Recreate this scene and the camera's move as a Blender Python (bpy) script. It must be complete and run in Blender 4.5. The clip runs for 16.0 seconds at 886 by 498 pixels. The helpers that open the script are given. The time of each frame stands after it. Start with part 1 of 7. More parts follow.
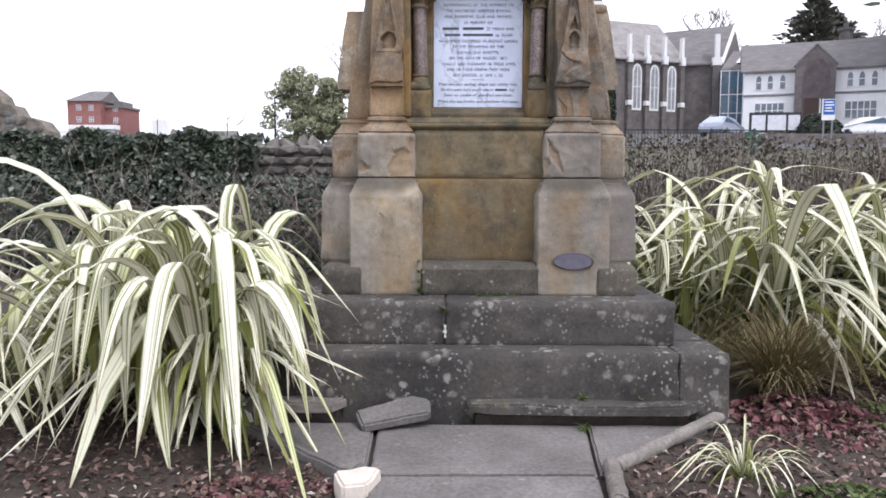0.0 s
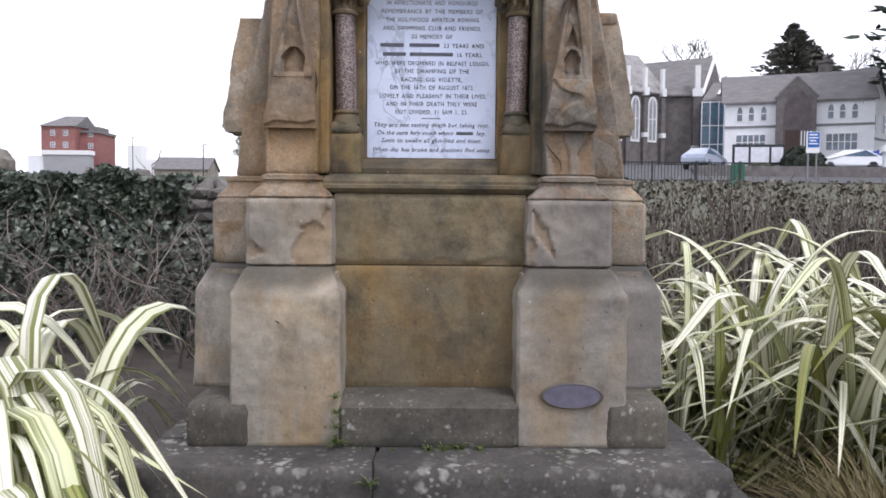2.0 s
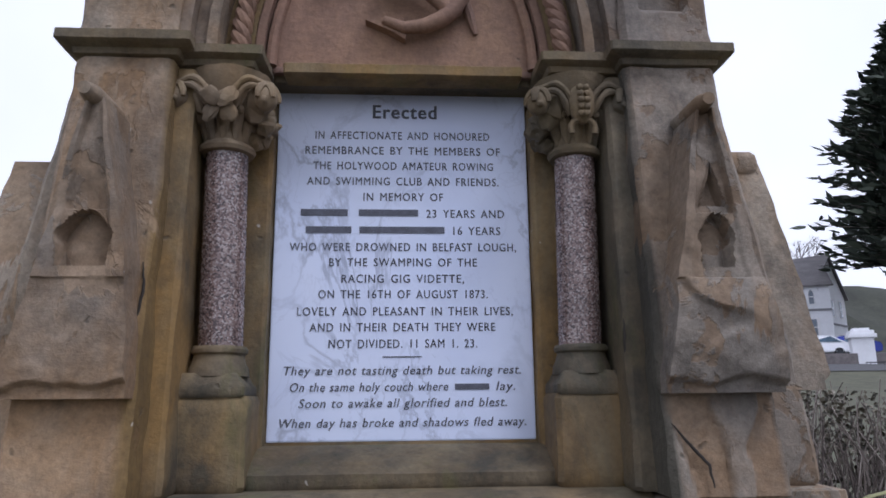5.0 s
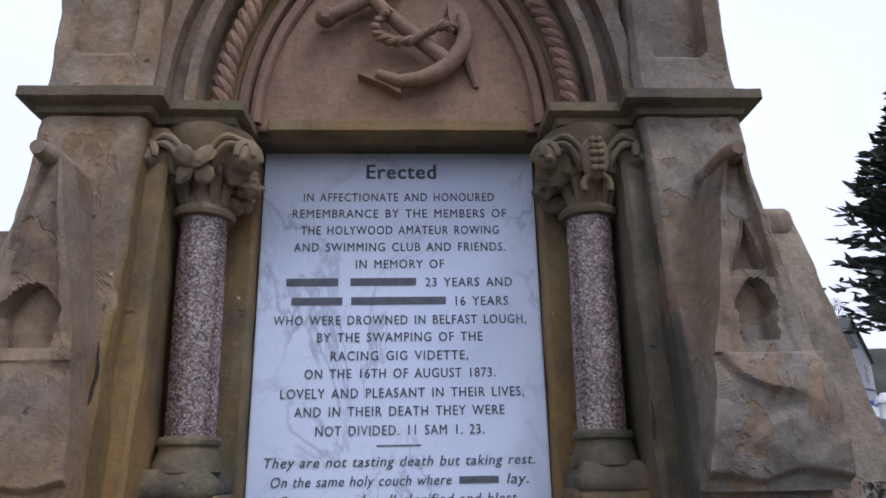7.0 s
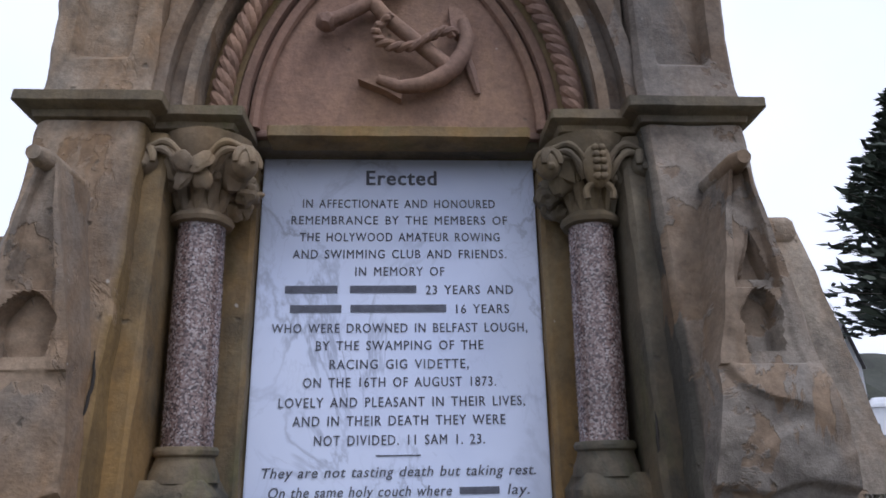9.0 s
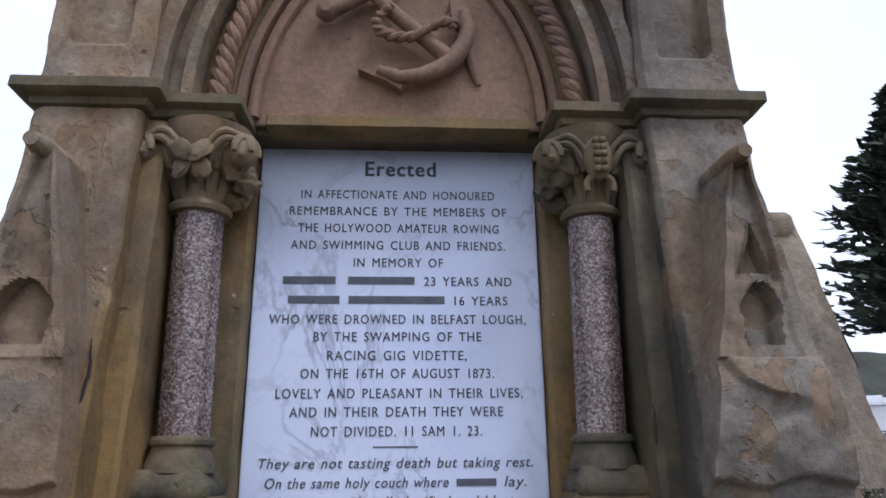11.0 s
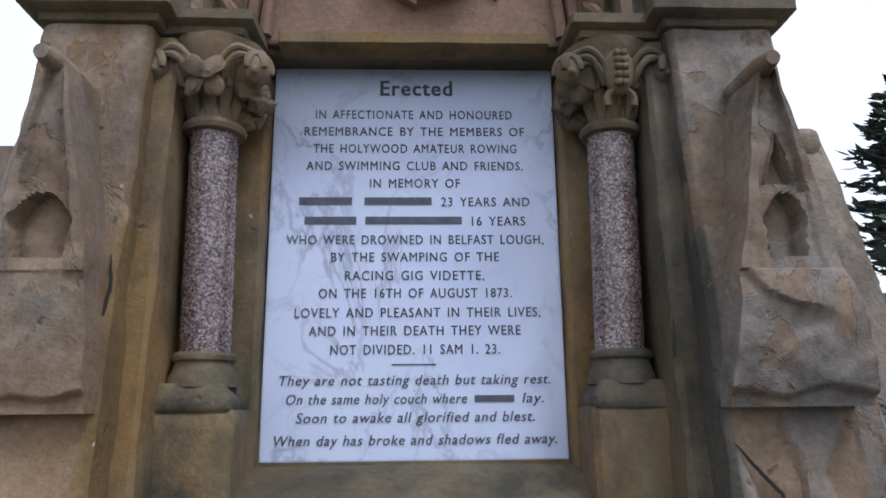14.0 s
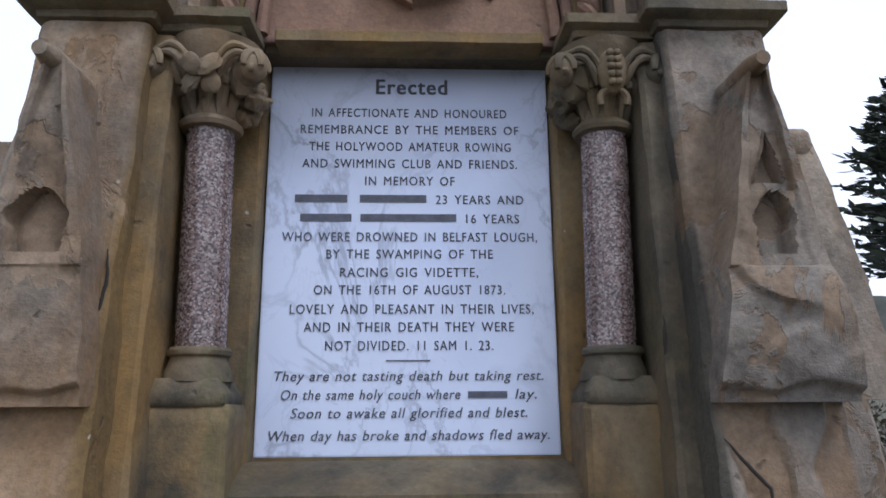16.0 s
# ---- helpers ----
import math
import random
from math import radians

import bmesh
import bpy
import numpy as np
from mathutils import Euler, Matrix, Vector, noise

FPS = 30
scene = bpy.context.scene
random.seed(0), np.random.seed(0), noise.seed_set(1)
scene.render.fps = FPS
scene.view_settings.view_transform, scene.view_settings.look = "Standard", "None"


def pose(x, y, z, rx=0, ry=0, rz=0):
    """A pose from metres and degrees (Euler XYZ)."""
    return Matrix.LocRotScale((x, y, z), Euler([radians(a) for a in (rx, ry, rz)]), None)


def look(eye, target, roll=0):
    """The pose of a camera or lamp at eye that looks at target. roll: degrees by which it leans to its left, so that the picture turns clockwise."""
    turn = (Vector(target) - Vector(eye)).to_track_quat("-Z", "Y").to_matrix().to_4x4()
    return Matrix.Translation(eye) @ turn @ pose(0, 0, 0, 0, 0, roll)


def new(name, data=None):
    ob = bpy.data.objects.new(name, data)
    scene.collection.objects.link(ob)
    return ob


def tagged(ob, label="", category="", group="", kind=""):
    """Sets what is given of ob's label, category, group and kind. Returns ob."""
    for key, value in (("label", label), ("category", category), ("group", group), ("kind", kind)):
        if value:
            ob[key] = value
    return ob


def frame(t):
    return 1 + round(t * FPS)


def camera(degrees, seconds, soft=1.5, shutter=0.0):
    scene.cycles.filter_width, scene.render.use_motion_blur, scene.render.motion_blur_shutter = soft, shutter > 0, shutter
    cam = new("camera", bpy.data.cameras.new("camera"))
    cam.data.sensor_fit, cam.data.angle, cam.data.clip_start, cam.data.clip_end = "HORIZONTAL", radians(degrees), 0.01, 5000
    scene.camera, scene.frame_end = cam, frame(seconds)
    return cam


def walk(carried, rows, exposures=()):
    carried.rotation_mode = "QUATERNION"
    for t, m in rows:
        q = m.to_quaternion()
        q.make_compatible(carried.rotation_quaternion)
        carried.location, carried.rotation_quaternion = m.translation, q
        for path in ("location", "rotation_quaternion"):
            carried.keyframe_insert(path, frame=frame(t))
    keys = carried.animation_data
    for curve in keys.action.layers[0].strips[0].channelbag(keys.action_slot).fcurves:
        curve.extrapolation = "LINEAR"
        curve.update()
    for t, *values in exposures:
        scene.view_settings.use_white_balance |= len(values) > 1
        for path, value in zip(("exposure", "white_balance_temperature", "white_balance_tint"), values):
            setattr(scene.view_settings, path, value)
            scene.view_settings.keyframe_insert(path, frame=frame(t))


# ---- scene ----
cam = camera(63.4, 16.0, soft=1.7)
PATH = [
    (0, (-0.156, -4.735, 1.254), (-0.184, -2.743, 1.08), 0.2),
    (0.5, (-0.166, -4.416, 1.311), (-0.155, -2.426, 1.103), 1.5),
    (1, (0.002, -4.023, 1.347), (0.063, -2.033, 1.151), 0.7),
    (1.5, (0.037, -3.619, 1.42), (0.04, -1.625, 1.262), -0.4),
    (2, (0.017, -3.239, 1.52), (0.042, -1.242, 1.421), 0.5),
    (2.5, (0.127, -2.831, 1.623), (0.108, -0.832, 1.679), 0.1),
    (3, (0.072, -2.535, 1.669), (0.06, -0.545, 1.867), -0.0),
    (3.5, (0.017, -2.231, 1.683), (0.037, -0.237, 1.838), 0.2),
    (4, (0.051, -1.952, 1.768), (0.066, 0.03, 2.029), 0.1),
    (4.5, (-0.022, -1.724, 1.812), (0.018, 0.248, 2.141), -0.2),
    (5, (-0.015, -1.58, 1.843), (0.115, 0.371, 2.265), -0.6),
    (5.2, (0.025, -1.523, 1.872), (0.12, 0.42, 2.335), -1.0),
    (7.5, (0.024, -1.42, 1.888), (0.112, 0.485, 2.492), -1.1),
    (8, (0.017, -1.412, 1.892), (0.115, 0.494, 2.491), -1.0),
    (8.5, (0.013, -1.407, 1.901), (0.124, 0.496, 2.507), -1.0),
    (9, (0.011, -1.413, 1.9), (0.117, 0.489, 2.511), -1.0),
    (11.5, (0.004, -1.4, 1.891), (0.124, 0.509, 2.475), -0.5),
    (12, (0.009, -1.391, 1.878), (0.121, 0.533, 2.413), -0.5),
    (12.5, (0.015, -1.384, 1.864), (0.118, 0.547, 2.374), -0.5),
    (13, (0.009, -1.385, 1.866), (0.107, 0.554, 2.346), -0.7),
    (13.5, (0.008, -1.385, 1.862), (0.085, 0.561, 2.318), -0.7),
    (14, (0.002, -1.383, 1.853), (0.078, 0.565, 2.299), -0.6),
    (14.5, (-0.001, -1.385, 1.856), (0.077, 0.559, 2.318), -0.5),
    (15, (0.001, -1.389, 1.857), (0.085, 0.555, 2.319), -0.5),
    (15.5, (0.003, -1.393, 1.856), (0.094, 0.553, 2.308), -0.5),
    (16, (0.007, -1.393, 1.843), (0.091, 0.554, 2.292), -0.4),
]
EXPOSURES = [(0, 0.21, 5950, 17), (1.5, 0.18, 5950, 17), (2.5, -0.12, 5850, 17), (3.5, -0.46, 5650, 21), (4.2, -0.36, 5600, 20), (5, -0.38, 5550, 19), (9, -0.34, 5500, 18), (14.5, -0.24, 5460, 15), (16, -0.24, 5460, 15)]
walk(cam, [(t, look(eye, target, roll)) for t, eye, target, roll in PATH], EXPOSURES)

# ---- light: a bright overcast sky ----
world = bpy.data.worlds.new("overcast_sky")
world.use_nodes = True
scene.world = world
wn, wl = world.node_tree.nodes, world.node_tree.links
sky = wn.new("ShaderNodeTexSky")
sky.sky_type, sky.sun_disc = "NISHITA", False
sky.sun_elevation, sky.sun_rotation = radians(57), radians(138)
cloud = wn.new("ShaderNodeTexNoise")
cloud.inputs["Scale"].default_value = 2.2
cloud.inputs["Detail"].default_value = 5
cramp = wn.new("ShaderNodeValToRGB")
cramp.color_ramp.elements[0].position, cramp.color_ramp.elements[0].color = 0.3, (0.84, 0.84, 0.85, 1)
cramp.color_ramp.elements[1].position, cramp.color_ramp.elements[1].color = 0.65, (1.0, 0.995, 0.985, 1)
wc = wn.new("ShaderNodeTexCoord")
smix = wn.new("ShaderNodeMix")
smix.data_type = "RGBA"
smix.inputs["Factor"].default_value = 0.93
dim = wn.new("ShaderNodeMix")
dim.data_type, dim.blend_type = "RGBA", "MULTIPLY"
dim.inputs["Factor"].default_value = 1.0
dim.inputs["B"].default_value = (0.08, 0.08, 0.08, 1)
wl.new(wc.outputs["Generated"], cloud.inputs["Vector"])
wl.new(cloud.outputs["Fac"], cramp.inputs["Fac"])
wl.new(sky.outputs["Color"], dim.inputs["A"])
wl.new(dim.outputs["Result"], smix.inputs["A"])
wl.new(cramp.outputs["Color"], smix.inputs["B"])
wl.new(smix.outputs["Result"], wn["Background"].inputs["Color"])
wn["Background"].inputs["Strength"].default_value = 1.5

sun = new("sun", bpy.data.lights.new("sun", "SUN"))
sun.data.energy, sun.data.angle, sun.data.color = 1.9, radians(15), (1.0, 0.96, 0.9)
sun.matrix_world = look((4, -4.5, 9.5), (0, 0, 0))


# ---- materials ----
def nodes_of(name):
    m = bpy.data.materials.new(name)
    m.use_nodes = True
    nt = m.node_tree
    return m, nt, nt.nodes["Principled BSDF"]


def node(nt, kind, **values):
    n = nt.nodes.new(kind)
    for k, v in values.items():
        n.inputs[k].default_value = v
    return n


def ramp(nt, fac, stops):
    r = nt.nodes.new("ShaderNodeValToRGB")
    e = r.color_ramp.elements
    while len(e) < len(stops):
        e.new(0.5)
    for el, (p, c) in zip(e, stops):
        el.position, el.color = p, (*c, 1) if len(c) == 3 else c
    nt.links.new(fac, r.inputs["Fac"])
    return r.outputs["Color"]


def mixed(nt, a, b, fac, blend="MIX"):
    m = nt.nodes.new("ShaderNodeMix")
    m.data_type, m.blend_type = "RGBA", blend
    for sock, v in (("A", a), ("B", b)):
        if isinstance(v, tuple):
            m.inputs[sock].default_value = (*v, 1)
        else:
            nt.links.new(v, m.inputs[sock])
    if isinstance(fac, float):
        m.inputs["Factor"].default_value = fac
    else:
        nt.links.new(fac, m.inputs["Factor"])
    return m.outputs["Result"]


def noise_fac(nt, scale, detail=6, rough=0.6, stretch=(1, 1, 1), vec=None, distort=0.0):
    g = nt.nodes.new("ShaderNodeNewGeometry")
    mp = node(nt, "ShaderNodeMapping", Scale=stretch)
    nt.links.new(vec or g.outputs["Position"], mp.inputs["Vector"])
    n = node(nt, "ShaderNodeTexNoise", Scale=scale, Detail=detail, Roughness=rough, Distortion=distort)
    nt.links.new(mp.outputs["Vector"], n.inputs["Vector"])
    return n.outputs["Fac"]


def spots(nt, scale, edge, soft=0.04, rnd=1.0):
    g = nt.nodes.new("ShaderNodeNewGeometry")
    wob = node(nt, "ShaderNodeTexNoise", Scale=scale * 1.6, Detail=5)
    nt.links.new(g.outputs["Position"], wob.inputs["Vector"])
    add = node(nt, "ShaderNodeVectorMath")
    add.operation = "MULTIPLY_ADD"
    nt.links.new(wob.outputs["Color"], add.inputs[0])
    add.inputs[1].default_value = (0.7 / scale,) * 3
    nt.links.new(g.outputs["Position"], add.inputs[2])
    v = node(nt, "ShaderNodeTexVoronoi", Scale=scale, Randomness=rnd)
    nt.links.new(add.outputs[0], v.inputs["Vector"])
    return ramp(nt, v.outputs["Distance"], [(0, (1, 1, 1)), (max(edge - soft, 0.001), (1, 1, 1)), (edge + soft, (0, 0, 0))])


def bumped(nt, bsdf, fac, strength, dist=0.01):
    b = node(nt, "ShaderNodeBump", Strength=strength, Distance=dist)
    nt.links.new(fac, b.inputs["Height"])
    nt.links.new(b.outputs["Normal"], bsdf.inputs["Normal"])


def set_rough(nt, bsdf, fac, lo, hi):
    m = node(nt, "ShaderNodeMapRange")
    m.inputs["To Min"].default_value, m.inputs["To Max"].default_value = lo, hi
    nt.links.new(fac, m.inputs["Value"])
    nt.links.new(m.outputs["Result"], bsdf.inputs["Roughness"])


def sandstone(name, pale, grey, ochre, soot, ochre_at=0.55, soot_at=0.62, moss=0.0, grain=0.45, spall=0.0, fresh=(0.31, 0.225, 0.145), streak=(0.20, 0.13, 0.045)):
    m, nt, b = nodes_of(name)
    big = noise_fac(nt, 2.3, 5, 0.55, distort=0.4)
    c = mixed(nt, grey, pale, ramp(nt, big, [(0.38, (0, 0, 0)), (0.6, (1, 1, 1))]))
    stain = noise_fac(nt, 3.1, 6, 0.65, (1.0, 1.0, 0.45), distort=0.6)
    c = mixed(nt, c, ochre, ramp(nt, stain, [(ochre_at - 0.1, (0, 0, 0)), (ochre_at + 0.12, (0.85,) * 3)]))
    dark = noise_fac(nt, 4.7, 7, 0.7, (1.0, 1.0, 0.7))
    c = mixed(nt, c, soot, ramp(nt, dark, [(soot_at - 0.08, (0, 0, 0)), (soot_at + 0.14, (0.9,) * 3)]))
    bare = nt.nodes.new("ShaderNodeAttribute")
    bare.attribute_name = "loss"
    c = mixed(nt, c, mixed(nt, fresh, ochre, ramp(nt, noise_fac(nt, 11, 5), [(0.4, (0, 0, 0)), (0.62, (1, 1, 1))])), bare.outputs["Fac"])
    run = nt.nodes.new("ShaderNodeAttribute")
    run.attribute_name = "stain"
    c = mixed(nt, c, mixed(nt, streak, tuple(v * 0.6 for v in streak), ramp(nt, noise_fac(nt, 9, 6, 0.7, (1, 1, 0.3)), [(0.4, (0, 0, 0)), (0.65, (1, 1, 1))])), run.outputs["Fac"])
    scab = ramp(nt, noise_fac(nt, 4.4, 7, 0.62, (1.2, 1.2, 0.8), distort=0.5), [(0.535, (0, 0, 0)), (0.55, (1, 1, 1))])
    if spall:
        c = mixed(nt, c, mixed(nt, tuple(v * 0.82 for v in ochre), fresh, ramp(nt, noise_fac(nt, 6, 5), [(0.42, (0, 0, 0)), (0.6, (1, 1, 1))])), mixed(nt, (0.0, 0.0, 0.0), scab, spall))
    if moss:
        green = noise_fac(nt, 5.3, 6, 0.7, (1, 1, 0.4))
        c = mixed(nt, c, (0.10, 0.11, 0.03), ramp(nt, green, [(0.56, (0, 0, 0)), (0.72, (moss,) * 3)]))
    pale_bits = spots(nt, 8, 0.035, 0.012)
    c = mixed(nt, c, (0.5, 0.47, 0.42), mixed(nt, (0.0, 0.0, 0.0), pale_bits, 0.8))
    fine = noise_fac(nt, 75, 4, 0.75)
    c = mixed(nt, c, ramp(nt, fine, [(0.3, (0.5,) * 3), (0.7, (1.3,) * 3)]), grain, "MULTIPLY")
    broad = noise_fac(nt, 1.6, 4, 0.6)
    c = mixed(nt, c, ramp(nt, broad, [(0.35, (0.6, 0.6, 0.62)), (0.62, (1.15, 1.13, 1.08))]), 0.8, "MULTIPLY")
    mid = noise_fac(nt, 17, 6, 0.75)
    c = mixed(nt, c, ramp(nt, mid, [(0.32, (0.62,) * 3), (0.6, (1.12,) * 3)]), grain, "MULTIPLY")
    pock = spots(nt, 14, 0.07, 0.03)
    c = mixed(nt, c, (0.07, 0.06, 0.045), mixed(nt, (0.0, 0.0, 0.0), pock, 0.55))
    oi = nt.nodes.new("ShaderNodeObjectInfo")
    c = mixed(nt, c, ramp(nt, oi.outputs["Random"], [(0, (0.84, 0.84, 0.86)), (1, (1.12, 1.1, 1.04))]), 1.0, "MULTIPLY")
    nt.links.new(c, b.inputs["Base Color"])
    set_rough(nt, b, mid, 0.75, 0.95)
    beds = noise_fac(nt, 7, 5, 0.7, (0.6, 0.6, 2.6), distort=0.8)
    relief = mixed(nt, mixed(nt, mid, fine, 0.4), beds, 0.2)
    relief = mixed(nt, relief, (0.0, 0.0, 0.0), mixed(nt, (0.0, 0.0, 0.0), pock, 0.7))
    if spall:
        relief = mixed(nt, relief, (0.0, 0.0, 0.0), mixed(nt, (0.0, 0.0, 0.0), scab, 0.8 * spall))
    bumped(nt, b, relief, 0.25 + grain, 0.010)
    return m


M_STONE = sandstone("sandstone", (0.33, 0.28, 0.22), (0.19, 0.17, 0.145), (0.225, 0.135, 0.062), (0.055, 0.048, 0.038), 0.53, 0.575, 0.0, 0.55, 0.6)
M_STONE_OCHRE = sandstone("ochre_sandstone", (0.26, 0.198, 0.108), (0.178, 0.153, 0.096), (0.245, 0.145, 0.042), (0.055, 0.05, 0.037), 0.5, 0.55, 0.6, 0.36, 0.15)
M_STONE_GREY = sandstone("grey_skin_sandstone", (0.325, 0.29, 0.245), (0.22, 0.20, 0.175), (0.27, 0.185, 0.10), (0.10, 0.092, 0.08), 0.60, 0.56, 0.0, 0.26)
M_STONE_MOSS = sandstone("mossy_sandstone", (0.19, 0.16, 0.105), (0.125, 0.115, 0.08), (0.17, 0.115, 0.05), (0.04, 0.038, 0.03), 0.54, 0.53, 0.7, 0.4, 0.15)
M_CARVED = sandstone("carved_sandstone", (0.235, 0.19, 0.13), (0.15, 0.13, 0.098), (0.22, 0.135, 0.055), (0.055, 0.048, 0.036), 0.53, 0.56, 0.3, 0.3)
# dark streak colour: algae, with the inner face's shade painted in
M_STONE_ALGAE_SHADE = sandstone("sandstone_with_algae_and_shade", (0.33, 0.28, 0.22), (0.19, 0.17, 0.145), (0.225, 0.135, 0.062), (0.055, 0.048, 0.038), 0.53, 0.575, 0.0, 0.55, 0.6, streak=(0.075, 0.07, 0.052))
M_STONE_FOOT = sandstone("stained_foot_sandstone", (0.35, 0.32, 0.275), (0.26, 0.24, 0.21), (0.30, 0.205, 0.10), (0.10, 0.09, 0.075), 0.575, 0.61, 0.15, 0.32, streak=(0.06, 0.055, 0.045))
M_RED = sandstone("red_sandstone", (0.262, 0.158, 0.112), (0.205, 0.13, 0.098), (0.285, 0.18, 0.108), (0.12, 0.08, 0.062), 0.56, 0.62)


def lichen_stone(name, base, dark, lichen, amount=0.2, scale=17):
    m, nt, b = nodes_of(name)
    big = noise_fac(nt, 2.0, 6, 0.65)
    c = mixed(nt, dark, base, ramp(nt, big, [(0.38, (0, 0, 0)), (0.64, (1, 1, 1))]))
    fine = noise_fac(nt, 45, 5, 0.75)
    c = mixed(nt, c, ramp(nt, fine, [(0.3, (0.5,) * 3), (0.7, (1.35,) * 3)]), 0.75, "MULTIPLY")
    where = ramp(nt, noise_fac(nt, 4.6, 5), [(0.45, (0, 0, 0)), (0.66, (1, 1, 1))])
    for sc, e, col in ((scale, amount, lichen), (scale * 2.6, amount * 0.9, lichen), (scale * 0.55, amount * 0.7, tuple(v * 0.75 for v in lichen))):
        c = mixed(nt, c, col, mixed(nt, (0.0, 0.0, 0.0), spots(nt, sc, e, 0.07), where))
    green = noise_fac(nt, 3.3, 6, 0.7)
    c = mixed(nt, c, (0.10, 0.095, 0.03), ramp(nt, green, [(0.62, (0, 0, 0)), (0.76, (0.7,) * 3)]))
    nt.links.new(c, b.inputs["Base Color"])
    b.inputs["Roughness"].default_value = 0.9
    bumped(nt, b, mixed(nt, fine, big, 0.4), 0.6, 0.008)
    return m


M_STEP = lichen_stone("step_stone", (0.088, 0.079, 0.070), (0.036, 0.034, 0.031), (0.30, 0.29, 0.26), 0.27, 12)
M_BASE = lichen_stone("base_course_stone", (0.125, 0.11, 0.085), (0.05, 0.046, 0.038), (0.36, 0.35, 0.31), 0.16)
M_SLAB = lichen_stone("paving_slab", (0.20, 0.185, 0.175), (0.13, 0.122, 0.115), (0.30, 0.29, 0.27), 0.12, 11)
M_EDGE = lichen_stone("edging_stone", (0.26, 0.235, 0.21), (0.15, 0.135, 0.12), (0.38, 0.36, 0.33), 0.15, 14)


def plain(name, col, rough=0.7, var=0.25, scale=6, metal=0.0, bump=0.15, stretch=(1, 1, 1)):
    m, nt, b = nodes_of(name)
    n = noise_fac(nt, scale, 6, 0.65, stretch)
    f = noise_fac(nt, scale * 9, 4, 0.7, stretch)
    c = mixed(nt, tuple(v * (1 - var) for v in col), tuple(min(v * (1 + var), 1) for v in col), ramp(nt, n, [(0.3, (0, 0, 0)), (0.7, (1, 1, 1))]))
    c = mixed(nt, c, ramp(nt, f, [(0.3, (1 - var * 0.6,) * 3), (0.7, (1 + var * 0.5,) * 3)]), 0.8, "MULTIPLY")
    nt.links.new(c, b.inputs["Base Color"])
    b.inputs["Metallic"].default_value = metal
    set_rough(nt, b, n, max(rough - 0.1, 0.05), min(rough + 0.1, 1))
    if bump:
        bumped(nt, b, f, bump)
    return m


def marble():
    m, nt, b = nodes_of("veined_marble")
    n1 = noise_fac(nt, 3.4, 6, 0.6, (1.25, 1, 0.7), distort=0.7)
    n2 = noise_fac(nt, 8, 5, 0.55, (1.2, 1, 0.8), distort=0.8)
    cl = noise_fac(nt, 3.0, 4, 0.5)
    c = mixed(nt, (0.58, 0.645, 0.82), (0.69, 0.745, 0.88), ramp(nt, cl, [(0.3, (0, 0, 0)), (0.7, (1, 1, 1))]))
    v1 = ramp(nt, n1, [(0.478, (0, 0, 0)), (0.5, (1, 1, 1)), (0.522, (0, 0, 0))])
    v2 = ramp(nt, n2, [(0.485, (0, 0, 0)), (0.5, (1, 1, 1)), (0.515, (0, 0, 0))])
    where = ramp(nt, noise_fac(nt, 2.6, 3), [(0.42, (0, 0, 0)), (0.6, (0.6,) * 3)])
    c = mixed(nt, c, (0.22, 0.245, 0.32), mixed(nt, (0.0, 0.0, 0.0), v1, where))
    c = mixed(nt, c, (0.37, 0.41, 0.52), mixed(nt, (0.0, 0.0, 0.0), v2, mixed(nt, (0.0, 0.0, 0.0), where, 0.6)))
    nt.links.new(c, b.inputs["Base Color"])
    b.inputs["Roughness"].default_value = 0.38
    return m


def granite():
    m, nt, b = nodes_of("pink_granite")
    g = nt.nodes.new("ShaderNodeNewGeometry")
    v = node(nt, "ShaderNodeTexVoronoi", Scale=290.0)
    nt.links.new(g.outputs["Position"], v.inputs["Vector"])
    sep = nt.nodes.new("ShaderNodeSeparateColor")
    nt.links.new(v.outputs["Color"], sep.inputs["Color"])
    c = ramp(nt, sep.outputs["Red"], [(0.0, (0.05, 0.04, 0.04)), (0.22, (0.10, 0.07, 0.065)), (0.42, (0.18, 0.12, 0.105)), (0.72, (0.25, 0.185, 0.165)), (0.92, (0.36, 0.31, 0.29))])
    c = mixed(nt, c, ramp(nt, noise_fac(nt, 14, 4), [(0.35, (0.72,) * 3), (0.65, (1.12,) * 3)]), 0.8, "MULTIPLY")
    nt.links.new(c, b.inputs["Base Color"])
    b.inputs["Roughness"].default_value = 0.22
    return m


M_MARBLE, M_GRANITE = marble(), granite()
M_LETTER = plain("lead_lettering", (0.085, 0.09, 0.115), 0.6, 0.35, 40, bump=0)
M_PLAQUE = plain("dull_bronze_plaque", (0.14, 0.13, 0.17), 0.5, 0.2, 25, 0.3)
M_PLAQUE_RIM = plain("plaque_rim", (0.10, 0.085, 0.07), 0.5, 0.2, 25, 0.3)
M_SOIL = plain("garden_soil", (0.05, 0.039, 0.032), 0.95, 0.5, 5, bump=0.9)
M_FIELD = plain("rough_grass", (0.075, 0.075, 0.045), 0.95, 0.4, 1.5, bump=0.5)


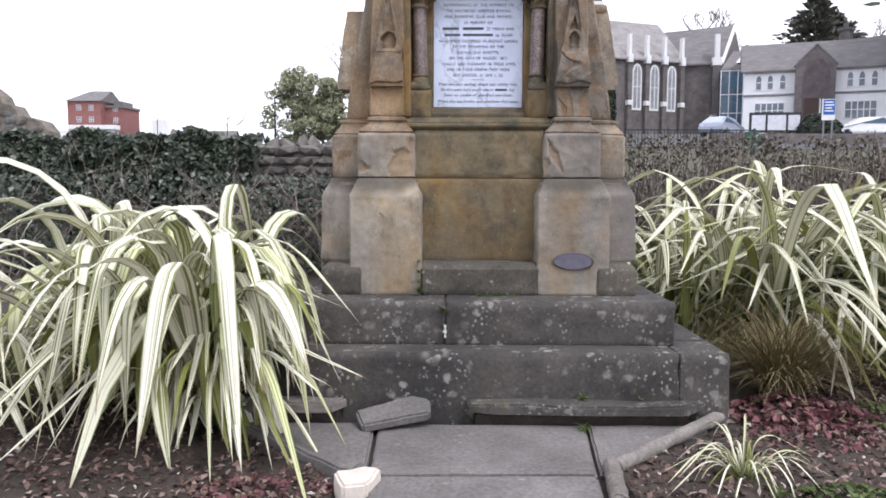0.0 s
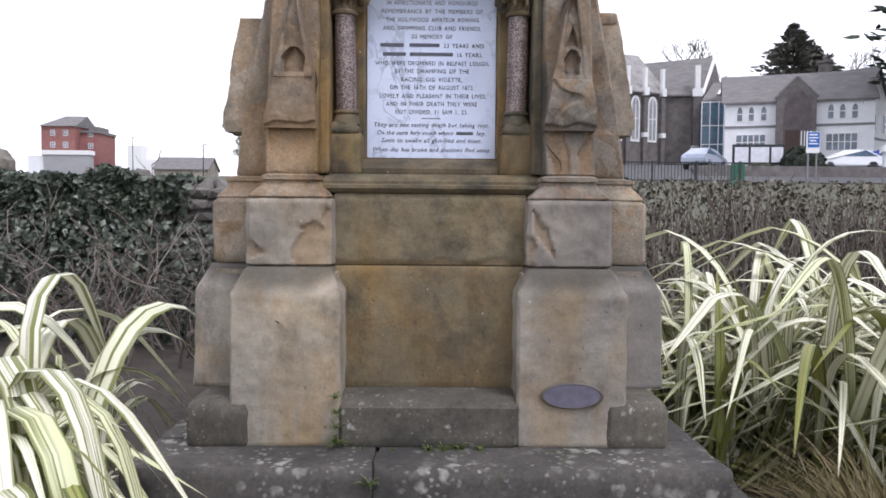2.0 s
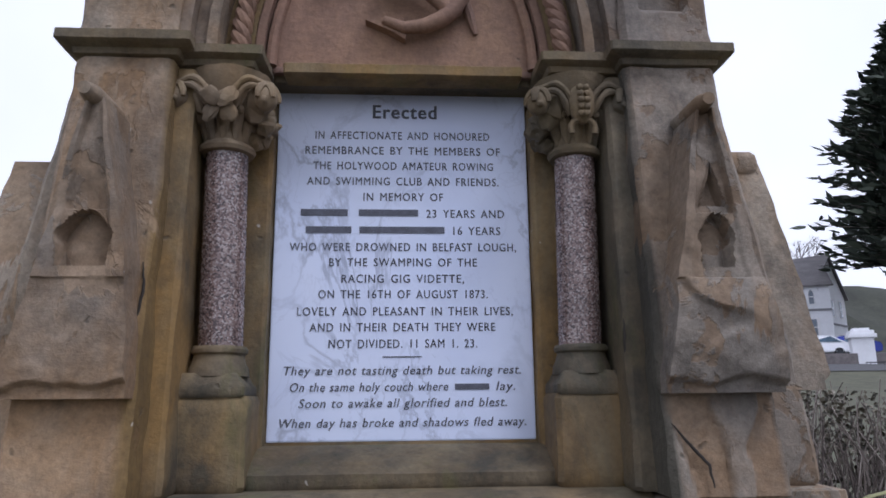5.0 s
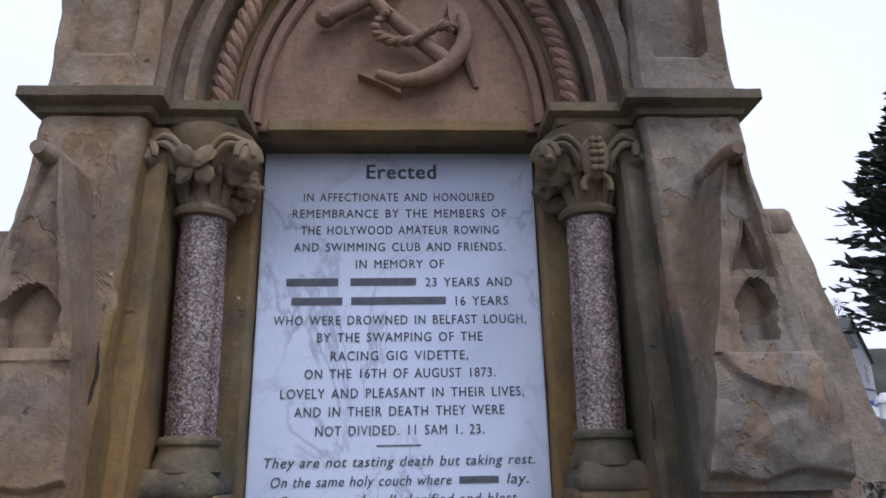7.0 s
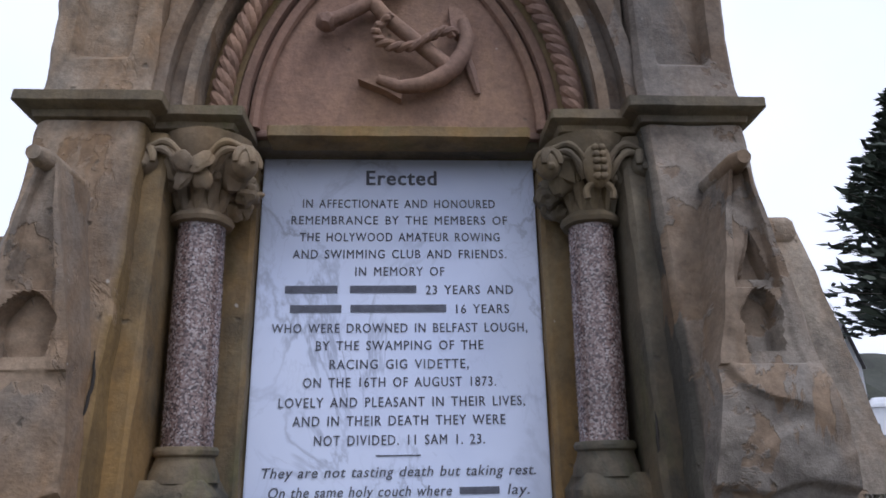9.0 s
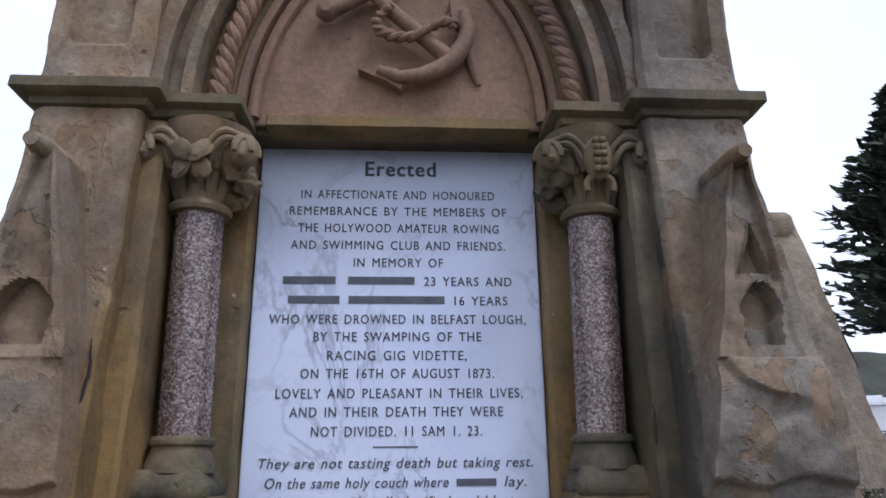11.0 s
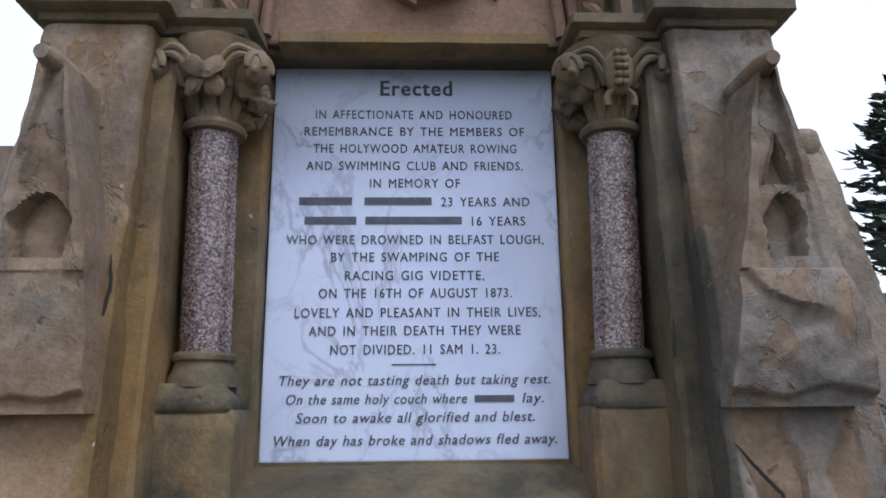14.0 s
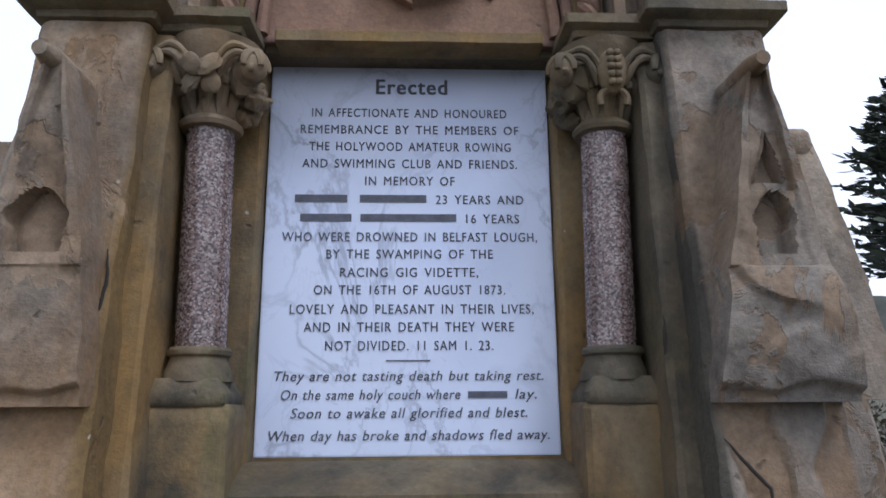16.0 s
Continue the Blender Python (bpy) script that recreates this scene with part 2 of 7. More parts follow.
def per_island(name, stops, rough=0.8, bump=0.0):
    m, nt, b = nodes_of(name)
    g = nt.nodes.new("ShaderNodeNewGeometry")
    c = ramp(nt, g.outputs["Random Per Island"], stops)
    n = noise_fac(nt, 30, 5, 0.7)
    c = mixed(nt, c, ramp(nt, n, [(0.3, (0.7,) * 3), (0.7, (1.2,) * 3)]), 0.7, "MULTIPLY")
    nt.links.new(c, b.inputs["Base Color"])
    b.inputs["Roughness"].default_value = rough
    if bump:
        bumped(nt, b, n, bump)
    return m


M_CHIPS = per_island("bark_and_leaf_litter", [(0, (0.035, 0.022, 0.016)), (0.45, (0.085, 0.05, 0.038)), (0.75, (0.17, 0.105, 0.085)), (0.93, (0.30, 0.22, 0.19)), (1, (0.5, 0.45, 0.4))])
M_PURPLE = per_island("purple_leaves", [(0, (0.06, 0.02, 0.026)), (0.4, (0.15, 0.05, 0.06)), (0.7, (0.21, 0.085, 0.09)), (0.85, (0.13, 0.11, 0.06)), (1, (0.32, 0.2, 0.17))], 0.6)
M_IVY = per_island("ivy_leaves", [(0, (0.015, 0.024, 0.016)), (0.5, (0.038, 0.052, 0.032)), (0.85, (0.09, 0.11, 0.075)), (1, (0.22, 0.24, 0.19))], 0.45)
M_HEDGE = per_island("hedge_leaves", [(0, (0.022, 0.02, 0.013)), (0.5, (0.065, 0.055, 0.034)), (0.85, (0.125, 0.11, 0.075)), (1, (0.30, 0.27, 0.22))], 0.7)
M_TWIG = per_island("bare_twigs", [(0, (0.06, 0.047, 0.04)), (0.6, (0.16, 0.13, 0.11)), (1, (0.32, 0.28, 0.245))], 0.85)
M_CONIFER = per_island("conifer_needles", [(0, (0.012, 0.018, 0.012)), (0.6, (0.03, 0.042, 0.026)), (1, (0.07, 0.085, 0.055))], 0.8)
# far conifer needles, with distance haze mixed into the colour
M_CEDAR_HAZE = per_island("hazed_cedar_needles", [(0, (0.075, 0.077, 0.065)), (0.6, (0.125, 0.127, 0.105)), (1, (0.19, 0.19, 0.16))], 0.8)
# far evergreen leaves, their tones lightened to stand in for haze
M_TREE = per_island("hazy_tree_leaves", [(0, (0.16, 0.165, 0.105)), (0.6, (0.28, 0.295, 0.17)), (1, (0.42, 0.43, 0.28))], 0.8)
M_BUSH = per_island("evergreen_leaves", [(0, (0.03, 0.036, 0.02)), (0.6, (0.075, 0.085, 0.042)), (1, (0.15, 0.165, 0.095))], 0.7)
M_DRYGRASS = per_island("dry_grass_blades", [(0, (0.12, 0.09, 0.04)), (0.5, (0.26, 0.195, 0.095)), (0.75, (0.17, 0.16, 0.05)), (1, (0.42, 0.35, 0.22))], 0.75)
M_WEED = per_island("green_weeds", [(0, (0.03, 0.05, 0.012)), (1, (0.12, 0.16, 0.04))], 0.7)


def striped_leaf(name, cream, green, edge):
    m, nt, b = nodes_of(name)
    tc = nt.nodes.new("ShaderNodeUVMap")
    sep = nt.nodes.new("ShaderNodeSeparateXYZ")
    nt.links.new(tc.outputs["UV"], sep.inputs[0])
    oi = nt.nodes.new("ShaderNodeObjectInfo")
    off = node(nt, "ShaderNodeMath")
    off.operation = "MULTIPLY_ADD"
    nt.links.new(oi.outputs["Random"], off.inputs[0])
    off.inputs[1].default_value = 37.0
    nt.links.new(sep.outputs["X"], off.inputs[2])
    cmb = nt.nodes.new("ShaderNodeCombineXYZ")
    nt.links.new(off.outputs[0], cmb.inputs["X"])
    ys = node(nt, "ShaderNodeMath")
    ys.operation = "MULTIPLY"
    ys.inputs[1].default_value = 0.12
    nt.links.new(sep.outputs["Y"], ys.inputs[0])
    nt.links.new(ys.outputs[0], cmb.inputs["Y"])
    n = node(nt, "ShaderNodeTexNoise", Scale=5.5, Detail=3.0, Roughness=0.6)
    nt.links.new(cmb.outputs[0], n.inputs["Vector"])
    stripe = ramp(nt, n.outputs["Fac"], [(0.525, (0, 0, 0)), (0.585, (1, 1, 1))])
    c = mixed(nt, cream, green, stripe)
    rim = node(nt, "ShaderNodeMath")
    rim.operation = "SUBTRACT"
    nt.links.new(sep.outputs["X"], rim.inputs[0])
    rim.inputs[1].default_value = 0.5
    ab = node(nt, "ShaderNodeMath")
    ab.operation = "ABSOLUTE"
    nt.links.new(rim.outputs[0], ab.inputs[0])
    c = mixed(nt, c, edge, ramp(nt, ab.outputs[0], [(0.385, (0, 0, 0)), (0.445, (0.9,) * 3)]))
    c = mixed(nt, c, tuple(v * 0.8 for v in green), ramp(nt, ab.outputs[0], [(0.015, (0.5,) * 3), (0.05, (0, 0, 0))]))
    c = mixed(nt, c, (0.30, 0.22, 0.12), ramp(nt, sep.outputs["Y"], [(0.93, (0, 0, 0)), (1.0, (0.8,) * 3)]))
    # green leaf base, also painting in the shade at the plant's foot
    c = mixed(nt, c, (0.16, 0.19, 0.05), ramp(nt, sep.outputs["Y"], [(0.0, (1,) * 3), (0.12, (0.9,) * 3), (0.30, (0, 0, 0))]))
    c = mixed(nt, c, ramp(nt, oi.outputs["Random"], [(0, (0.75, 0.8, 0.5)), (0.2, (0.95, 0.96, 0.86)), (1, (1.06, 1.05, 1.04))]), 1.0, "MULTIPLY")
    nt.links.new(c, b.inputs["Base Color"])
    b.inputs["Roughness"].default_value = 0.42
    tr = nt.nodes.new("ShaderNodeBsdfTranslucent")
    nt.links.new(c, tr.inputs["Color"])
    ms = node(nt, "ShaderNodeMixShader", Fac=0.1)
    nt.links.new(b.outputs[0], ms.inputs[1])
    nt.links.new(tr.outputs[0], ms.inputs[2])
    nt.links.new(ms.outputs[0], nt.nodes["Material Output"].inputs["Surface"])
    return m


M_LEAF = striped_leaf("cream_striped_leaf", (0.79, 0.77, 0.655), (0.19, 0.205, 0.062), (0.185, 0.20, 0.05))
M_LEAF_GREEN = striped_leaf("yellow_green_leaf", (0.30, 0.30, 0.09), (0.11, 0.135, 0.03), (0.10, 0.13, 0.025))


# ---- builders ----
def mesh_of(name, verts, faces, smooth=True):
    me = bpy.data.meshes.new(name)
    me.from_pydata([tuple(v) for v in verts], [], faces)
    if smooth:
        me.polygons.foreach_set("use_smooth", [True] * len(me.polygons))
        me.set_sharp_from_angle(angle=radians(38))
    me.update()
    return me


def part(name, source, material, parent=None, label=""):
    if isinstance(source, bmesh.types.BMesh):
        me = bpy.data.meshes.new(name)
        source.to_mesh(me)
        source.free()
    else:
        me = source
    if material and not me.materials:
        me.materials.append(material)
    ob = new(name, me)
    ob.parent = parent
    if label:
        ob["label"] = label
    return ob


def thing(name, label, category, place=None, group="", kind=""):
    e = new(name)
    e.empty_display_size = 0.1
    if place is not None:
        e.matrix_world = place
    return tagged(e, label, category, group, kind)


def box(x0, x1, y0, y1, z0, z1, bevel=0.0):
    bm = bmesh.new()
    bmesh.ops.create_cube(bm, size=1, matrix=Matrix.LocRotScale(((x0 + x1) / 2, (y0 + y1) / 2, (z0 + z1) / 2), None, (x1 - x0, y1 - y0, z1 - z0)))
    if bevel:
        bmesh.ops.bevel(bm, geom=bm.edges[:], offset=bevel, segments=2, affect="EDGES", profile=0.6)
    return bm


def rough_at(p, seed, scale):
    return noise.noise(Vector((p[0] * scale + seed * 7.1, p[1] * scale - seed * 3.3, p[2] * scale + seed)))


def loft(levels, step=0.03, cham=0.012, amp=0.003, seed=0, dent=None, bare=True, stain=None):
    """A weathered stone from level sections (z, x0, x1, y0, y1), worn at its corners. dent(x, z, side) is the depth lost."""
    zs = []
    ez = min(cham, 0.3 * (levels[-1][0] - levels[0][0]))
    first, last = levels[0], levels[-1]

    def at(z):
        for a, b in zip(levels, levels[1:]):
            if a[0] <= z <= b[0] and b[0] > a[0]:
                k = (z - a[0]) / (b[0] - a[0])
                return [a[i] + (b[i] - a[i]) * k for i in range(1, 5)]
        return list((first if z < first[0] else last)[1:])

    cuts = sorted({l[0] for l in levels} | {first[0] + ez, last[0] - ez})
    for a, b in zip(cuts, cuts[1:]):
        n = max(1, math.ceil((b - a) / step))
        zs += [a + (b - a) * i / n for i in range(n)]
    zs.append(cuts[-1])
    wx = max(l[2] - l[1] for l in levels)
    wy = max(l[4] - l[3] for l in levels)
    nx, ny = max(2, math.ceil(wx / step)), max(2, math.ceil(wy / max(step, 0.06)))
    verts, faces, lost, runs = [], [], [], []
    for k, z in enumerate(zs):
        x0, x1, y0, y1 = at(z)
        if k in (0, len(zs) - 1):
            x0, x1, y0, y1 = x0 + cham * 0.6, x1 - cham * 0.6, y0 + cham * 0.6, y1 - cham * 0.6
        c = min(cham, 0.3 * (x1 - x0), 0.3 * (y1 - y0))
        ring = [(x0 + c + (x1 - x0 - 2 * c) * i / nx, y0, 0, -1) for i in range(nx + 1)]
        ring += [(x1, y0 + c + (y1 - y0 - 2 * c) * i / ny, 1, 0) for i in range(ny + 1)]
        ring += [(x1 - c - (x1 - x0 - 2 * c) * i / nx, y1, 0, 1) for i in range(nx + 1)]
        ring += [(x0, y1 - c - (y1 - y0 - 2 * c) * i / ny, -1, 0) for i in range(ny + 1)]
        for x, y, ux, uy in ring:
            d = amp * rough_at((x, y, z), seed, 9) + amp * 0.6 * rough_at((x, y, z), seed + 5, 28)
            gone = dent(x if uy else y, z, "front" if uy < 0 else "side" if ux else "back") if dent else 0.0
            d -= gone
            lost.append(min(1.0, gone / 0.010) * 0.7)
            runs.append(stain(x, y, z) if stain else 0.0)
            v = Vector((x + ux * d, y + uy * d, z))
            verts.append(v)
    n = len(verts) // len(zs)
    for k in range(len(zs) - 1):
        for i in range(n):
            j = (i + 1) % n
            faces.append((k * n + i, k * n + j, k * n + n + j, k * n + n + i))
    faces.append(tuple(range(n - 1, -1, -1)))
    faces.append(tuple(range((len(zs) - 1) * n, len(zs) * n)))
    me = mesh_of("stone", verts, faces)
    if bare and any(lost):
        me.attributes.new("loss", "FLOAT", "POINT").data.foreach_set("value", lost)
    if stain:
        me.attributes.new("stain", "FLOAT", "POINT").data.foreach_set("value", runs)
    return me


def tube(points, radii, sides=8, closed=False, cap=True):
    """A round bar along points, with a radius for each."""
    pts = [Vector(p) for p in points]
    n = len(pts)
    verts, faces = [], []
    up = None
    for i, p in enumerate(pts):
        a = pts[(i - 1) % n] if closed or i else pts[0]
        b = pts[(i + 1) % n] if closed or i < n - 1 else pts[-1]
        d = (b - a).normalized()
        if up is None:
            up = d.orthogonal().normalized()
        up = (up - d * up.dot(d)).normalized()
        w = d.cross(up)
        r = radii[i] if isinstance(radii, (list, tuple)) else radii
        for k in range(sides):
            t = 2 * math.pi * k / sides
            verts.append(p + (up * math.cos(t) + w * math.sin(t)) * r)
    for i in range(n if closed else n - 1):
        j = (i + 1) % n
        for k in range(sides):
            l = (k + 1) % sides
            faces.append((i * sides + k, i * sides + l, j * sides + l, j * sides + k))
    if cap and not closed:
        faces.append(tuple(range(sides - 1, -1, -1)))
        faces.append(tuple(range((n - 1) * sides, n * sides)))
    return verts, faces


def bowed(pts, n=5):
    """A smooth curve through points."""
    p = [Vector(q) for q in pts]
    p = [p[0] * 2 - p[1]] + p + [p[-1] * 2 - p[-2]]
    out = []
    for a, b, c, d in zip(p, p[1:], p[2:], p[3:]):
        for i in range(n):
            t = i / n
            out.append(0.5 * (2 * b + (c - a) * t + (2 * a - 5 * b + 4 * c - d) * t * t + (3 * b - a - 3 * c + d) * t ** 3))
    return out + [p[-2]]


def joined(name, pieces, smooth=True):
    verts, faces = [], []
    for v, f in pieces:
        o = len(verts)
        verts += list(v)
        faces += [tuple(i + o for i in q) for q in f]
    return mesh_of(name, verts, faces, smooth)


def lathe(profile, sides=24, centre=(0, 0), wobble=0.0, seed=0):
    verts, faces = [], []
    for r, z in profile:
        for k in range(sides):
            t = 2 * math.pi * k / sides
            rr = r + wobble * noise.noise(Vector((math.cos(t) * 2 + seed, math.sin(t) * 2, z * 30)))
            verts.append((centre[0] + rr * math.cos(t), centre[1] + rr * math.sin(t), z))
    for i in range(len(profile) - 1):
        for k in range(sides):
            l = (k + 1) % sides
            faces.append((i * sides + k, i * sides + l, (i + 1) * sides + l, (i + 1) * sides + k))
    faces.append(tuple(range(sides - 1, -1, -1)))
    faces.append(tuple(range((len(profile) - 1) * sides, len(profile) * sides)))
    return verts, faces


def blob(c, r, seed, squash=(1, 1, 1), sub=2, amount=0.3):
    bm = bmesh.new()
    bmesh.ops.create_icosphere(bm, subdivisions=sub, radius=1)
    verts = []
    for v in bm.verts:
        k = 1 + amount * noise.noise(v.co * 1.7 + Vector((seed, seed * 2, 0)))
        verts.append(Vector(c) + Vector((v.co.x * squash[0], v.co.y * squash[1], v.co.z * squash[2])) * r * k)
    faces = [tuple(v.index for v in f.verts) for f in bm.faces]
    bm.free()
    return verts, faces

# ---- the ground: garden level, then a slope up to the street ----
def ground_z(x, y):
    far = min(max((y - 5.5) / 48.0, 0.0), 1.0) * (5.3 - 1.5 * min(max((-4.0 - x) / 12.0, 0.0), 1.0))
    left = min(max((y - 53.0) / 95.0, 0.0), 1.0) * 5.0 * min(max((10.0 - x) / 30.0, 0.0), 1.0)
    near = 0.2 * min(max((y - 0.5) / 4.5, 0.0), 1.0)
    dip = -0.075 if -0.62 < x < 0.6 and -9 < y < 0.5 else 0.0
    bed = 0.03 * noise.noise(Vector((x * 0.9, y * 0.9, 3.0))) + 0.012 * noise.noise(Vector((x * 5, y * 5, 1.0))) if abs(x) < 8 and abs(y) < 8 else 0.0
    return far + left + near + dip + bed - 0.04


def axis(limits):
    out = []
    for a, b, s in limits:
        n = max(1, round((b - a) / s))
        out += [a + (b - a) * i / n for i in range(n)]
    return out + [limits[-1][1]]


gx = axis([(-4000, -400, 900), (-400, -40, 40), (-40, -6, 3), (-6, -3, 0.3), (-3, 3, 0.06), (3, 6, 0.3), (6, 60, 4), (60, 400, 40), (400, 4000, 900)])
gy = axis([(-4000, -200, 950), (-200, -10, 20), (-10, -4, 0.5), (-4, 1, 0.06), (1, 6, 0.25), (6, 60, 3), (60, 170, 8), (170, 400, 50), (400, 4000, 900)])
gv = [(x, y, ground_z(x, y)) for y in gy for x in gx]
gf = [(j * len(gx) + i, j * len(gx) + i + 1, (j + 1) * len(gx) + i + 1, (j + 1) * len(gx) + i) for j in range(len(gy) - 1) for i in range(len(gx) - 1)]
gme = mesh_of("ground", gv, gf)
gme.materials.append(M_SOIL)
gme.materials.append(M_FIELD)
for p in gme.polygons:
    p.material_index = 1 if p.center.y > 5.2 or p.center.y < -12 or abs(p.center.x) > 8 else 0
tagged(part("ground", gme, None), "dark garden soil rising to rough grass", "ground", kind="structure")

# ---- the monument ----
CY = 0.53                      # the middle of its square plan, behind the tablet's face
monument = thing("memorial_monument", "weathered sandstone memorial with a marble tablet on stone steps", "monument")

# steps, each of long stones
def step_course(z0, z1, half, front, joints, seed):
    back = 2 * CY - front
    course = part("step", loft([(z0, -half + 0.3, half - 0.3, front + 0.32, back - 0.3), (z1 - 0.01, -half + 0.3, half - 0.3, front + 0.32, back - 0.3)], 0.3, 0.01, 0), M_STEP, monument)
    xs = [-half] + joints + [half]
    for i, (a, b) in enumerate(zip(xs, xs[1:])):
        s = loft([(z0, a + 0.0008, b - 0.0008, front, front + 0.36), (z1 - 0.035, a + 0.0008, b - 0.0008, front, front + 0.36), (z1, a + 0.002, b - 0.002, front + 0.014, front + 0.36)], 0.03, 0.009, 0.010, seed + i)
        part("step_stone", s, M_STEP, course)
    for sgn in (-1, 1):
        for i, (a, b) in enumerate(((front + 0.362, CY), (CY + 0.004, back))):
            x0, x1 = sorted((sgn * half, sgn * (half - 0.34)))
            part("step_stone", loft([(z0, x0, x1, a, b), (z1, x0, x1, a, b)], 0.07, 0.018, 0.01, seed + 9 + i), M_STEP, course)
    part("step_stone", loft([(z0, -half + 0.342, half - 0.342, back - 0.36, back), (z1, -half + 0.342, half - 0.342, back - 0.36, back)], 0.1, 0.018, 0.008, seed + 20), M_STEP, course)


step_course(-0.06, 0.36, 1.335, -0.937, [1.063], 3)
step_course(0.36, 0.604, 1.097, -0.73, [-0.2], 31)

# base course round the foot
bc = part("base_course", loft([(0.60, -0.80, 0.80, -0.26, 2 * CY + 0.26), (0.78, -0.80, 0.80, -0.26, 2 * CY + 0.26)], 0.1, 0.01, 0.002), M_BASE, monument)
part("base_stone", loft([(0.602, -0.352, 0.352, -0.475, -0.26), (0.76, -0.352, 0.352, -0.475, -0.26), (0.795, -0.352, 0.352, -0.43, -0.26)], 0.03, 0.015, 0.005, 41), M_BASE, bc)
for s in (-1, 1):
    a, b = sorted((s * 0.70, s * 0.945))
    part("base_stone", loft([(0.602, a, b, -0.478, 0.5), (0.745, a, b, -0.478, 0.5), (0.785, *sorted((s * 0.70, s * 0.93)), -0.455, 0.5)], 0.04, 0.015, 0.005, 43 + s), M_BASE, bc)
    part("base_stone", loft([(0.602, a, b, 0.505, 2 * CY + 0.478), (0.785, a, b, 0.505, 2 * CY + 0.46)], 0.06, 0.015, 0.005, 47 + s), M_BASE, bc)

# the core and the recessed panels between the buttresses
core = part("core", loft([(0.78, -0.5, 0.5, -0.02, 2 * CY + 0.02), (2.6, -0.5, 0.5, 0.02, 2 * CY - 0.02)], 0.1, 0.01, 0.002), M_STONE_OCHRE, monument)


def soft(k):
    k = min(max(k + 0.5, 0.0), 1.0)
    return k * k * (3 - 2 * k)


def panel_b_dent(x, z, side):
    # a thin skin lost along the bottom edge, in a wandering line
    edge = 1.322 + 0.012 * noise.noise(Vector((x * 9, 1.0, 0.0))) + 0.008 * noise.noise(Vector((x * 30, 2.0, 0.0)))
    return 0.008 * soft((edge - z) / 0.008) if side == "front" else 0.0


part("lower_panel", loft([(0.79, -0.40, 0.40, -0.275, 0.0), (1.302, -0.40, 0.40, -0.275, 0.0)], 0.025, 0.008, 0.006, 51), M_STONE_OCHRE, monument)
part("upper_panel", loft([(1.306, -0.40, 0.40, -0.272, 0.0), (1.575, -0.40, 0.40, -0.272, 0.0), (1.60, -0.40, 0.40, -0.262, 0.0)], 0.012, 0.006, 0.005, 53, panel_b_dent), M_STONE_MOSS, monument)
part("string_course", loft([(1.602, -0.46, 0.46, -0.262, 0.0), (1.622, -0.46, 0.46, -0.285, 0.0), (1.634, -0.46, 0.46, -0.285, 0.0), (1.640, -0.46, 0.46, -0.262, 0.0), (1.652, -0.46, 0.46, -0.262, 0.0), (1.672, -0.46, 0.46, -0.235, 0.0), (1.684, -0.46, 0.46, -0.2, 0.0)], 0.012, 0.004, 0.004, 55), M_STONE_MOSS, monument)
for s in (-1, 1):
    # plain side panels
    x0, x1 = sorted((s * 0.45, s * 0.76))
    part("side_panel", loft([(0.785, x0, x1, 0.18, 0.88), (1.60, x0, x1, 0.18, 0.88)], 0.06, 0.008, 0.005, 57 + s), M_STONE_MOSS, monument)
    x0, x1 = sorted((s * 0.45, s * 0.62))
    part("side_panel", loft([(1.60, x0, x1, 0.1, 0.96), (1.68, x0, x1, 0.1, 0.96), (2.55, *sorted((s * 0.45, s * 0.53)), 0.1, 0.96)], 0.08, 0.008, 0.005, 60 + s), M_STONE, monument)
part("rear_panel", loft([(0.785, -0.36, 0.36, 2 * CY, 2 * CY + 0.25), (1.6, -0.36, 0.36, 2 * CY, 2 * CY + 0.25), (1.7, -0.36, 0.36, 2 * CY, 2 * CY + 0.1), (2.55, -0.36, 0.36, 2 * CY, 2 * CY + 0.04)], 0.08, 0.008, 0.005, 63), M_STONE, monument)


# ---- buttresses: u across, outwards to -y ----
def lost_skin(kind):
    """The depth lost where the skin has flaked from an upper block, by place on its face (u, v from 0 to 1)."""
    def depth(x, z, side):
        if side != "front":
            return 0.0
        u, v = x / 0.34, (z - 1.306) / 0.27
        w = 0.05 * noise.noise(Vector((u * 5, v * 5, kind * 3.0))) + 0.02 * noise.noise(Vector((u * 17, v * 17, kind)))
        k = 0.0
        if kind == 1:      # lobed flake low at the right, small one low at the left
            right = 0.58 - 0.06 * math.sin(v * 9.0) + w
            low = min(soft((u - right) / 0.02), soft((0.54 + 0.10 * math.sin(u * 8.0 - 4.6) + w - v) / 0.03))
            high = min(soft((u - 0.90 + w) / 0.02), soft((v - 0.45) / 0.04), soft((0.86 - v) / 0.04))
            k = max(low, high, min(soft((0.20 + w - u) / 0.03), soft((u - 0.02) / 0.02), soft((0.36 - 0.9 * max(0.0, u - 0.05) + w - v) / 0.03), soft((v - 0.12 - 0.5 * max(0.0, u - 0.1)) / 0.03)))
        if kind == 2:      # a slanting strip near the left edge
            mid = 0.20 - 0.34 * (v - 0.45)
            k = max(soft((0.075 * (1.1 - abs(v - 0.48) * 2.7) - abs(u - mid + w)) / 0.02), min(soft((0.09 + w - u) / 0.02), soft((0.42 - v + w) / 0.05)))
        return 0.013 * k
    return depth


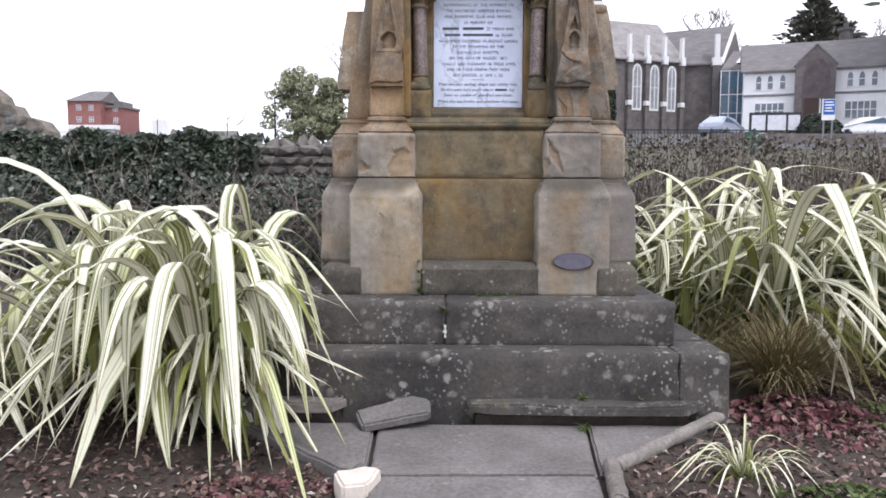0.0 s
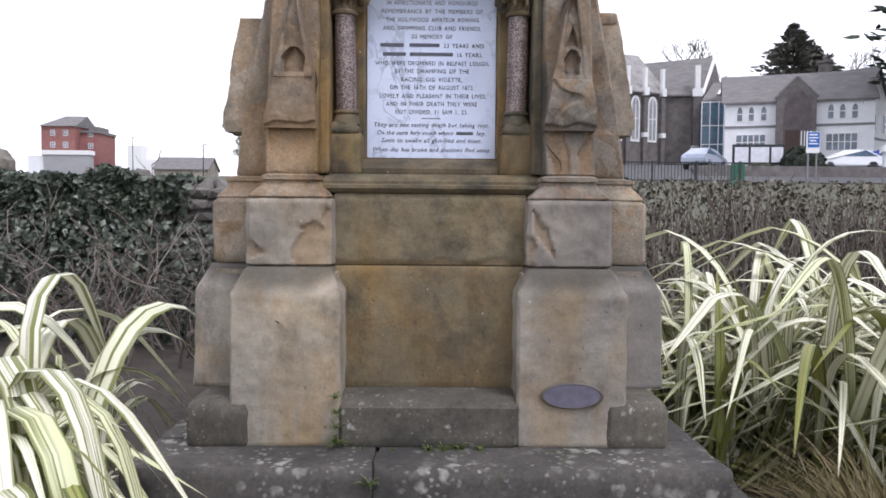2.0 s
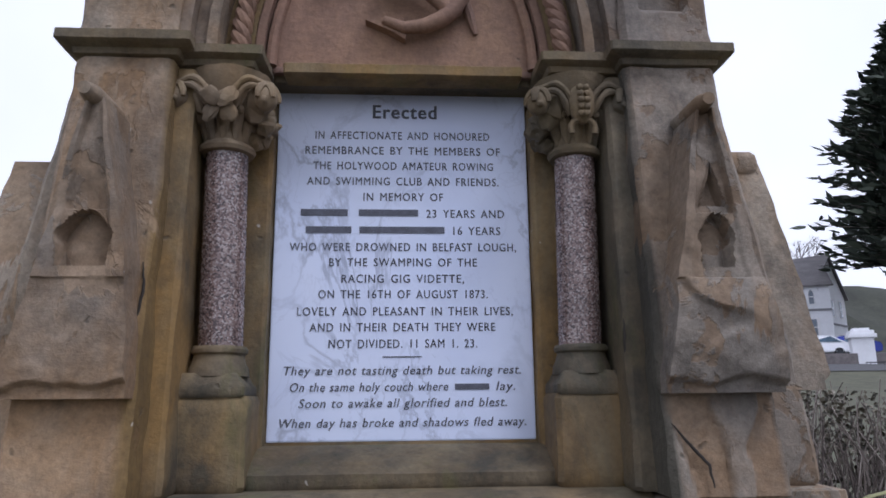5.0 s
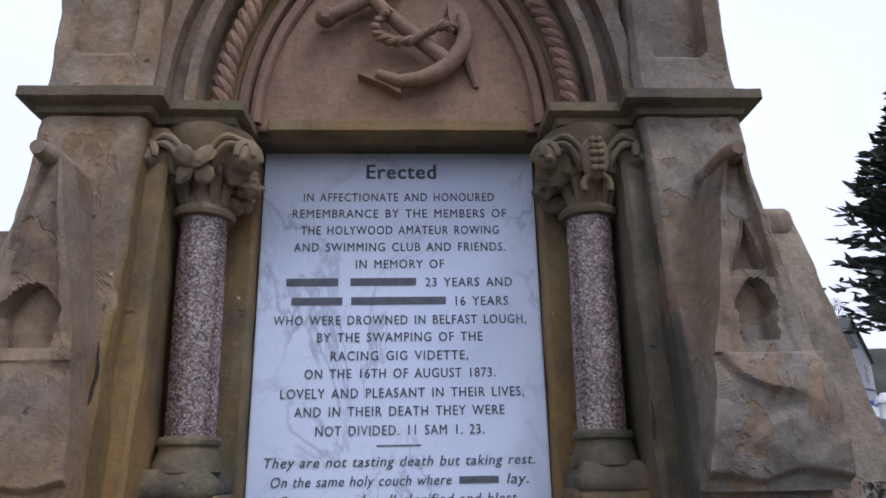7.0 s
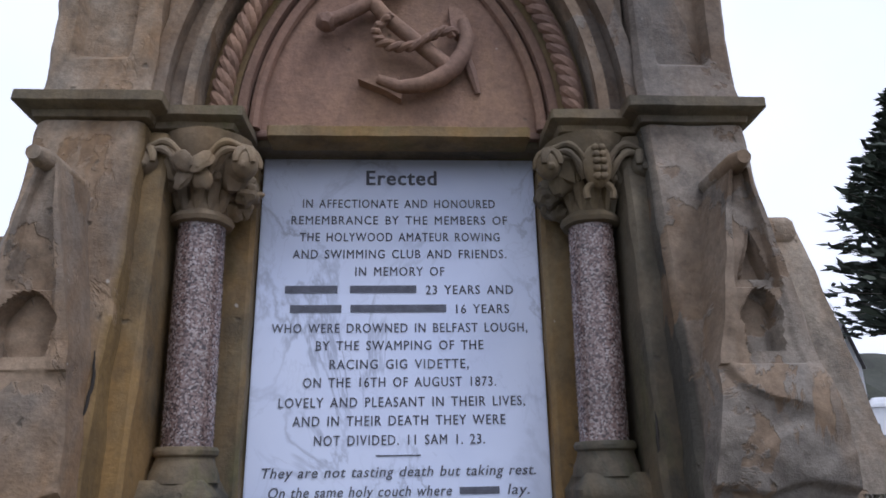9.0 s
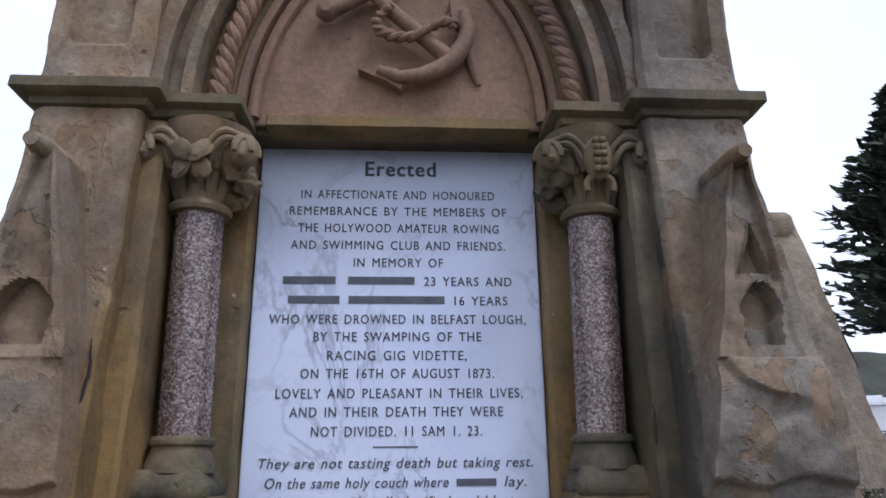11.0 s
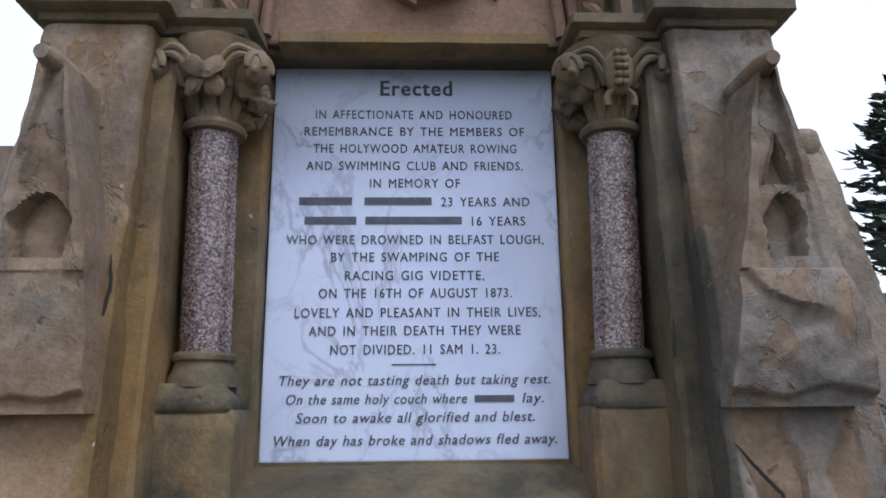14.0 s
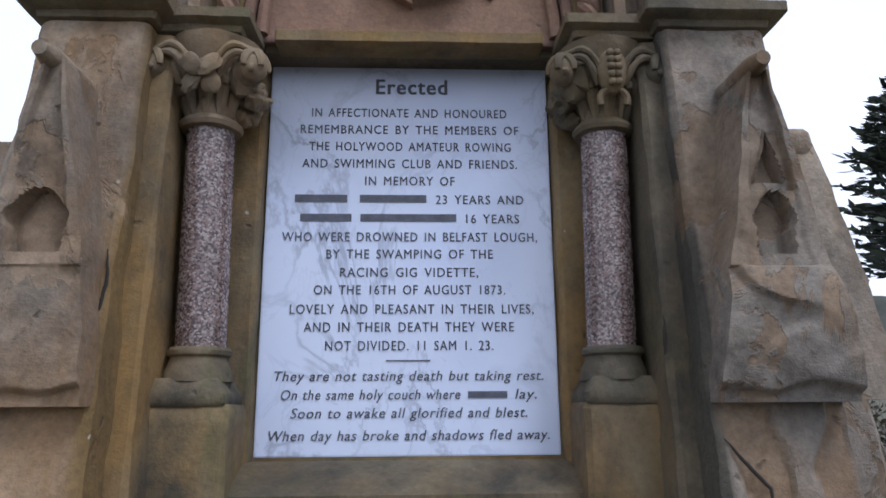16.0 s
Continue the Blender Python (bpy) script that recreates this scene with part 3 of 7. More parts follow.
def gablet(width, z0, z_niche, z_tip, d0, d1, seed, broken=0.0, shift=0.0, niche=0.03, pierced=True, boss=True):
    """A gabled niche stone standing out from a buttress: front face as a carved sheet with sides and back."""
    nu, nv = (90, 170) if shift else (40, 80)
    verts, faces = [], []
    for j in range(nv + 1):
        v = j / nv
        z = z0 + (z_tip - z0) * v
        if z >= z_niche:
            k = (z - z_niche) / (z_tip - z_niche)
            half, mid = 0.074 - 0.058 * k, shift
        elif z > z_niche - 0.19:
            k = (z_niche - z) / 0.19
            half, mid = 0.074 + (width / 2 - 0.074) * k, shift * (1 - k)
        else:
            half, mid = width / 2, 0.0
        for i in range(nu + 1):
            u = i / nu * 2 - 1
            x = mid + u * half
            d = d0 + (d1 - d0) * v
            cut = 0.0
            zz = (z - z_niche) / 0.10
            if 0 <= zz <= 1:
                lobe = niche * (math.sqrt(max(0.0, 1 - max((zz - 0.45) / 0.55, 0.0) ** 2)) + 0.14 * max(0.0, math.sin((zz - 0.4) * 9)) * (0.4 < zz < 0.75))
                if abs(x - mid) < lobe:
                    cut = 0.042 * min(1.0, (lobe - abs(x - mid)) / 0.007) - 0.012 * math.cos((x - mid) / niche * 1.5)
            tri = (z - (z_niche + 0.115)) / 0.085
            if pierced and 0 <= tri <= 1 and abs(x - mid) < niche * 0.8 * (1 - tri):
                cut = max(cut, 0.034 * min(1.0, (niche * 0.8 * (1 - tri) - abs(x - mid)) / 0.006))
            if z > z_niche - 0.02 and cut == 0.0:
                cut = 0.014 * soft((0.66 - abs(u)) / 0.16) * (1.0 if zz > 1.0 else 0.35)
                if not pierced and zz > 1.05:
                    cut += 0.016 * soft((0.5 - abs(u)) / 0.7) * max(0.0, 1.0 - (zz - 1.05) / 1.3)
            if z < z_niche - 0.02:
                q = 3.0 * (0.5 + 0.6 * noise.noise(Vector((x * 5 + seed, z * 9, 0.3))))
                cut += 0.012 * (math.floor(q) + soft((q - math.floor(q) - 0.8) / 0.3)) / 3
                cut += 0.014 * soft((z0 + 0.022 + 0.016 * noise.noise(Vector((x * 14, seed, 0))) - z) / 0.012)
                if broken:
                    flake = noise.noise(Vector((x * 7 + seed, z * 8, 0.5)))
                    cut += broken * soft((flake - 0.15) / 0.12) - (0.02 if boss else 0.0) * math.sin(min(1.0, (z_niche - z) / 0.22) * math.pi)
            d += 0.006 * rough_at((x, 0, z), seed, 9) + 0.004 * rough_at((x, 0, z), seed, 30)
            verts.append((x + 0.005 * rough_at((x, 1, z), seed, 14), -(d - cut), z))
    n1 = nu + 1
    for j in range(nv):
        for i in range(nu):
            faces.append((j * n1 + i, j * n1 + i + 1, (j + 1) * n1 + i + 1, (j + 1) * n1 + i))
    rim = [i for i in range(n1)] + [j * n1 + nu for j in range(1, nv + 1)] + [nv * n1 + i for i in range(nu - 1, -1, -1)] + [j * n1 for j in range(nv - 1, 0, -1)]
    base = len(verts)
    for i in rim:
        x, y, z = verts[i]
        verts.append((x, -(d0 - 0.24), z))
    for a in range(len(rim)):
        b = (a + 1) % len(rim)
        faces.append((rim[b], rim[a], base + a, base + b))
    return mesh_of("gablet", verts, faces)


def buttress(place, kind, seed, front=True, stub=True):
    """kind 1, 2: the flaked pair at the front; 0: the others. Local u runs from the middle of its width."""
    b = part("buttress", mesh_of("foot", *boxed(-0.19, 0.19, -0.9, -0.4, 0.79, 1.28)), M_STONE, monument)
    b.matrix_world = place
    dA, dB, dC0, dC1 = (0.992, 0.907, 0.862, 0.735) if front else (0.985, 0.92, 0.838, 0.69)
    zA = 0.604 if front else 0.785
    part("lower_block", loft([(zA, -0.216, 0.216, -dA - 0.006, -0.45), (1.19, -0.216, 0.216, -dA + 0.006, -0.45), (1.205, -0.214, 0.214, -dA + 0.012, -0.45), (1.302, -0.170, 0.170, -dB - 0.004, -0.45)], 0.012, 0.010, 0.005, seed, None, False, lambda x, y, z: 0.8 * soft((z - 1.225 + 0.06 * noise.noise(Vector((x * 7, y * 7, z * 3)))) / 0.09)), M_STONE_FOOT, b)
    part("upper_block", loft([(1.306, -0.17, 0.17, -dB, -0.45), (1.560, -0.172, 0.172, -dB, -0.45), (1.578, -0.170, 0.170, -dB + 0.008, -0.45)], 0.010 if kind else 0.04, 0.016, 0.006, seed + 1, (lambda x, z, s: lost_skin(kind)(x + 0.17, z, s)) if kind else None), M_STONE_GREY if kind else M_STONE, b)
    part("weathering", loft([(1.579, -0.168, 0.168, -dB + 0.004, -0.45), (1.60, -0.150, 0.150, -dB + 0.022, -0.45), (1.63, -0.118, 0.118, -dB + 0.045, -0.45), (1.648, -0.112, 0.112, -dB + 0.05, -0.45),
                             (1.652, -0.118, 0.118, -dB + 0.036, -0.45), (1.668, -0.118, 0.118, -dB + 0.036, -0.45), (1.676, -0.104, 0.104, -dC0 - 0.004, -0.45)], 0.012, 0.012, 0.006, seed + 2), M_STONE, b)

    def shaft_loss(x, z, side):
        if side != "front" or kind != 2 or z > 1.87:
            return 0.0
        w = 0.012 * noise.noise(Vector((x * 14, z * 14, 1.0)))
        bare = min(soft((abs(x - 0.02 + w) - 0.018 - 0.35 * max(0.0, z - 1.76)) / 0.008), soft((x + w + 0.07 + 0.25 * (z - 1.72)) / 0.008), soft((1.865 - z) / 0.01))
        return 0.011 * bare
    # inner side: ochre stain on the left; algae and painted shade right
    part("shaft_block", loft([(1.677, -0.105, 0.105, -dC0, -0.45), (1.95, -0.104, 0.104, -dC0 + 0.035, -0.45), (2.54, -0.097, 0.097, -dC1, -0.45)], 0.008 if kind == 2 else 0.02 if kind else 0.03, 0.010, 0.005, seed + 3, shaft_loss, True, (lambda x, y, z: 0.95 * soft(((1.5 - kind) * 2 * x - 0.092 + 0.012 * noise.noise(Vector((x * 9, y * 9, z * 5)))) / 0.012)) if kind else None), M_STONE_ALGAE_SHADE if kind == 2 else M_STONE, b)
    if front:
        g = gablet(0.205, 1.857, 2.078, 2.385, 0.893, 0.878, seed, 0.012 if kind == 2 else 0.0, 0.002 if kind == 2 else 0.012 if kind == 1 else 0.0, 0.032 if kind == 2 else 0.043, kind != 1)
        nose = joined("nose", [tube([(0.0, -0.905, 2.392), (0.0, -0.87, 2.394), (0.0, -0.72, 2.40)], [0.012, 0.019, 0.016], 10)])
    else:
        g = gablet(0.20, 1.863, 2.10, 2.375 if stub else 2.365, 0.888 if stub else 0.902, 0.82 if stub else 0.84, seed, 0.008, boss=False)
        nose = loft([(2.35, -0.026, 0.026, -0.808, -0.66), (2.372, -0.030, 0.030, -0.816, -0.66), (2.405, -0.028, 0.028, -0.812, -0.66)], 0.012, 0.008, 0.004, seed + 5)
    part("gablet", g, M_STONE, b)
    if front or stub:
        part("finial_stub", nose, M_STONE, b)
    return b


def boxed(x0, x1, y0, y1, z0, z1):
    v = [(x, y, z) for z in (z0, z1) for y in (y0, y1) for x in (x0, x1)]
    return v, [(0, 2, 3, 1), (4, 5, 7, 6), (0, 1, 5, 4), (2, 6, 7, 3), (0, 4, 6, 2), (1, 3, 7, 5)]


for k, (turn, front) in enumerate(((0, True), (90, False), (180, True), (270, False))):
    for s in (-1, 1):
        kind = 0 if turn else (1 if s < 0 else 2)
        buttress(pose(0, CY, 0, 0, 0, turn) @ pose(s * 0.562, 0, 0), kind, 70 + 10 * k + s, front, turn == 90)

# jambs beside the columns, pedestals under them
for s in (-1, 1):
    part("jamb", loft([(1.684, *sorted((s * 0.422, s * 0.47)), -0.25, 0.02), (2.53, *sorted((s * 0.428, s * 0.475)), -0.175, 0.02)], 0.03, 0.008, 0.005, 81 + s), M_STONE_OCHRE if s < 0 else M_STONE_MOSS, monument)
    part("column_pedestal", loft([(1.684, *sorted((s * 0.298, s * 0.44)), -0.165, 0.02), (1.862, *sorted((s * 0.298, s * 0.44)), -0.165, 0.02)], 0.03, 0.010, 0.005, 84 + s), M_STONE_OCHRE, monument)
    part("tablet_surround", loft([(1.70, *sorted((s * 0.2915, s * 0.44)), -0.035, 0.04), (2.53, *sorted((s * 0.2915, s * 0.44)), -0.035, 0.04)], 0.03, 0.008, 0.003, 87 + s), M_STONE_OCHRE, monument)
part("tablet_sill", loft([(1.684, -0.316, 0.316, -0.13, 0.04), (1.712, -0.314, 0.314, -0.13, 0.04), (1.76, -0.30, 0.30, -0.03, 0.04)], 0.015, 0.006, 0.004, 90), M_STONE_MOSS, monument)

# the marble tablet and its lettering
tablet = part("marble_tablet", box(-0.288, 0.288, 0.0, 0.035, 1.766, 2.56, 0.004), M_MARBLE, monument, "blue-white veined marble tablet with dark lettering")
LINES = [("Erected", -0.071, 0.077, 2.513, 0), ("IN AFFECTIONATE AND HONOURED", -0.202, 0.201, 2.454, 1), ("REMEMBRANCE BY THE MEMBERS OF", -0.224, 0.225, 2.417, 1),
         ("THE HOLYWOOD AMATEUR ROWING", -0.205, 0.208, 2.380, 1), ("AND SWIMMING CLUB AND FRIENDS.", -0.218, 0.220, 2.343, 1), ("IN MEMORY OF", -0.090, 0.091, 2.306, 1),
         ("23 YEARS AND", 0.053, 0.231, 2.267, 1), ("16 YEARS", 0.114, 0.221, 2.227, 1), ("WHO WERE DROWNED IN BELFAST LOUGH,", -0.252, 0.256, 2.189, 1),
         ("BY THE SWAMPING OF THE", -0.164, 0.166, 2.154, 1), ("RACING GIG VIDETTE,", -0.136, 0.136, 2.117, 1), ("ON THE 16TH OF AUGUST 1873.", -0.186, 0.189, 2.082, 1),
         ("LOVELY AND PLEASANT IN THEIR LIVES,", -0.231, 0.244, 2.044, 1), ("AND IN THEIR DEATH THEY WERE", -0.203, 0.204, 2.009, 1), ("NOT DIVIDED. 11 SAM 1. 23.", -0.161, 0.163, 1.973, 1),
         ("They are not tasting death but taking rest.", -0.255, 0.258, 1.914, 2), ("On the same holy couch where", -0.241, 0.098, 1.879, 2), ("lay.", 0.203, 0.244, 1.879, 2),
         ("Soon to awake all glorified and blest.", -0.222, 0.225, 1.845, 2), ("When day has broke and shadows fled away.", -0.261, 0.266, 1.804, 2)]


def lettered(body, x0, x1, z, style):
    cu = bpy.data.curves.new("lettering", "FONT")
    cu.body, cu.size, cu.extrude, cu.resolution_u = body, 0.0265, 0.0006, 3
    cu.space_character, cu.space_word = (1.16, 1.55) if style == 1 else (1.10, 1.15) if style == 2 else (1.12, 1.0)
    if style == 0:
        cu.size, cu.offset, cu.shear = 0.047, 0.0004, 0.0
    elif style == 2:
        cu.size, cu.shear, cu.offset = 0.027, 0.22, 0.0
    else:
        cu.offset = 0.0
    tmp = new("lettering", cu)
    me = bpy.data.meshes.new_from_object(tmp.evaluated_get(bpy.context.evaluated_depsgraph_get()))
    bpy.data.objects.remove(tmp)
    bpy.data.curves.remove(cu)
    xs = [v.co.x for v in me.vertices]
    a, b = min(xs), max(xs)
    mid = 0.0265 * 0.36 if style == 1 else 0.0265 * 0.3 if style == 2 else 0.046 * 0.36
    for v in me.vertices:
        v.co = Vector((x0 + (v.co.x - a) / (b - a) * (x1 - x0), -0.0008 - v.co.z, z + v.co.y - mid))
    n = len(me.vertices)
    co = [tuple(v.co) for v in me.vertices]
    fs = [tuple(q.vertices) for q in me.polygons]
    wide = 0.0016 if style == 0 else 0.0005
    bold = mesh_of("lettering", co + [(x + wide, y - 0.0003, zz) for x, y, zz in co], fs + [tuple(i + n for i in q) for q in fs], False)
    bpy.data.meshes.remove(me)
    part("lettering", bold, M_LETTER, tablet)


bpy.context.view_layer.update()
for body, x0, x1, z, style in LINES:
    lettered(body, x0, x1, z, style)
for x0, x1, z, h in ((-0.230, -0.125, 2.268, 0.0155), (-0.100, 0.034, 2.268, 0.0155), (-0.218, -0.116, 2.228, 0.0155), (-0.098, 0.094, 2.228, 0.0155), (0.113, 0.188, 1.879, 0.013)):
    part("name_bar", box(x0, x1, -0.0014, 0.001, z - h / 2, z + h / 2), M_LETTER, tablet)
part("rule", box(-0.044, 0.041, -0.0014, 0.001, 1.9425, 1.945), M_LETTER, tablet)

# columns: moulded base on a square plinth, granite shaft, leaf capital
for s in (-1, 1):
    cx, cyy = s * 0.375, -0.102
    sv_, sf_ = lathe([(0.0445, 1.955), (0.0448, 2.1), (0.0445, 2.25), (0.044, 2.37)], 28, (cx, cyy))
    sv_ = [(x - s * 0.008 * (2.37 - z) / 0.415, y, z) for x, y, z in sv_]
    col = part("column", joined("shaft", [(sv_, sf_)]), M_GRANITE, monument, "polished pink granite shaft")
    part("column_base", joined("column_base", [lathe([(0.060, 1.900), (0.058, 1.915), (0.052, 1.930), (0.049, 1.942), (0.0545, 1.946), (0.0555, 1.953), (0.052, 1.959), (0.044, 1.960)], 24, (cx - s * 0.007, cyy), 0.002, s)]), M_STONE_MOSS, col)
    part("column_plinth", loft([(1.859, cx - 0.073, cx + 0.071, cyy - 0.066, 0.0), (1.879, cx - 0.073, cx + 0.071, cyy - 0.066, 0.0), (1.890, cx - 0.064, cx + 0.062, cyy - 0.060, 0.0), (1.906, cx - 0.056, cx + 0.054, cyy - 0.053, 0.0)], 0.012, 0.005, 0.003, 92 + s), M_STONE_MOSS, col)
    M_CAP = M_CARVED if s < 0 else M_STONE_MOSS
    bell = [lathe([(0.044, 2.362), (0.056, 2.364), (0.0595, 2.372), (0.056, 2.380), (0.047, 2.386), (0.046, 2.41), (0.055, 2.445), (0.069, 2.48), (0.082, 2.51), (0.086, 2.535)], 28, (cx, cyy), 0.004, s + 3)]
    part("capital_bell", joined("capital_bell", bell), M_CAP, col)
    for k in range(7):
        a = -math.pi / 2 + (k - 3) * 0.55
        dx, dy = math.cos(a), math.sin(a)
        rib = bowed([(cx + dx * d, cyy + dy * d, z) for d, z in ((0.043, 2.386), (0.046, 2.41), (0.054, 2.436), (0.066, 2.446), (0.070, 2.436))])
        part("carved_leaf", joined("carved_leaf", [tube(rib, [0.006 + 0.008 * math.sin(math.pi * q / (len(rib) - 1)) for q in range(len(rib))], 7)]), M_CAP, col)
    # round fruits under curled sepals at the corners, on doubled bowed stems; a flower or a pod between
    inner = -s
    for sx in (-1, 1):
        px, py, pz = cx + sx * 0.090, cyy - 0.072, 2.463
        part("carved_fruit", joined("carved_fruit", [blob((px, py, pz), 0.0245, s * 5 + sx, (1.0, 1.0, 1.05), 3, 0.12), blob((px, py - 0.022, pz - 0.009), 0.008, 3 + sx, (1, 1, 1), 2, 0.3)]), M_CAP, col)
        for q in range(5):
            a = q * 1.2566 + 0.4
            sep = bowed([(px, py, pz + 0.026), (px + 0.014 * math.cos(a), py + 0.014 * math.sin(a), pz + 0.023), (px + 0.024 * math.cos(a), py + 0.024 * math.sin(a), pz + 0.008), (px + 0.026 * math.cos(a), py + 0.026 * math.sin(a), pz - 0.004)])
            part("carved_sepal", joined("carved_sepal", [tube(sep, [0.0125 - 0.007 * w / (len(sep) - 1) for w in range(len(sep))], 7)]), M_CAP, col)
        lobe = [blob((cx + sx * 0.062 + 0.010 * q, cyy - 0.040 - 0.012 * q, 2.452 + 0.016 * q), 0.026, 20 + q + sx, (1.1, 1.0, 1.4), 2, 0.35) for q in range(2)]
        part("carved_lobe", joined("carved_lobe", lobe), M_CAP, col)
        for h in (0, 1):
            stem = bowed([(cx + sx * (0.014 + 0.010 * h), cyy - 0.072, 2.445 - 0.006 * h), (cx + sx * (0.030 + 0.010 * h), cyy - 0.086, 2.482 - 0.012 * h), (cx + sx * (0.056 + 0.004 * h), cyy - 0.088, 2.502 - 0.016 * h), (px, py - 0.006, pz + 0.030 - 0.008 * h)])
            part("carved_stem", joined("carved_stem", [tube(stem, [0.0068 - 0.001 * math.cos(w) for w in range(len(stem))], 8)]), M_CAP, col)
    px, py, pz = cx, cyy - 0.088, 2.438
    if s < 0:
        # a drooping flower with four notched petals round a hollow
        for q in range(4):
            a = q * math.pi / 2 + math.pi / 4
            petal = blob((0, 0, 0), 0.021, q + 3, (1.2, 0.42, 0.85), 3, 0.35)
            m = pose(px + 0.023 * math.cos(a), py - 0.004 - 0.010 * math.sin(a), pz + 0.006 + 0.019 * math.sin(a), -24 * math.sin(a), -math.degrees(a), 18 * math.cos(a))
            part("carved_petal", joined("carved_petal", [([m @ Vector(p) for p in petal[0]], petal[1])]), M_CAP, col)
        part("carved_flower", joined("carved_flower", [blob((px, py + 0.006, pz + 0.004), 0.014, 2, (1.3, 0.7, 0.8), 2, 0.2)]), M_CAP, col)
    else:
        part("carved_pod", joined("carved_pod", [blob((px, py + 0.006, pz + 0.022), 0.0255, 4, (1.12, 0.85, 1.75), 3, 0.1)]), M_CAP, col)
        for q in range(5):
            for w in (-1, 1):
                part("carved_seed", joined("carved_seed", [blob((px + w * 0.0064, py - 0.0155 + 0.0016 * abs(q - 2), pz + 0.052 - q * 0.0145), 0.0078, q, (1, 0.8, 0.95), 2, 0.2)]), M_CAP, col)
        cup = bowed([(px + 0.026 * math.cos(a), py + 0.004, pz - 0.036 + 0.024 * math.sin(a)) for a in (-0.4, 0.3, 0.9, 1.57, 2.24, 2.84, 3.54)])
        part("carved_cup", joined("carved_cup", [tube(cup, 0.0065, 7)]), M_CAP, col)
    curl = [blob((cx + inner * (0.070 + 0.014 * math.cos(q * 1.1)), -0.118 + 0.010 * q, 2.425 + 0.022 * math.sin(q * 1.4)), 0.022, q + 7, (1, 1.1, 1.0), 3, 0.55) for q in range(6)]
    part("curled_leaf", joined("curled_leaf", curl), M_CAP, col)

# cornice over the buttresses, stepped back over the capitals; lintel between
def moulding(x0, x1, y0, y1, z, mat, seed, over=0.03):
    return loft([(z, x0, x1, y0, y1), (z + 0.003, x0 - 0.006, x1 + 0.006, y0 - 0.006, y1), (z + 0.015, x0 - 0.009, x1 + 0.009, y0 - 0.009, y1), (z + 0.020, x0 - over, x1 + over, y0 - over, y1), (z + 0.023, x0 - over - 0.004, x1 + over + 0.004, y0 - over - 0.004, y1), (z + 0.042, x0 - over - 0.004, x1 + over + 0.004, y0 - over - 0.004, y1), (z + 0.047, x0 - over + 0.006, x1 + over - 0.006, y0 - over + 0.006, y1)], 0.012, 0.004, 0.003, seed)


for s in (-1, 1):
    x0, x1 = sorted((s * 0.463, s * 0.660))
    part("cornice", moulding(x0, x1, -0.205, 0.30, 2.538, None, 101 + s), M_STONE_MOSS, monument)
    x0, x1 = sorted((s * 0.318, s * 0.50))
    part("abacus", moulding(x0, x1, -0.165, 0.02, 2.535, None, 103 + s, 0.022), M_STONE_MOSS, monument)
    x0, x1 = sorted((s * 0.463, s * 0.665))
    part("cornice", moulding(x0, x1, 0.34, 2 * CY + 0.205, 2.538, None, 105 + s), M_STONE_MOSS, monument)
lintel = part("lintel", loft([(2.555, -0.30, 0.30, -0.06, 0.03), (2.575, -0.30, 0.30, -0.06, 0.03)], 0.03, 0.003, 0.002, 108), M_STONE_MOSS, monument)
part("lintel_fillet", loft([(2.547, -0.262, 0.262, -0.114, -0.058), (2.551, -0.262, 0.262, -0.122, -0.058), (2.572, -0.262, 0.262, -0.122, -0.058), (2.578, -0.262, 0.262, -0.112, -0.058)], 0.012, 0.004, 0.003, 109), M_STONE_OCHRE, lintel)

# upper stage: sunk-panelled piers, arch with a cable moulding, red tympanum with an anchor
upper_core = part("upper_core", loft([(2.585, -0.56, 0.56, 0.03, 2 * CY), (3.36, -0.56, 0.56, 0.03, 2 * CY)], 0.1, 0.01, 0.003, 110), M_STONE, monument)
for s in (-1, 1):
    x0, x1 = sorted((s * 0.463, s * 0.662))

    def sunk(x, z, side, x0=x0, x1=x1):
        u = (x - x0) / (x1 - x0)
        if side != "front" or not (0.22 < u < 0.78) or z < 2.67 or z > 3.15:
            return 0.0
        return 0.03 * min(1.0, (0.28 - abs(u - 0.5)) / 0.05, (z - 2.67) / 0.02)
    part("upper_pier", loft([(2.585, x0, x1, -0.215, 0.30), (2.63, x0, x1, -0.205, 0.30), (3.36, x0, x1, -0.195, 0.30)], 0.012, 0.012, 0.005, 112 + s, sunk, False), M_STONE, monument)


def arch_line(r, n=28, spring=2.584, cx=0.258):
    """A two-centred pointed arch of half-width r - cx, from the left springing over the apex to the right."""
    top = math.acos(cx / r)
    left = [(cx - r * math.cos(top * i / n), spring + r * math.sin(top * i / n)) for i in range(n + 1)]
    return left + [(-x, z) for x, z in reversed(left[:-1])]


def arch_ring(r0, r1, y0, y1, spring=2.584, n=28):
    a, b = arch_line(r0, n, spring), arch_line(r1, n, spring)
    verts, faces = [], []
    for (xa, za), (xb, zb) in zip(a, b):
        verts += [(xa, y0, za), (xb, y0, zb), (xb, y1, zb), (xa, y1, za)]
    for i in range(len(a) - 1):
        for k in range(4):
            l = (k + 1) % 4
            faces.append((i * 4 + k, i * 4 + 4 + k, i * 4 + 4 + l, i * 4 + l))
    faces += [(0, 1, 2, 3), tuple((len(a) - 1) * 4 + k for k in (3, 2, 1, 0))]
    return verts, faces


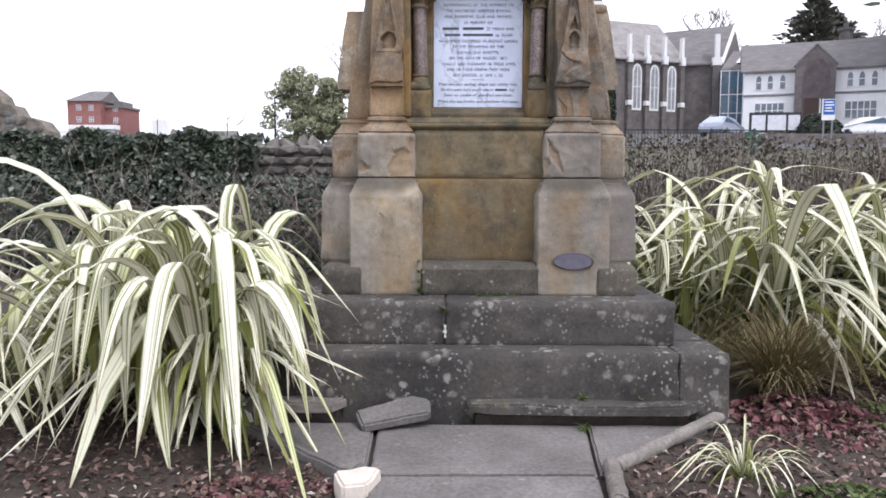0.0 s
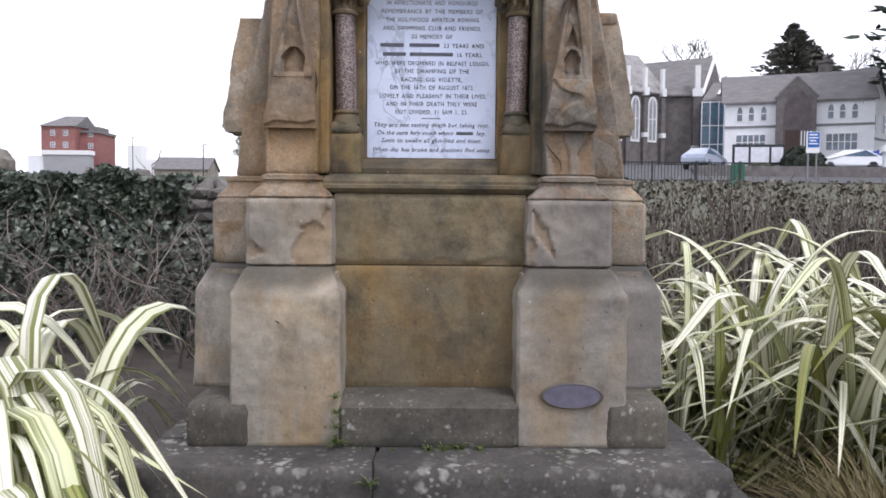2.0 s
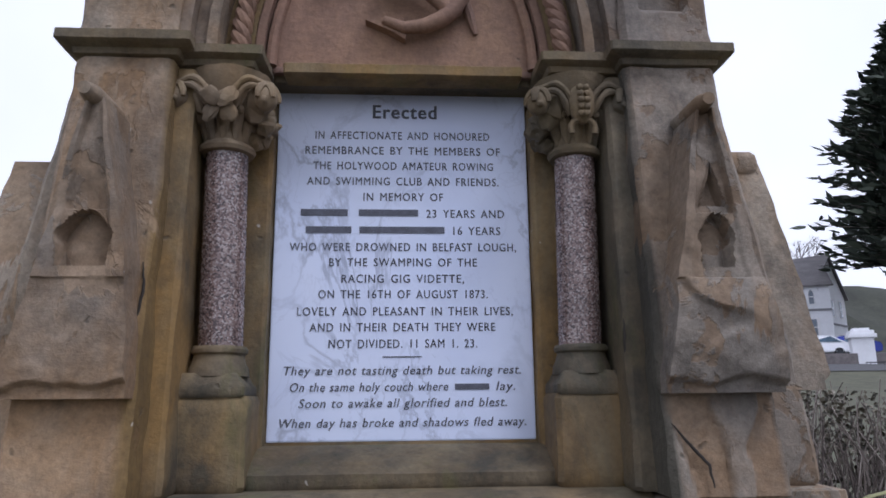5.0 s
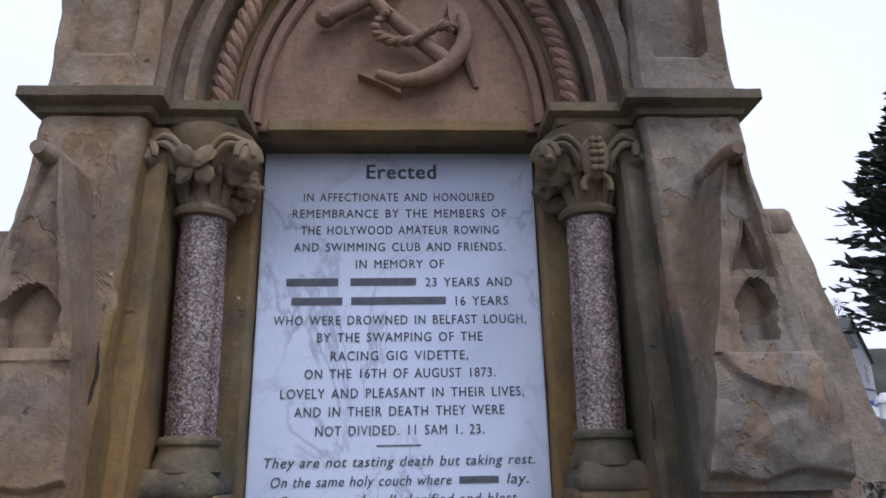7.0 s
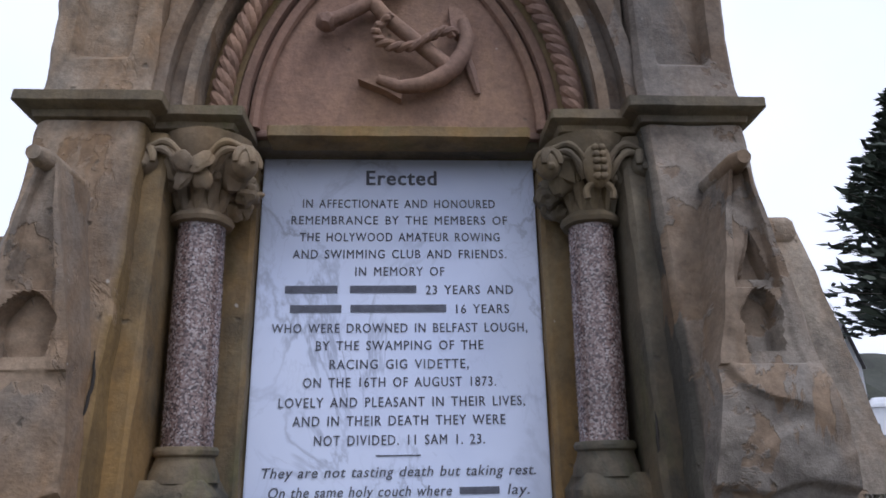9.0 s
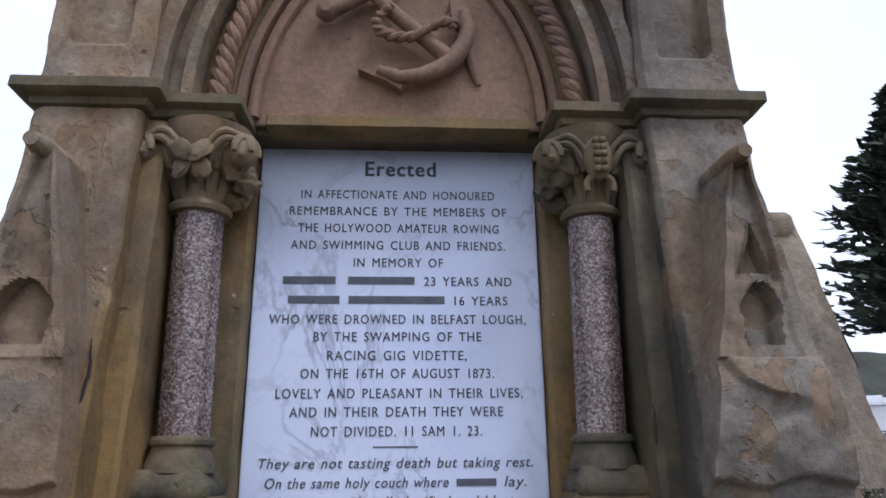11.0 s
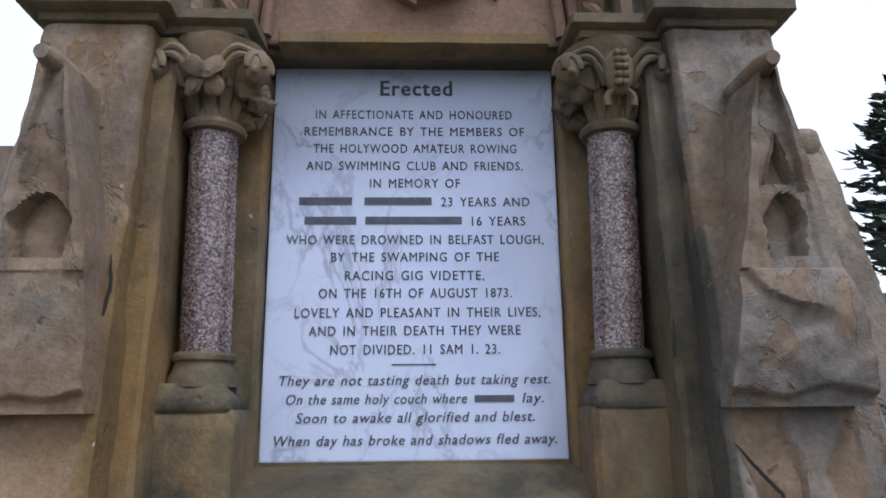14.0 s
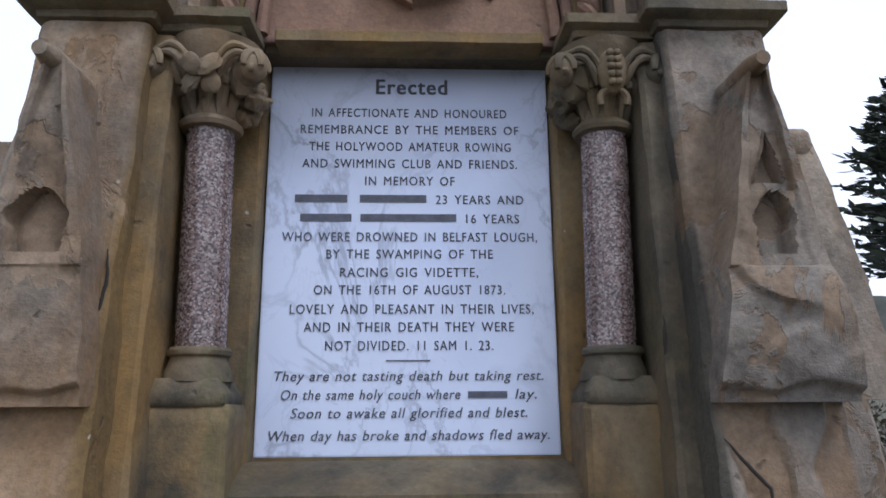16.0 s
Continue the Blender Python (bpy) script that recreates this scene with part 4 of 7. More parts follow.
tym = [(x, z) for x, z in arch_line(0.57)]
tv = [(x, -0.075, z) for x, z in tym] + [(x, 0.04, z) for x, z in tym]
nt_ = len(tym)
tf = [tuple(range(nt_ - 1, -1, -1)), tuple(range(nt_, 2 * nt_))] + [(i, (i + 1) % nt_, nt_ + (i + 1) % nt_, nt_ + i) for i in range(nt_)]
low = loft([(2.57, -0.315, 0.315, -0.076, 0.04), (2.585, -0.315, 0.315, -0.076, 0.04)], 0.03, 0.002, 0.0)
tympanum = part("tympanum", mesh_of("tympanum", tv, tf, False), M_RED, monument, "red sandstone panel carved with an anchor")
part("tympanum_foot", low, M_RED, tympanum)
part("inner_roll", joined("inner_roll", [tube([(x, -0.082, z) for x, z in arch_line(0.553)], 0.013, 8)]), M_RED, tympanum)
part("inner_order", joined("inner_order", [arch_ring(0.568, 0.588, -0.105, 0.04)], False), M_RED, tympanum)
# cable moulding: three strands wound round one another along the arch
line = [Vector((x, -0.125, z)) for x, z in arch_line(0.614, 90)]
for k in range(3):
    pts, turn = [], 0.0
    for i, p in enumerate(line):
        a, b = line[max(i - 1, 0)], line[min(i + 1, len(line) - 1)]
        d = (b - a).normalized()
        side = d.cross(Vector((0, 1, 0))).normalized()
        turn = i * 0.62 + k * 2.094
        pts.append(p + side * 0.010 * math.cos(turn) + Vector((0, 1, 0)) * 0.010 * math.sin(turn))
    part("cable_strand", joined("cable_strand", [tube(pts, [0.0125 + 0.003 * rough_at(q, 4 + k, 20) for q in pts], 8)]), M_RED, tympanum)
part("cable_bed", joined("cable_bed", [arch_ring(0.586, 0.650, -0.105, 0.04)], False), M_STONE_OCHRE, monument)
for r0, r1, y0 in ((0.650, 0.672, -0.172), (0.672, 0.703, -0.150), (0.703, 0.735, -0.185)):
    part("arch_order", joined("arch_order", [arch_ring(r0, r1, y0, 0.04)], False), M_STONE, monument)
# spandrel stone above the arch and a plain coped top
av = arch_line(0.735)
sp = [(x, z) for x, z in av if abs(x) <= 0.4641] 
sv, sf = [], []
for x, z in sp:
    sv += [(x, -0.165, z), (x, -0.165, 3.36), (x, 0.04, z), (x, 0.04, 3.36)]
for i in range(len(sp) - 1):
    a, b = i * 4, i * 4 + 4
    sf += [(a, b, b + 1, a + 1), (a + 2, a + 3, b + 3, b + 2), (a, a + 2, b + 2, b)]
part("spandrel", mesh_of("spandrel", sv, sf, False), M_STONE, monument)
part("coping", moulding(-0.665, 0.665, -0.215, 2 * CY + 0.2, 3.362, None, 120), M_STONE_MOSS, monument)
part("cap_stone", loft([(3.41, -0.6, 0.6, -0.15, 2 * CY + 0.15), (4.0, -0.12, 0.12, CY - 0.12, CY + 0.12)], 0.1, 0.02, 0.006, 121), M_STONE, monument)

# the anchor
anchor = part("anchor", joined("shank", [tube([(-0.085, -0.098, 2.915), (-0.03, -0.105, 2.84), (0.04, -0.105, 2.775), (0.085, -0.104, 2.735), (0.112, -0.10, 2.712)], [0.016, 0.016, 0.0165, 0.017, 0.018], 10)]), M_RED, tympanum)
arc = [(-0.045, 2.690), (0.0, 2.672), (0.045, 2.677), (0.085, 2.695), (0.115, 2.722), (0.135, 2.757), (0.142, 2.795), (0.135, 2.835)]
part("anchor_arm", joined("anchor_arm", [tube([(x, -0.103, z) for x, z in arc], [0.010, 0.014, 0.017, 0.019, 0.02, 0.018, 0.016, 0.012], 10)]), M_RED, anchor)


def fluke(pts, thick):
    n = len(pts)
    v = [(x, -0.098 - thick, z) for x, z in pts] + [(x, -0.074, z) for x, z in pts]
    return v, [tuple(range(n)), tuple(range(2 * n - 1, n - 1, -1))] + [(i, n + i, n + (i + 1) % n, (i + 1) % n) for i in range(n)]


part("fluke", joined("fluke", [fluke([(-0.086, 2.691), (-0.035, 2.699), (0.0, 2.698), (-0.004, 2.684), (0.006, 2.666), (0.004, 2.645), (-0.03, 2.666)], 0.004)], False), M_RED, anchor)
part("fluke", joined("fluke", [fluke([(0.105, 2.873), (0.135, 2.862), (0.155, 2.825), (0.152, 2.795), (0.118, 2.805), (0.108, 2.83)], 0.004)], False), M_RED, anchor)
part("stock", joined("stock", [tube([(-0.16, -0.10, 2.825), (-0.13, -0.104, 2.835), (-0.085, -0.106, 2.86), (-0.04, -0.105, 2.895), (-0.0, -0.102, 2.93)], [0.018, 0.016, 0.014, 0.015, 0.018], 10), blob((-0.155, -0.104, 2.826), 0.022, 3), blob((0.004, -0.104, 2.934), 0.024, 5)]), M_RED, anchor)
loop = [(-0.02, 2.83), (-0.05, 2.80), (-0.045, 2.77), (-0.01, 2.754), (0.03, 2.757), (0.06, 2.778), (0.09, 2.795), (0.12, 2.79)]
for k in range(2):
    pts = []
    dense = []
    for (x0, z0), (x1, z1) in zip(loop, loop[1:]):
        dense += [(x0 + (x1 - x0) * i / 8, z0 + (z1 - z0) * i / 8) for i in range(8)]
    for i, (x, z) in enumerate(dense):
        pts.append((x + 0.004 * math.cos(i * 0.7 + k * math.pi), -0.122 + 0.006 * math.sin(i * 0.7 + k * math.pi), z + 0.005 * math.cos(i * 0.7 + k * math.pi)))
    part("rope_strand", joined("rope_strand", [tube(pts, 0.0075, 7)]), M_RED, anchor)
part("rope_tail", joined("rope_tail", [tube([(0.14, -0.085, 2.76), (0.152, -0.082, 2.72), (0.165, -0.078, 2.672)], [0.010, 0.012, 0.006], 8)]), M_RED, anchor)

# oval plaque on the right buttress
plq = []
for r, y in ((1.0, -0.462), (1.0, -0.474), (0.93, -0.478), (0.90, -0.474), (0.0, -0.474)):
    plq.append((r, y))
pv, pf = [], []
for r, y in plq[:-1]:
    for k in range(40):
        a = 2 * math.pi * k / 40
        pv.append((0.561 + 0.123 * r * math.cos(a), y - 0.002, 0.812 + 0.052 * r * math.sin(a)))
for i in range(len(plq) - 2):
    for k in range(40):
        pf.append((i * 40 + k, i * 40 + (k + 1) % 40, i * 40 + 40 + (k + 1) % 40, i * 40 + 40 + k))
plaque = part("oval_plaque", mesh_of("rim", pv, pf), M_PLAQUE_RIM, monument, "small dull oval metal plaque")
face = [(0.561 + 0.111 * math.cos(2 * math.pi * k / 40), -0.4765, 0.812 + 0.047 * math.sin(2 * math.pi * k / 40)) for k in range(40)]
part("plaque_face", mesh_of("plaque_face", face + [(x, -0.46, z) for x, y, z in face], [tuple(range(40)), tuple(range(79, 39, -1))] + [(k, 40 + k, 40 + (k + 1) % 40, (k + 1) % 40) for k in range(40)], False), M_PLAQUE, plaque)

# a white lime streak under the joint of the upper step
lv, lf_ = [], []
for k in range(9):
    z = 0.475 - 0.009 * k
    w = 0.004 + 0.009 * noise.noise(Vector((k * 0.9, 3.0, 0)))
    lv += [(-0.203 - w + 0.004 * math.sin(k), -0.7435, z), (-0.196 + w, -0.7435, z)]
for k in range(8):
    lf_.append((2 * k, 2 * k + 1, 2 * k + 3, 2 * k + 2))
part("lime_streak", mesh_of("lime_streak", lv, lf_), plain("lime_deposit", (0.7, 0.68, 0.64), 0.9, 0.15, 60), monument)

M_CRACK = plain("crack_shadow", (0.03, 0.025, 0.02), 1.0, 0.2, 30, bump=0)


def crack(points, y0, seed):
    pts = []
    for (xa, za), (xb, zb) in zip(points, points[1:]):
        for i in range(6):
            x, z = xa + (xb - xa) * i / 6, za + (zb - za) * i / 6
            pts.append((x + 0.003 * rough_at((x, seed, z), seed, 60), y0(z), z))
    part("crack", joined("crack", [tube(pts, [0.0008 + 0.0022 * math.sin(math.pi * i / len(pts)) for i in range(len(pts))], 6)]), M_CRACK, monument)


crack([(-0.472, 2.10), (-0.466, 2.06), (-0.468, 2.02), (-0.474, 1.975)], lambda z: -0.297 + (z - 1.95) * 0.15, 1)
crack([(0.468, 1.805), (0.49, 1.775), (0.525, 1.735), (0.53, 1.69)], lambda z: -0.331 + (z - 1.68) * 0.13, 2)
crack([(0.42, 2.0), (0.421, 1.96), (0.4195, 1.93)], lambda z: -0.232, 3)
crack([(-0.60, 1.10), (-0.575, 1.085)], lambda z: -0.466, 4)

# ---- paving in front of the steps ----
def slab_of(outline, z0, z1, seed, step=0.09, amp=0.006):
    """A paving stone from a convex outline: a worn top sheet with rounded rims."""
    bm = bmesh.new()
    vs = [bm.verts.new((x, y, z1)) for x, y in outline]
    f = bm.faces.new(vs)
    f.normal_update()
    if f.normal.z < 0:
        f.normal_flip()
    r = bmesh.ops.extrude_face_region(bm, geom=[f])
    for v in r["geom"]:
        if isinstance(v, bmesh.types.BMVert):
            v.co.z = z1
    for v in vs:
        v.co.z = z0
    bmesh.ops.recalc_face_normals(bm, faces=bm.faces[:])
    bmesh.ops.bevel(bm, geom=[e for e in bm.edges if (e.verts[0].co.z + e.verts[1].co.z) / 2 > z1 - 0.001 or abs(e.verts[0].co.z - e.verts[1].co.z) > 0.01], offset=min(0.012, (z1 - z0) * 0.3), segments=2, affect="EDGES")
    bmesh.ops.triangulate(bm, faces=bm.faces[:])
    for k in range(3):
        long = [e for e in bm.edges if e.calc_length() > step]
        if not long:
            break
        bmesh.ops.subdivide_edges(bm, edges=long, cuts=1)
        bmesh.ops.triangulate(bm, faces=[q for q in bm.faces if len(q.verts) > 4])
    for v in bm.verts:
        d = amp * rough_at(v.co, seed, 4) + amp * 0.5 * rough_at(v.co, seed, 14)
        v.co.z += d if v.co.z > z0 + 0.01 else 0
        v.co.x += 0.5 * amp * rough_at(v.co, seed + 2, 11)
        v.co.y += 0.5 * amp * rough_at(v.co, seed + 4, 11)
    for q in bm.faces:
        q.smooth = False
    return bm


paving = thing("paving", "worn grey flagstones with gritty open joints", "paving", kind="structure")
PAVE = [[(-0.545, -1.04), (0.545, -1.03), (0.478, -1.70), (-0.515, -1.72)], [(-0.512, -1.732), (0.475, -1.712), (0.42, -2.55), (-0.47, -2.55)],
        [(0.565, -0.985), (1.13, -0.60), (1.32, -0.52), (1.30, -0.62), (0.60, -1.52), (0.49, -1.69)], [(-0.565, -1.04), (-1.26, -1.02), (-1.28, -1.06), (-0.60, -1.62), (-0.535, -1.71)],
        [(-0.468, -2.562), (0.42, -2.562), (0.40, -3.5), (-0.47, -3.5)], [(-0.47, -3.512), (0.40, -3.512), (0.40, -4.4), (-0.48, -4.4)], [(-0.48, -4.412), (0.40, -4.412), (0.40, -5.4), (-0.48, -5.4)]]
PAVE[2] = [(0.562, -1.03), (1.20, -1.02), (0.66, -1.50), (0.495, -1.69)]
for i, o in enumerate(PAVE):
    part("flagstone", slab_of(o, -0.06, 0.002 + 0.004 * (i % 2), 130 + i), M_SLAB, paving)
part("joint_bed", box(-0.56, 0.56, -5.4, -0.95, -0.09, -0.03), M_SOIL, paving)
# the broken low kerb against the bottom step, in three lengths
for i, (o, z, tilt) in enumerate((([(-0.07, -1.035), (0.05, -1.075), (0.62, -1.09), (1.06, -1.08), (1.20, -0.95), (-0.08, -0.95)], 0.118, 0), ([(-1.40, -1.0), (-1.38, -1.08), (-0.80, -1.07), (-0.72, -0.95), (-1.40, -0.95)], 0.12, 0))):
    tagged(part("kerb_stone", slab_of(o, 0.068, z, 140 + i, 0.05, 0.012), M_STEP if i < 1 else M_EDGE), "broken dark kerb stone lying against the bottom step" if i < 1 else "mossy pale kerb stone under drooping leaves", "kerb stone", "broken kerb stones")

# soil-dark fill added under the kerbs, standing in for their shadow gap
for x0, x1 in ((-0.04, 1.1), (-1.36, -0.76)):
    tagged(part("kerb_bedding", slab_of([(x0, -1.0), (x1, -1.0), (x1, -0.945), (x0, -0.945)], -0.04, 0.07, 144, 0.05, 0.012), M_SOIL), "dark earth filler added for the shadow gap under a kerb stone", "kerb bedding", kind="structure")
slab = part("kerb_slab", slab_of([(-0.19, -0.09), (0.17, -0.10), (0.20, 0.03), (0.12, 0.09), (-0.20, 0.06)], -0.022, 0.022, 142, 0.05, 0.008), M_SLAB)
slab.matrix_world = pose(-0.46, -1.06, 0.075, 16, -7, 17)
tagged(slab, "loose grey slab leaning on the bottom step", "kerb stone", "broken kerb stones")


def edging(points, r, seed, label, mat=None):
    pts = []
    for (x0, y0, z0), (x1, y1, z1) in zip(points, points[1:]):
        pts += [(x0 + (x1 - x0) * i / 10 + 0.006 * rough_at((x0, i * 0.3, 0), seed, 3), y0 + (y1 - y0) * i / 10, z0 + (z1 - z0) * i / 10) for i in range(10)]
    pts.append(points[-1])
    v, f = tube(pts, [r * (1 + 0.12 * rough_at(p, seed, 8)) for p in pts], 10)
    v = [Vector(q) + Vector((0, 0, 0.006 * rough_at(q, seed, 15))) for q in v]
    return tagged(part("edging_stone", joined("edging_stone", [(v, f)]), mat or M_EDGE), label, "edging stone", "path edging")


edging([(0.585, -1.60, 0.0), (1.0, -1.19, 0.008), (1.33, -0.88, 0.015)], 0.034, 150, "pale rounded stone edging set slantwise along the bed")
edging([(0.515, -1.97, 0.0), (0.535, -1.80, 0.005), (0.56, -1.60, 0.01)], 0.040, 151, "short rounded stone edging beside the flagstones")
edging([(0.455, -2.6, 0.0), (0.50, -1.98, 0.0)], 0.038, 152, "rounded stone edging beside the flagstones")
tagged(part("edging_slab", slab_of([(-1.34, -1.0), (-1.27, -0.99), (-0.55, -1.62), (-0.59, -1.73), (-0.66, -1.70)], -0.10, 0.022, 153, 0.06, 0.01), M_SLAB), "sloping grey slab edging beside the soil", "edging stone", "path edging")
tagged(part("loose_stone", slab_of([(-0.60, -1.95), (-0.50, -1.93), (-0.46, -1.76), (-0.53, -1.745), (-0.66, -1.80)], -0.05, 0.055, 154, 0.05, 0.012), plain("pale_broken_stone", (0.62, 0.56, 0.49), 0.85, 0.12, 12)), "pale broken stone at the path's edge", "stone")

# ---- litter and low plants on the soil ----
rnd = random.Random(5)


def flakes(name, count, spot, size, mat, label, category, flat=0.35, lift=0.01):
    verts, faces = [], []
    for i in range(count):
        x, y = spot()
        z = ground_z(x, y) + lift * rnd.random()
        s = size * (0.4 + rnd.random() ** 2 * 1.3)
        e = Euler((rnd.gauss(0, flat), rnd.gauss(0, flat), rnd.random() * 6.28)).to_matrix()
        w = s * rnd.uniform(0.25, 0.7)
        o = len(verts)
        for p in ((-s, 0, 0), (-s * 0.2, -w, 0.15 * s), (s, 0, 0.05 * s), (s * 0.1, w, 0.2 * s)):
            q = e @ Vector(p)
            verts.append((x + q.x, y + q.y, z + q.z + 0.004))
        faces += [(o, o + 1, o + 3), (o + 1, o + 2, o + 3)]
    me = mesh_of(name, verts, faces, False)
    return tagged(part(name, me, mat), label, category, kind="stuff")


def bed_spot():
    while True:
        if rnd.random() < 0.55:
            x, y = rnd.uniform(0.5, 3.0), rnd.uniform(-2.6, 0.6)
            if x - 0.585 > (y + 1.60) * 1.03 + 0.04 and not (x < 1.38 and y > -0.95) and x > 0.6 - 0.1 * (y < -1.7):
                return x, y
        else:
            x, y = rnd.uniform(-3.0, -0.5), rnd.uniform(-3.0, 0.0)
            if (x < -1.36 or y < -1.02 - (x + 1.34) * 0.86) and x < -0.66 and not (x > -1.36 and y > -0.95):
                return x, y


flakes("bark_litter", 17000, bed_spot, 0.018, M_CHIPS, "scattered bark chips and dead leaves on soil", "leaf litter", 0.5, 0.012)
flakes("joint_grit", 260, lambda: rnd.choice(((rnd.uniform(-0.55, 1.2), -0.975 + rnd.gauss(0, 0.012)), (rnd.uniform(-0.35, 0.0), rnd.uniform(-1.02, -0.95)), (0.553 - 0.09 * rnd.random(), rnd.uniform(-1.7, -1.0)))), 0.012, M_CHIPS, "grit and dead bits in paving joints", "grit", 0.5, 0.055)


def leafy(name, centre, rx, ry, h, count, size, mat, label, category, seed, kind="", dome=True):
    """A low clump of many small cupped leaves."""
    r = random.Random(seed)
    verts, faces = [], []
    for i in range(count):
        a, d = r.random() * 6.283, math.sqrt(r.random())
        x, y = centre[0] + rx * d * math.cos(a), centre[1] + ry * d * math.sin(a)
        top = h * (1 - d * d if dome else 1) * (0.75 + 0.5 * noise.noise(Vector((x * 6, y * 6, seed))))
        z = max(ground_z(x, y), -0.05) + max(0.01, top * r.random() ** 0.4)
        s = size * r.uniform(0.6, 1.4)
        e = Euler((r.gauss(0, 0.6), r.gauss(0, 0.6), r.random() * 6.28)).to_matrix()
        o = len(verts)
        for p in ((-s, 0, 0), (0, -s * 0.62, 0.2 * s), (s, 0, 0), (0, s * 0.62, 0.2 * s), (0, 0, -0.05 * s)):
            q = e @ Vector(p)
            verts.append((x + q.x, y + q.y, z + q.z))
        faces += [(o, o + 1, o + 4), (o + 1, o + 2, o + 4), (o + 2, o + 3, o + 4), (o + 3, o, o + 4)]
    return tagged(part(name, mesh_of(name, verts, faces, False), mat), label, category, kind=kind)


leafy("purple_groundcover", (1.80, -0.72), 0.46, 0.32, 0.13, 760, 0.025, M_PURPLE, "low purple-leaved groundcover beside the steps", "groundcover", 1, "stuff")
leafy("purple_groundcover", (1.75, -1.05), 0.33, 0.22, 0.07, 230, 0.020, M_PURPLE, "sparse purple-leaved groundcover on the soil", "groundcover", 2, "stuff")
leafy("purple_groundcover", (-0.95, -1.85), 0.30, 0.22, 0.05, 260, 0.018, M_PURPLE, "sparse purple-leaved groundcover on the soil", "groundcover", 3, "stuff")
leafy("green_groundcover", (1.55, -1.95), 0.42, 0.25, 0.07, 420, 0.026, M_WEED, "low fresh green groundcover by the path", "groundcover", 4, "stuff")
leafy("green_groundcover", (2.35, -0.75), 0.3, 0.3, 0.06, 260, 0.022, M_WEED, "low fresh green groundcover by the shrubs", "groundcover", 5, "stuff")


def blades(name, base, count, length, width, spread, mat, label, category, seed, droop=1.0, group="", kind=""):
    """A tuft of narrow arching blades."""
    r = random.Random(seed)
    verts, faces = [], []
    for i in range(count):
        a = r.random() * 6.283
        ln = length * r.uniform(0.5, 1.15)
        lean = spread * r.random() ** 0.7
        bx, by = base[0] + r.gauss(0, 0.06 * length), base[1] + r.gauss(0, 0.06 * length)
        w = width * r.uniform(0.6, 1.2)
        side = Vector((-math.sin(a), math.cos(a), 0)) * w
        p, ang = Vector((bx, by, base[2])), lean
        o = len(verts)
        n = 6
        for k in range(n + 1):
            t = k / n
            ww = side * (1 - t ** 2.2) * (0.6 + 0.8 * t if t < 0.4 else 1.0)
            verts += [p - ww, p + ww]
            p = p + Vector((math.cos(a) * math.sin(ang), math.sin(a) * math.sin(ang), math.cos(ang))) * ln / n
            ang += droop * r.uniform(0.15, 0.4)
        for k in range(n):
            faces.append((o + 2 * k, o + 2 * k + 1, o + 2 * k + 3, o + 2 * k + 2))
    return tagged(part(name, mesh_of(name, verts, faces), mat), label, category, group, kind)


blades("dry_grass_tuft", (1.9, -0.32, -0.02), 1100, 0.8, 0.0036, 0.85, M_DRYGRASS, "brown and olive dry grass tuft among broad leaves", "grass tuft", 7, 0.8, "", "stuff")
blades("dry_grass_tuft", (-0.98, -0.55, 0.1), 120, 0.5, 0.004, 0.9, M_DRYGRASS, "thin straw-coloured grass beside the steps", "grass tuft", 8, 0.9, "", "stuff")
for i, (x, y, z, ln, n) in enumerate(((0.54, -0.965, 0.115, 0.08, 34), (0.53, -1.11, 0.0, 0.08, 36), (-0.21, -0.742, 0.55, 0.06, 34), (-0.36, -0.49, 0.62, 0.07, 40), (-0.36, -0.485, 0.68, 0.05, 20), (0.0, -0.50, 0.602, 0.045, 40), (0.12, -0.49, 0.602, 0.05, 40), (0.5, -0.74, 0.36, 0.03, 12), (-0.05, -1.0, 0.02, 0.04, 20), (-0.205, -0.735, 0.47, 0.04, 14), (-0.21, -0.742, 0.42, 0.04, 14), (-0.36, -0.485, 0.74, 0.05, 18), (-0.36, -0.485, 0.80, 0.04, 14), (0.20, -0.50, 0.602, 0.04, 34), (0.06, -0.50, 0.602, 0.05, 40), (-0.14, -0.50, 0.602, 0.02, 12), (-0.26, -0.50, 0.602, 0.02, 12), (0.3, -0.955, 0.115, 0.03, 12), (0.85, -0.955, 0.115, 0.035, 14))):
    blades("weed", (x, y, z), n, ln, 0.0035, 1.1, M_WEED, "small green weed growing from a stone joint", "weed", 160 + i, 1.0, "weeds in joints")


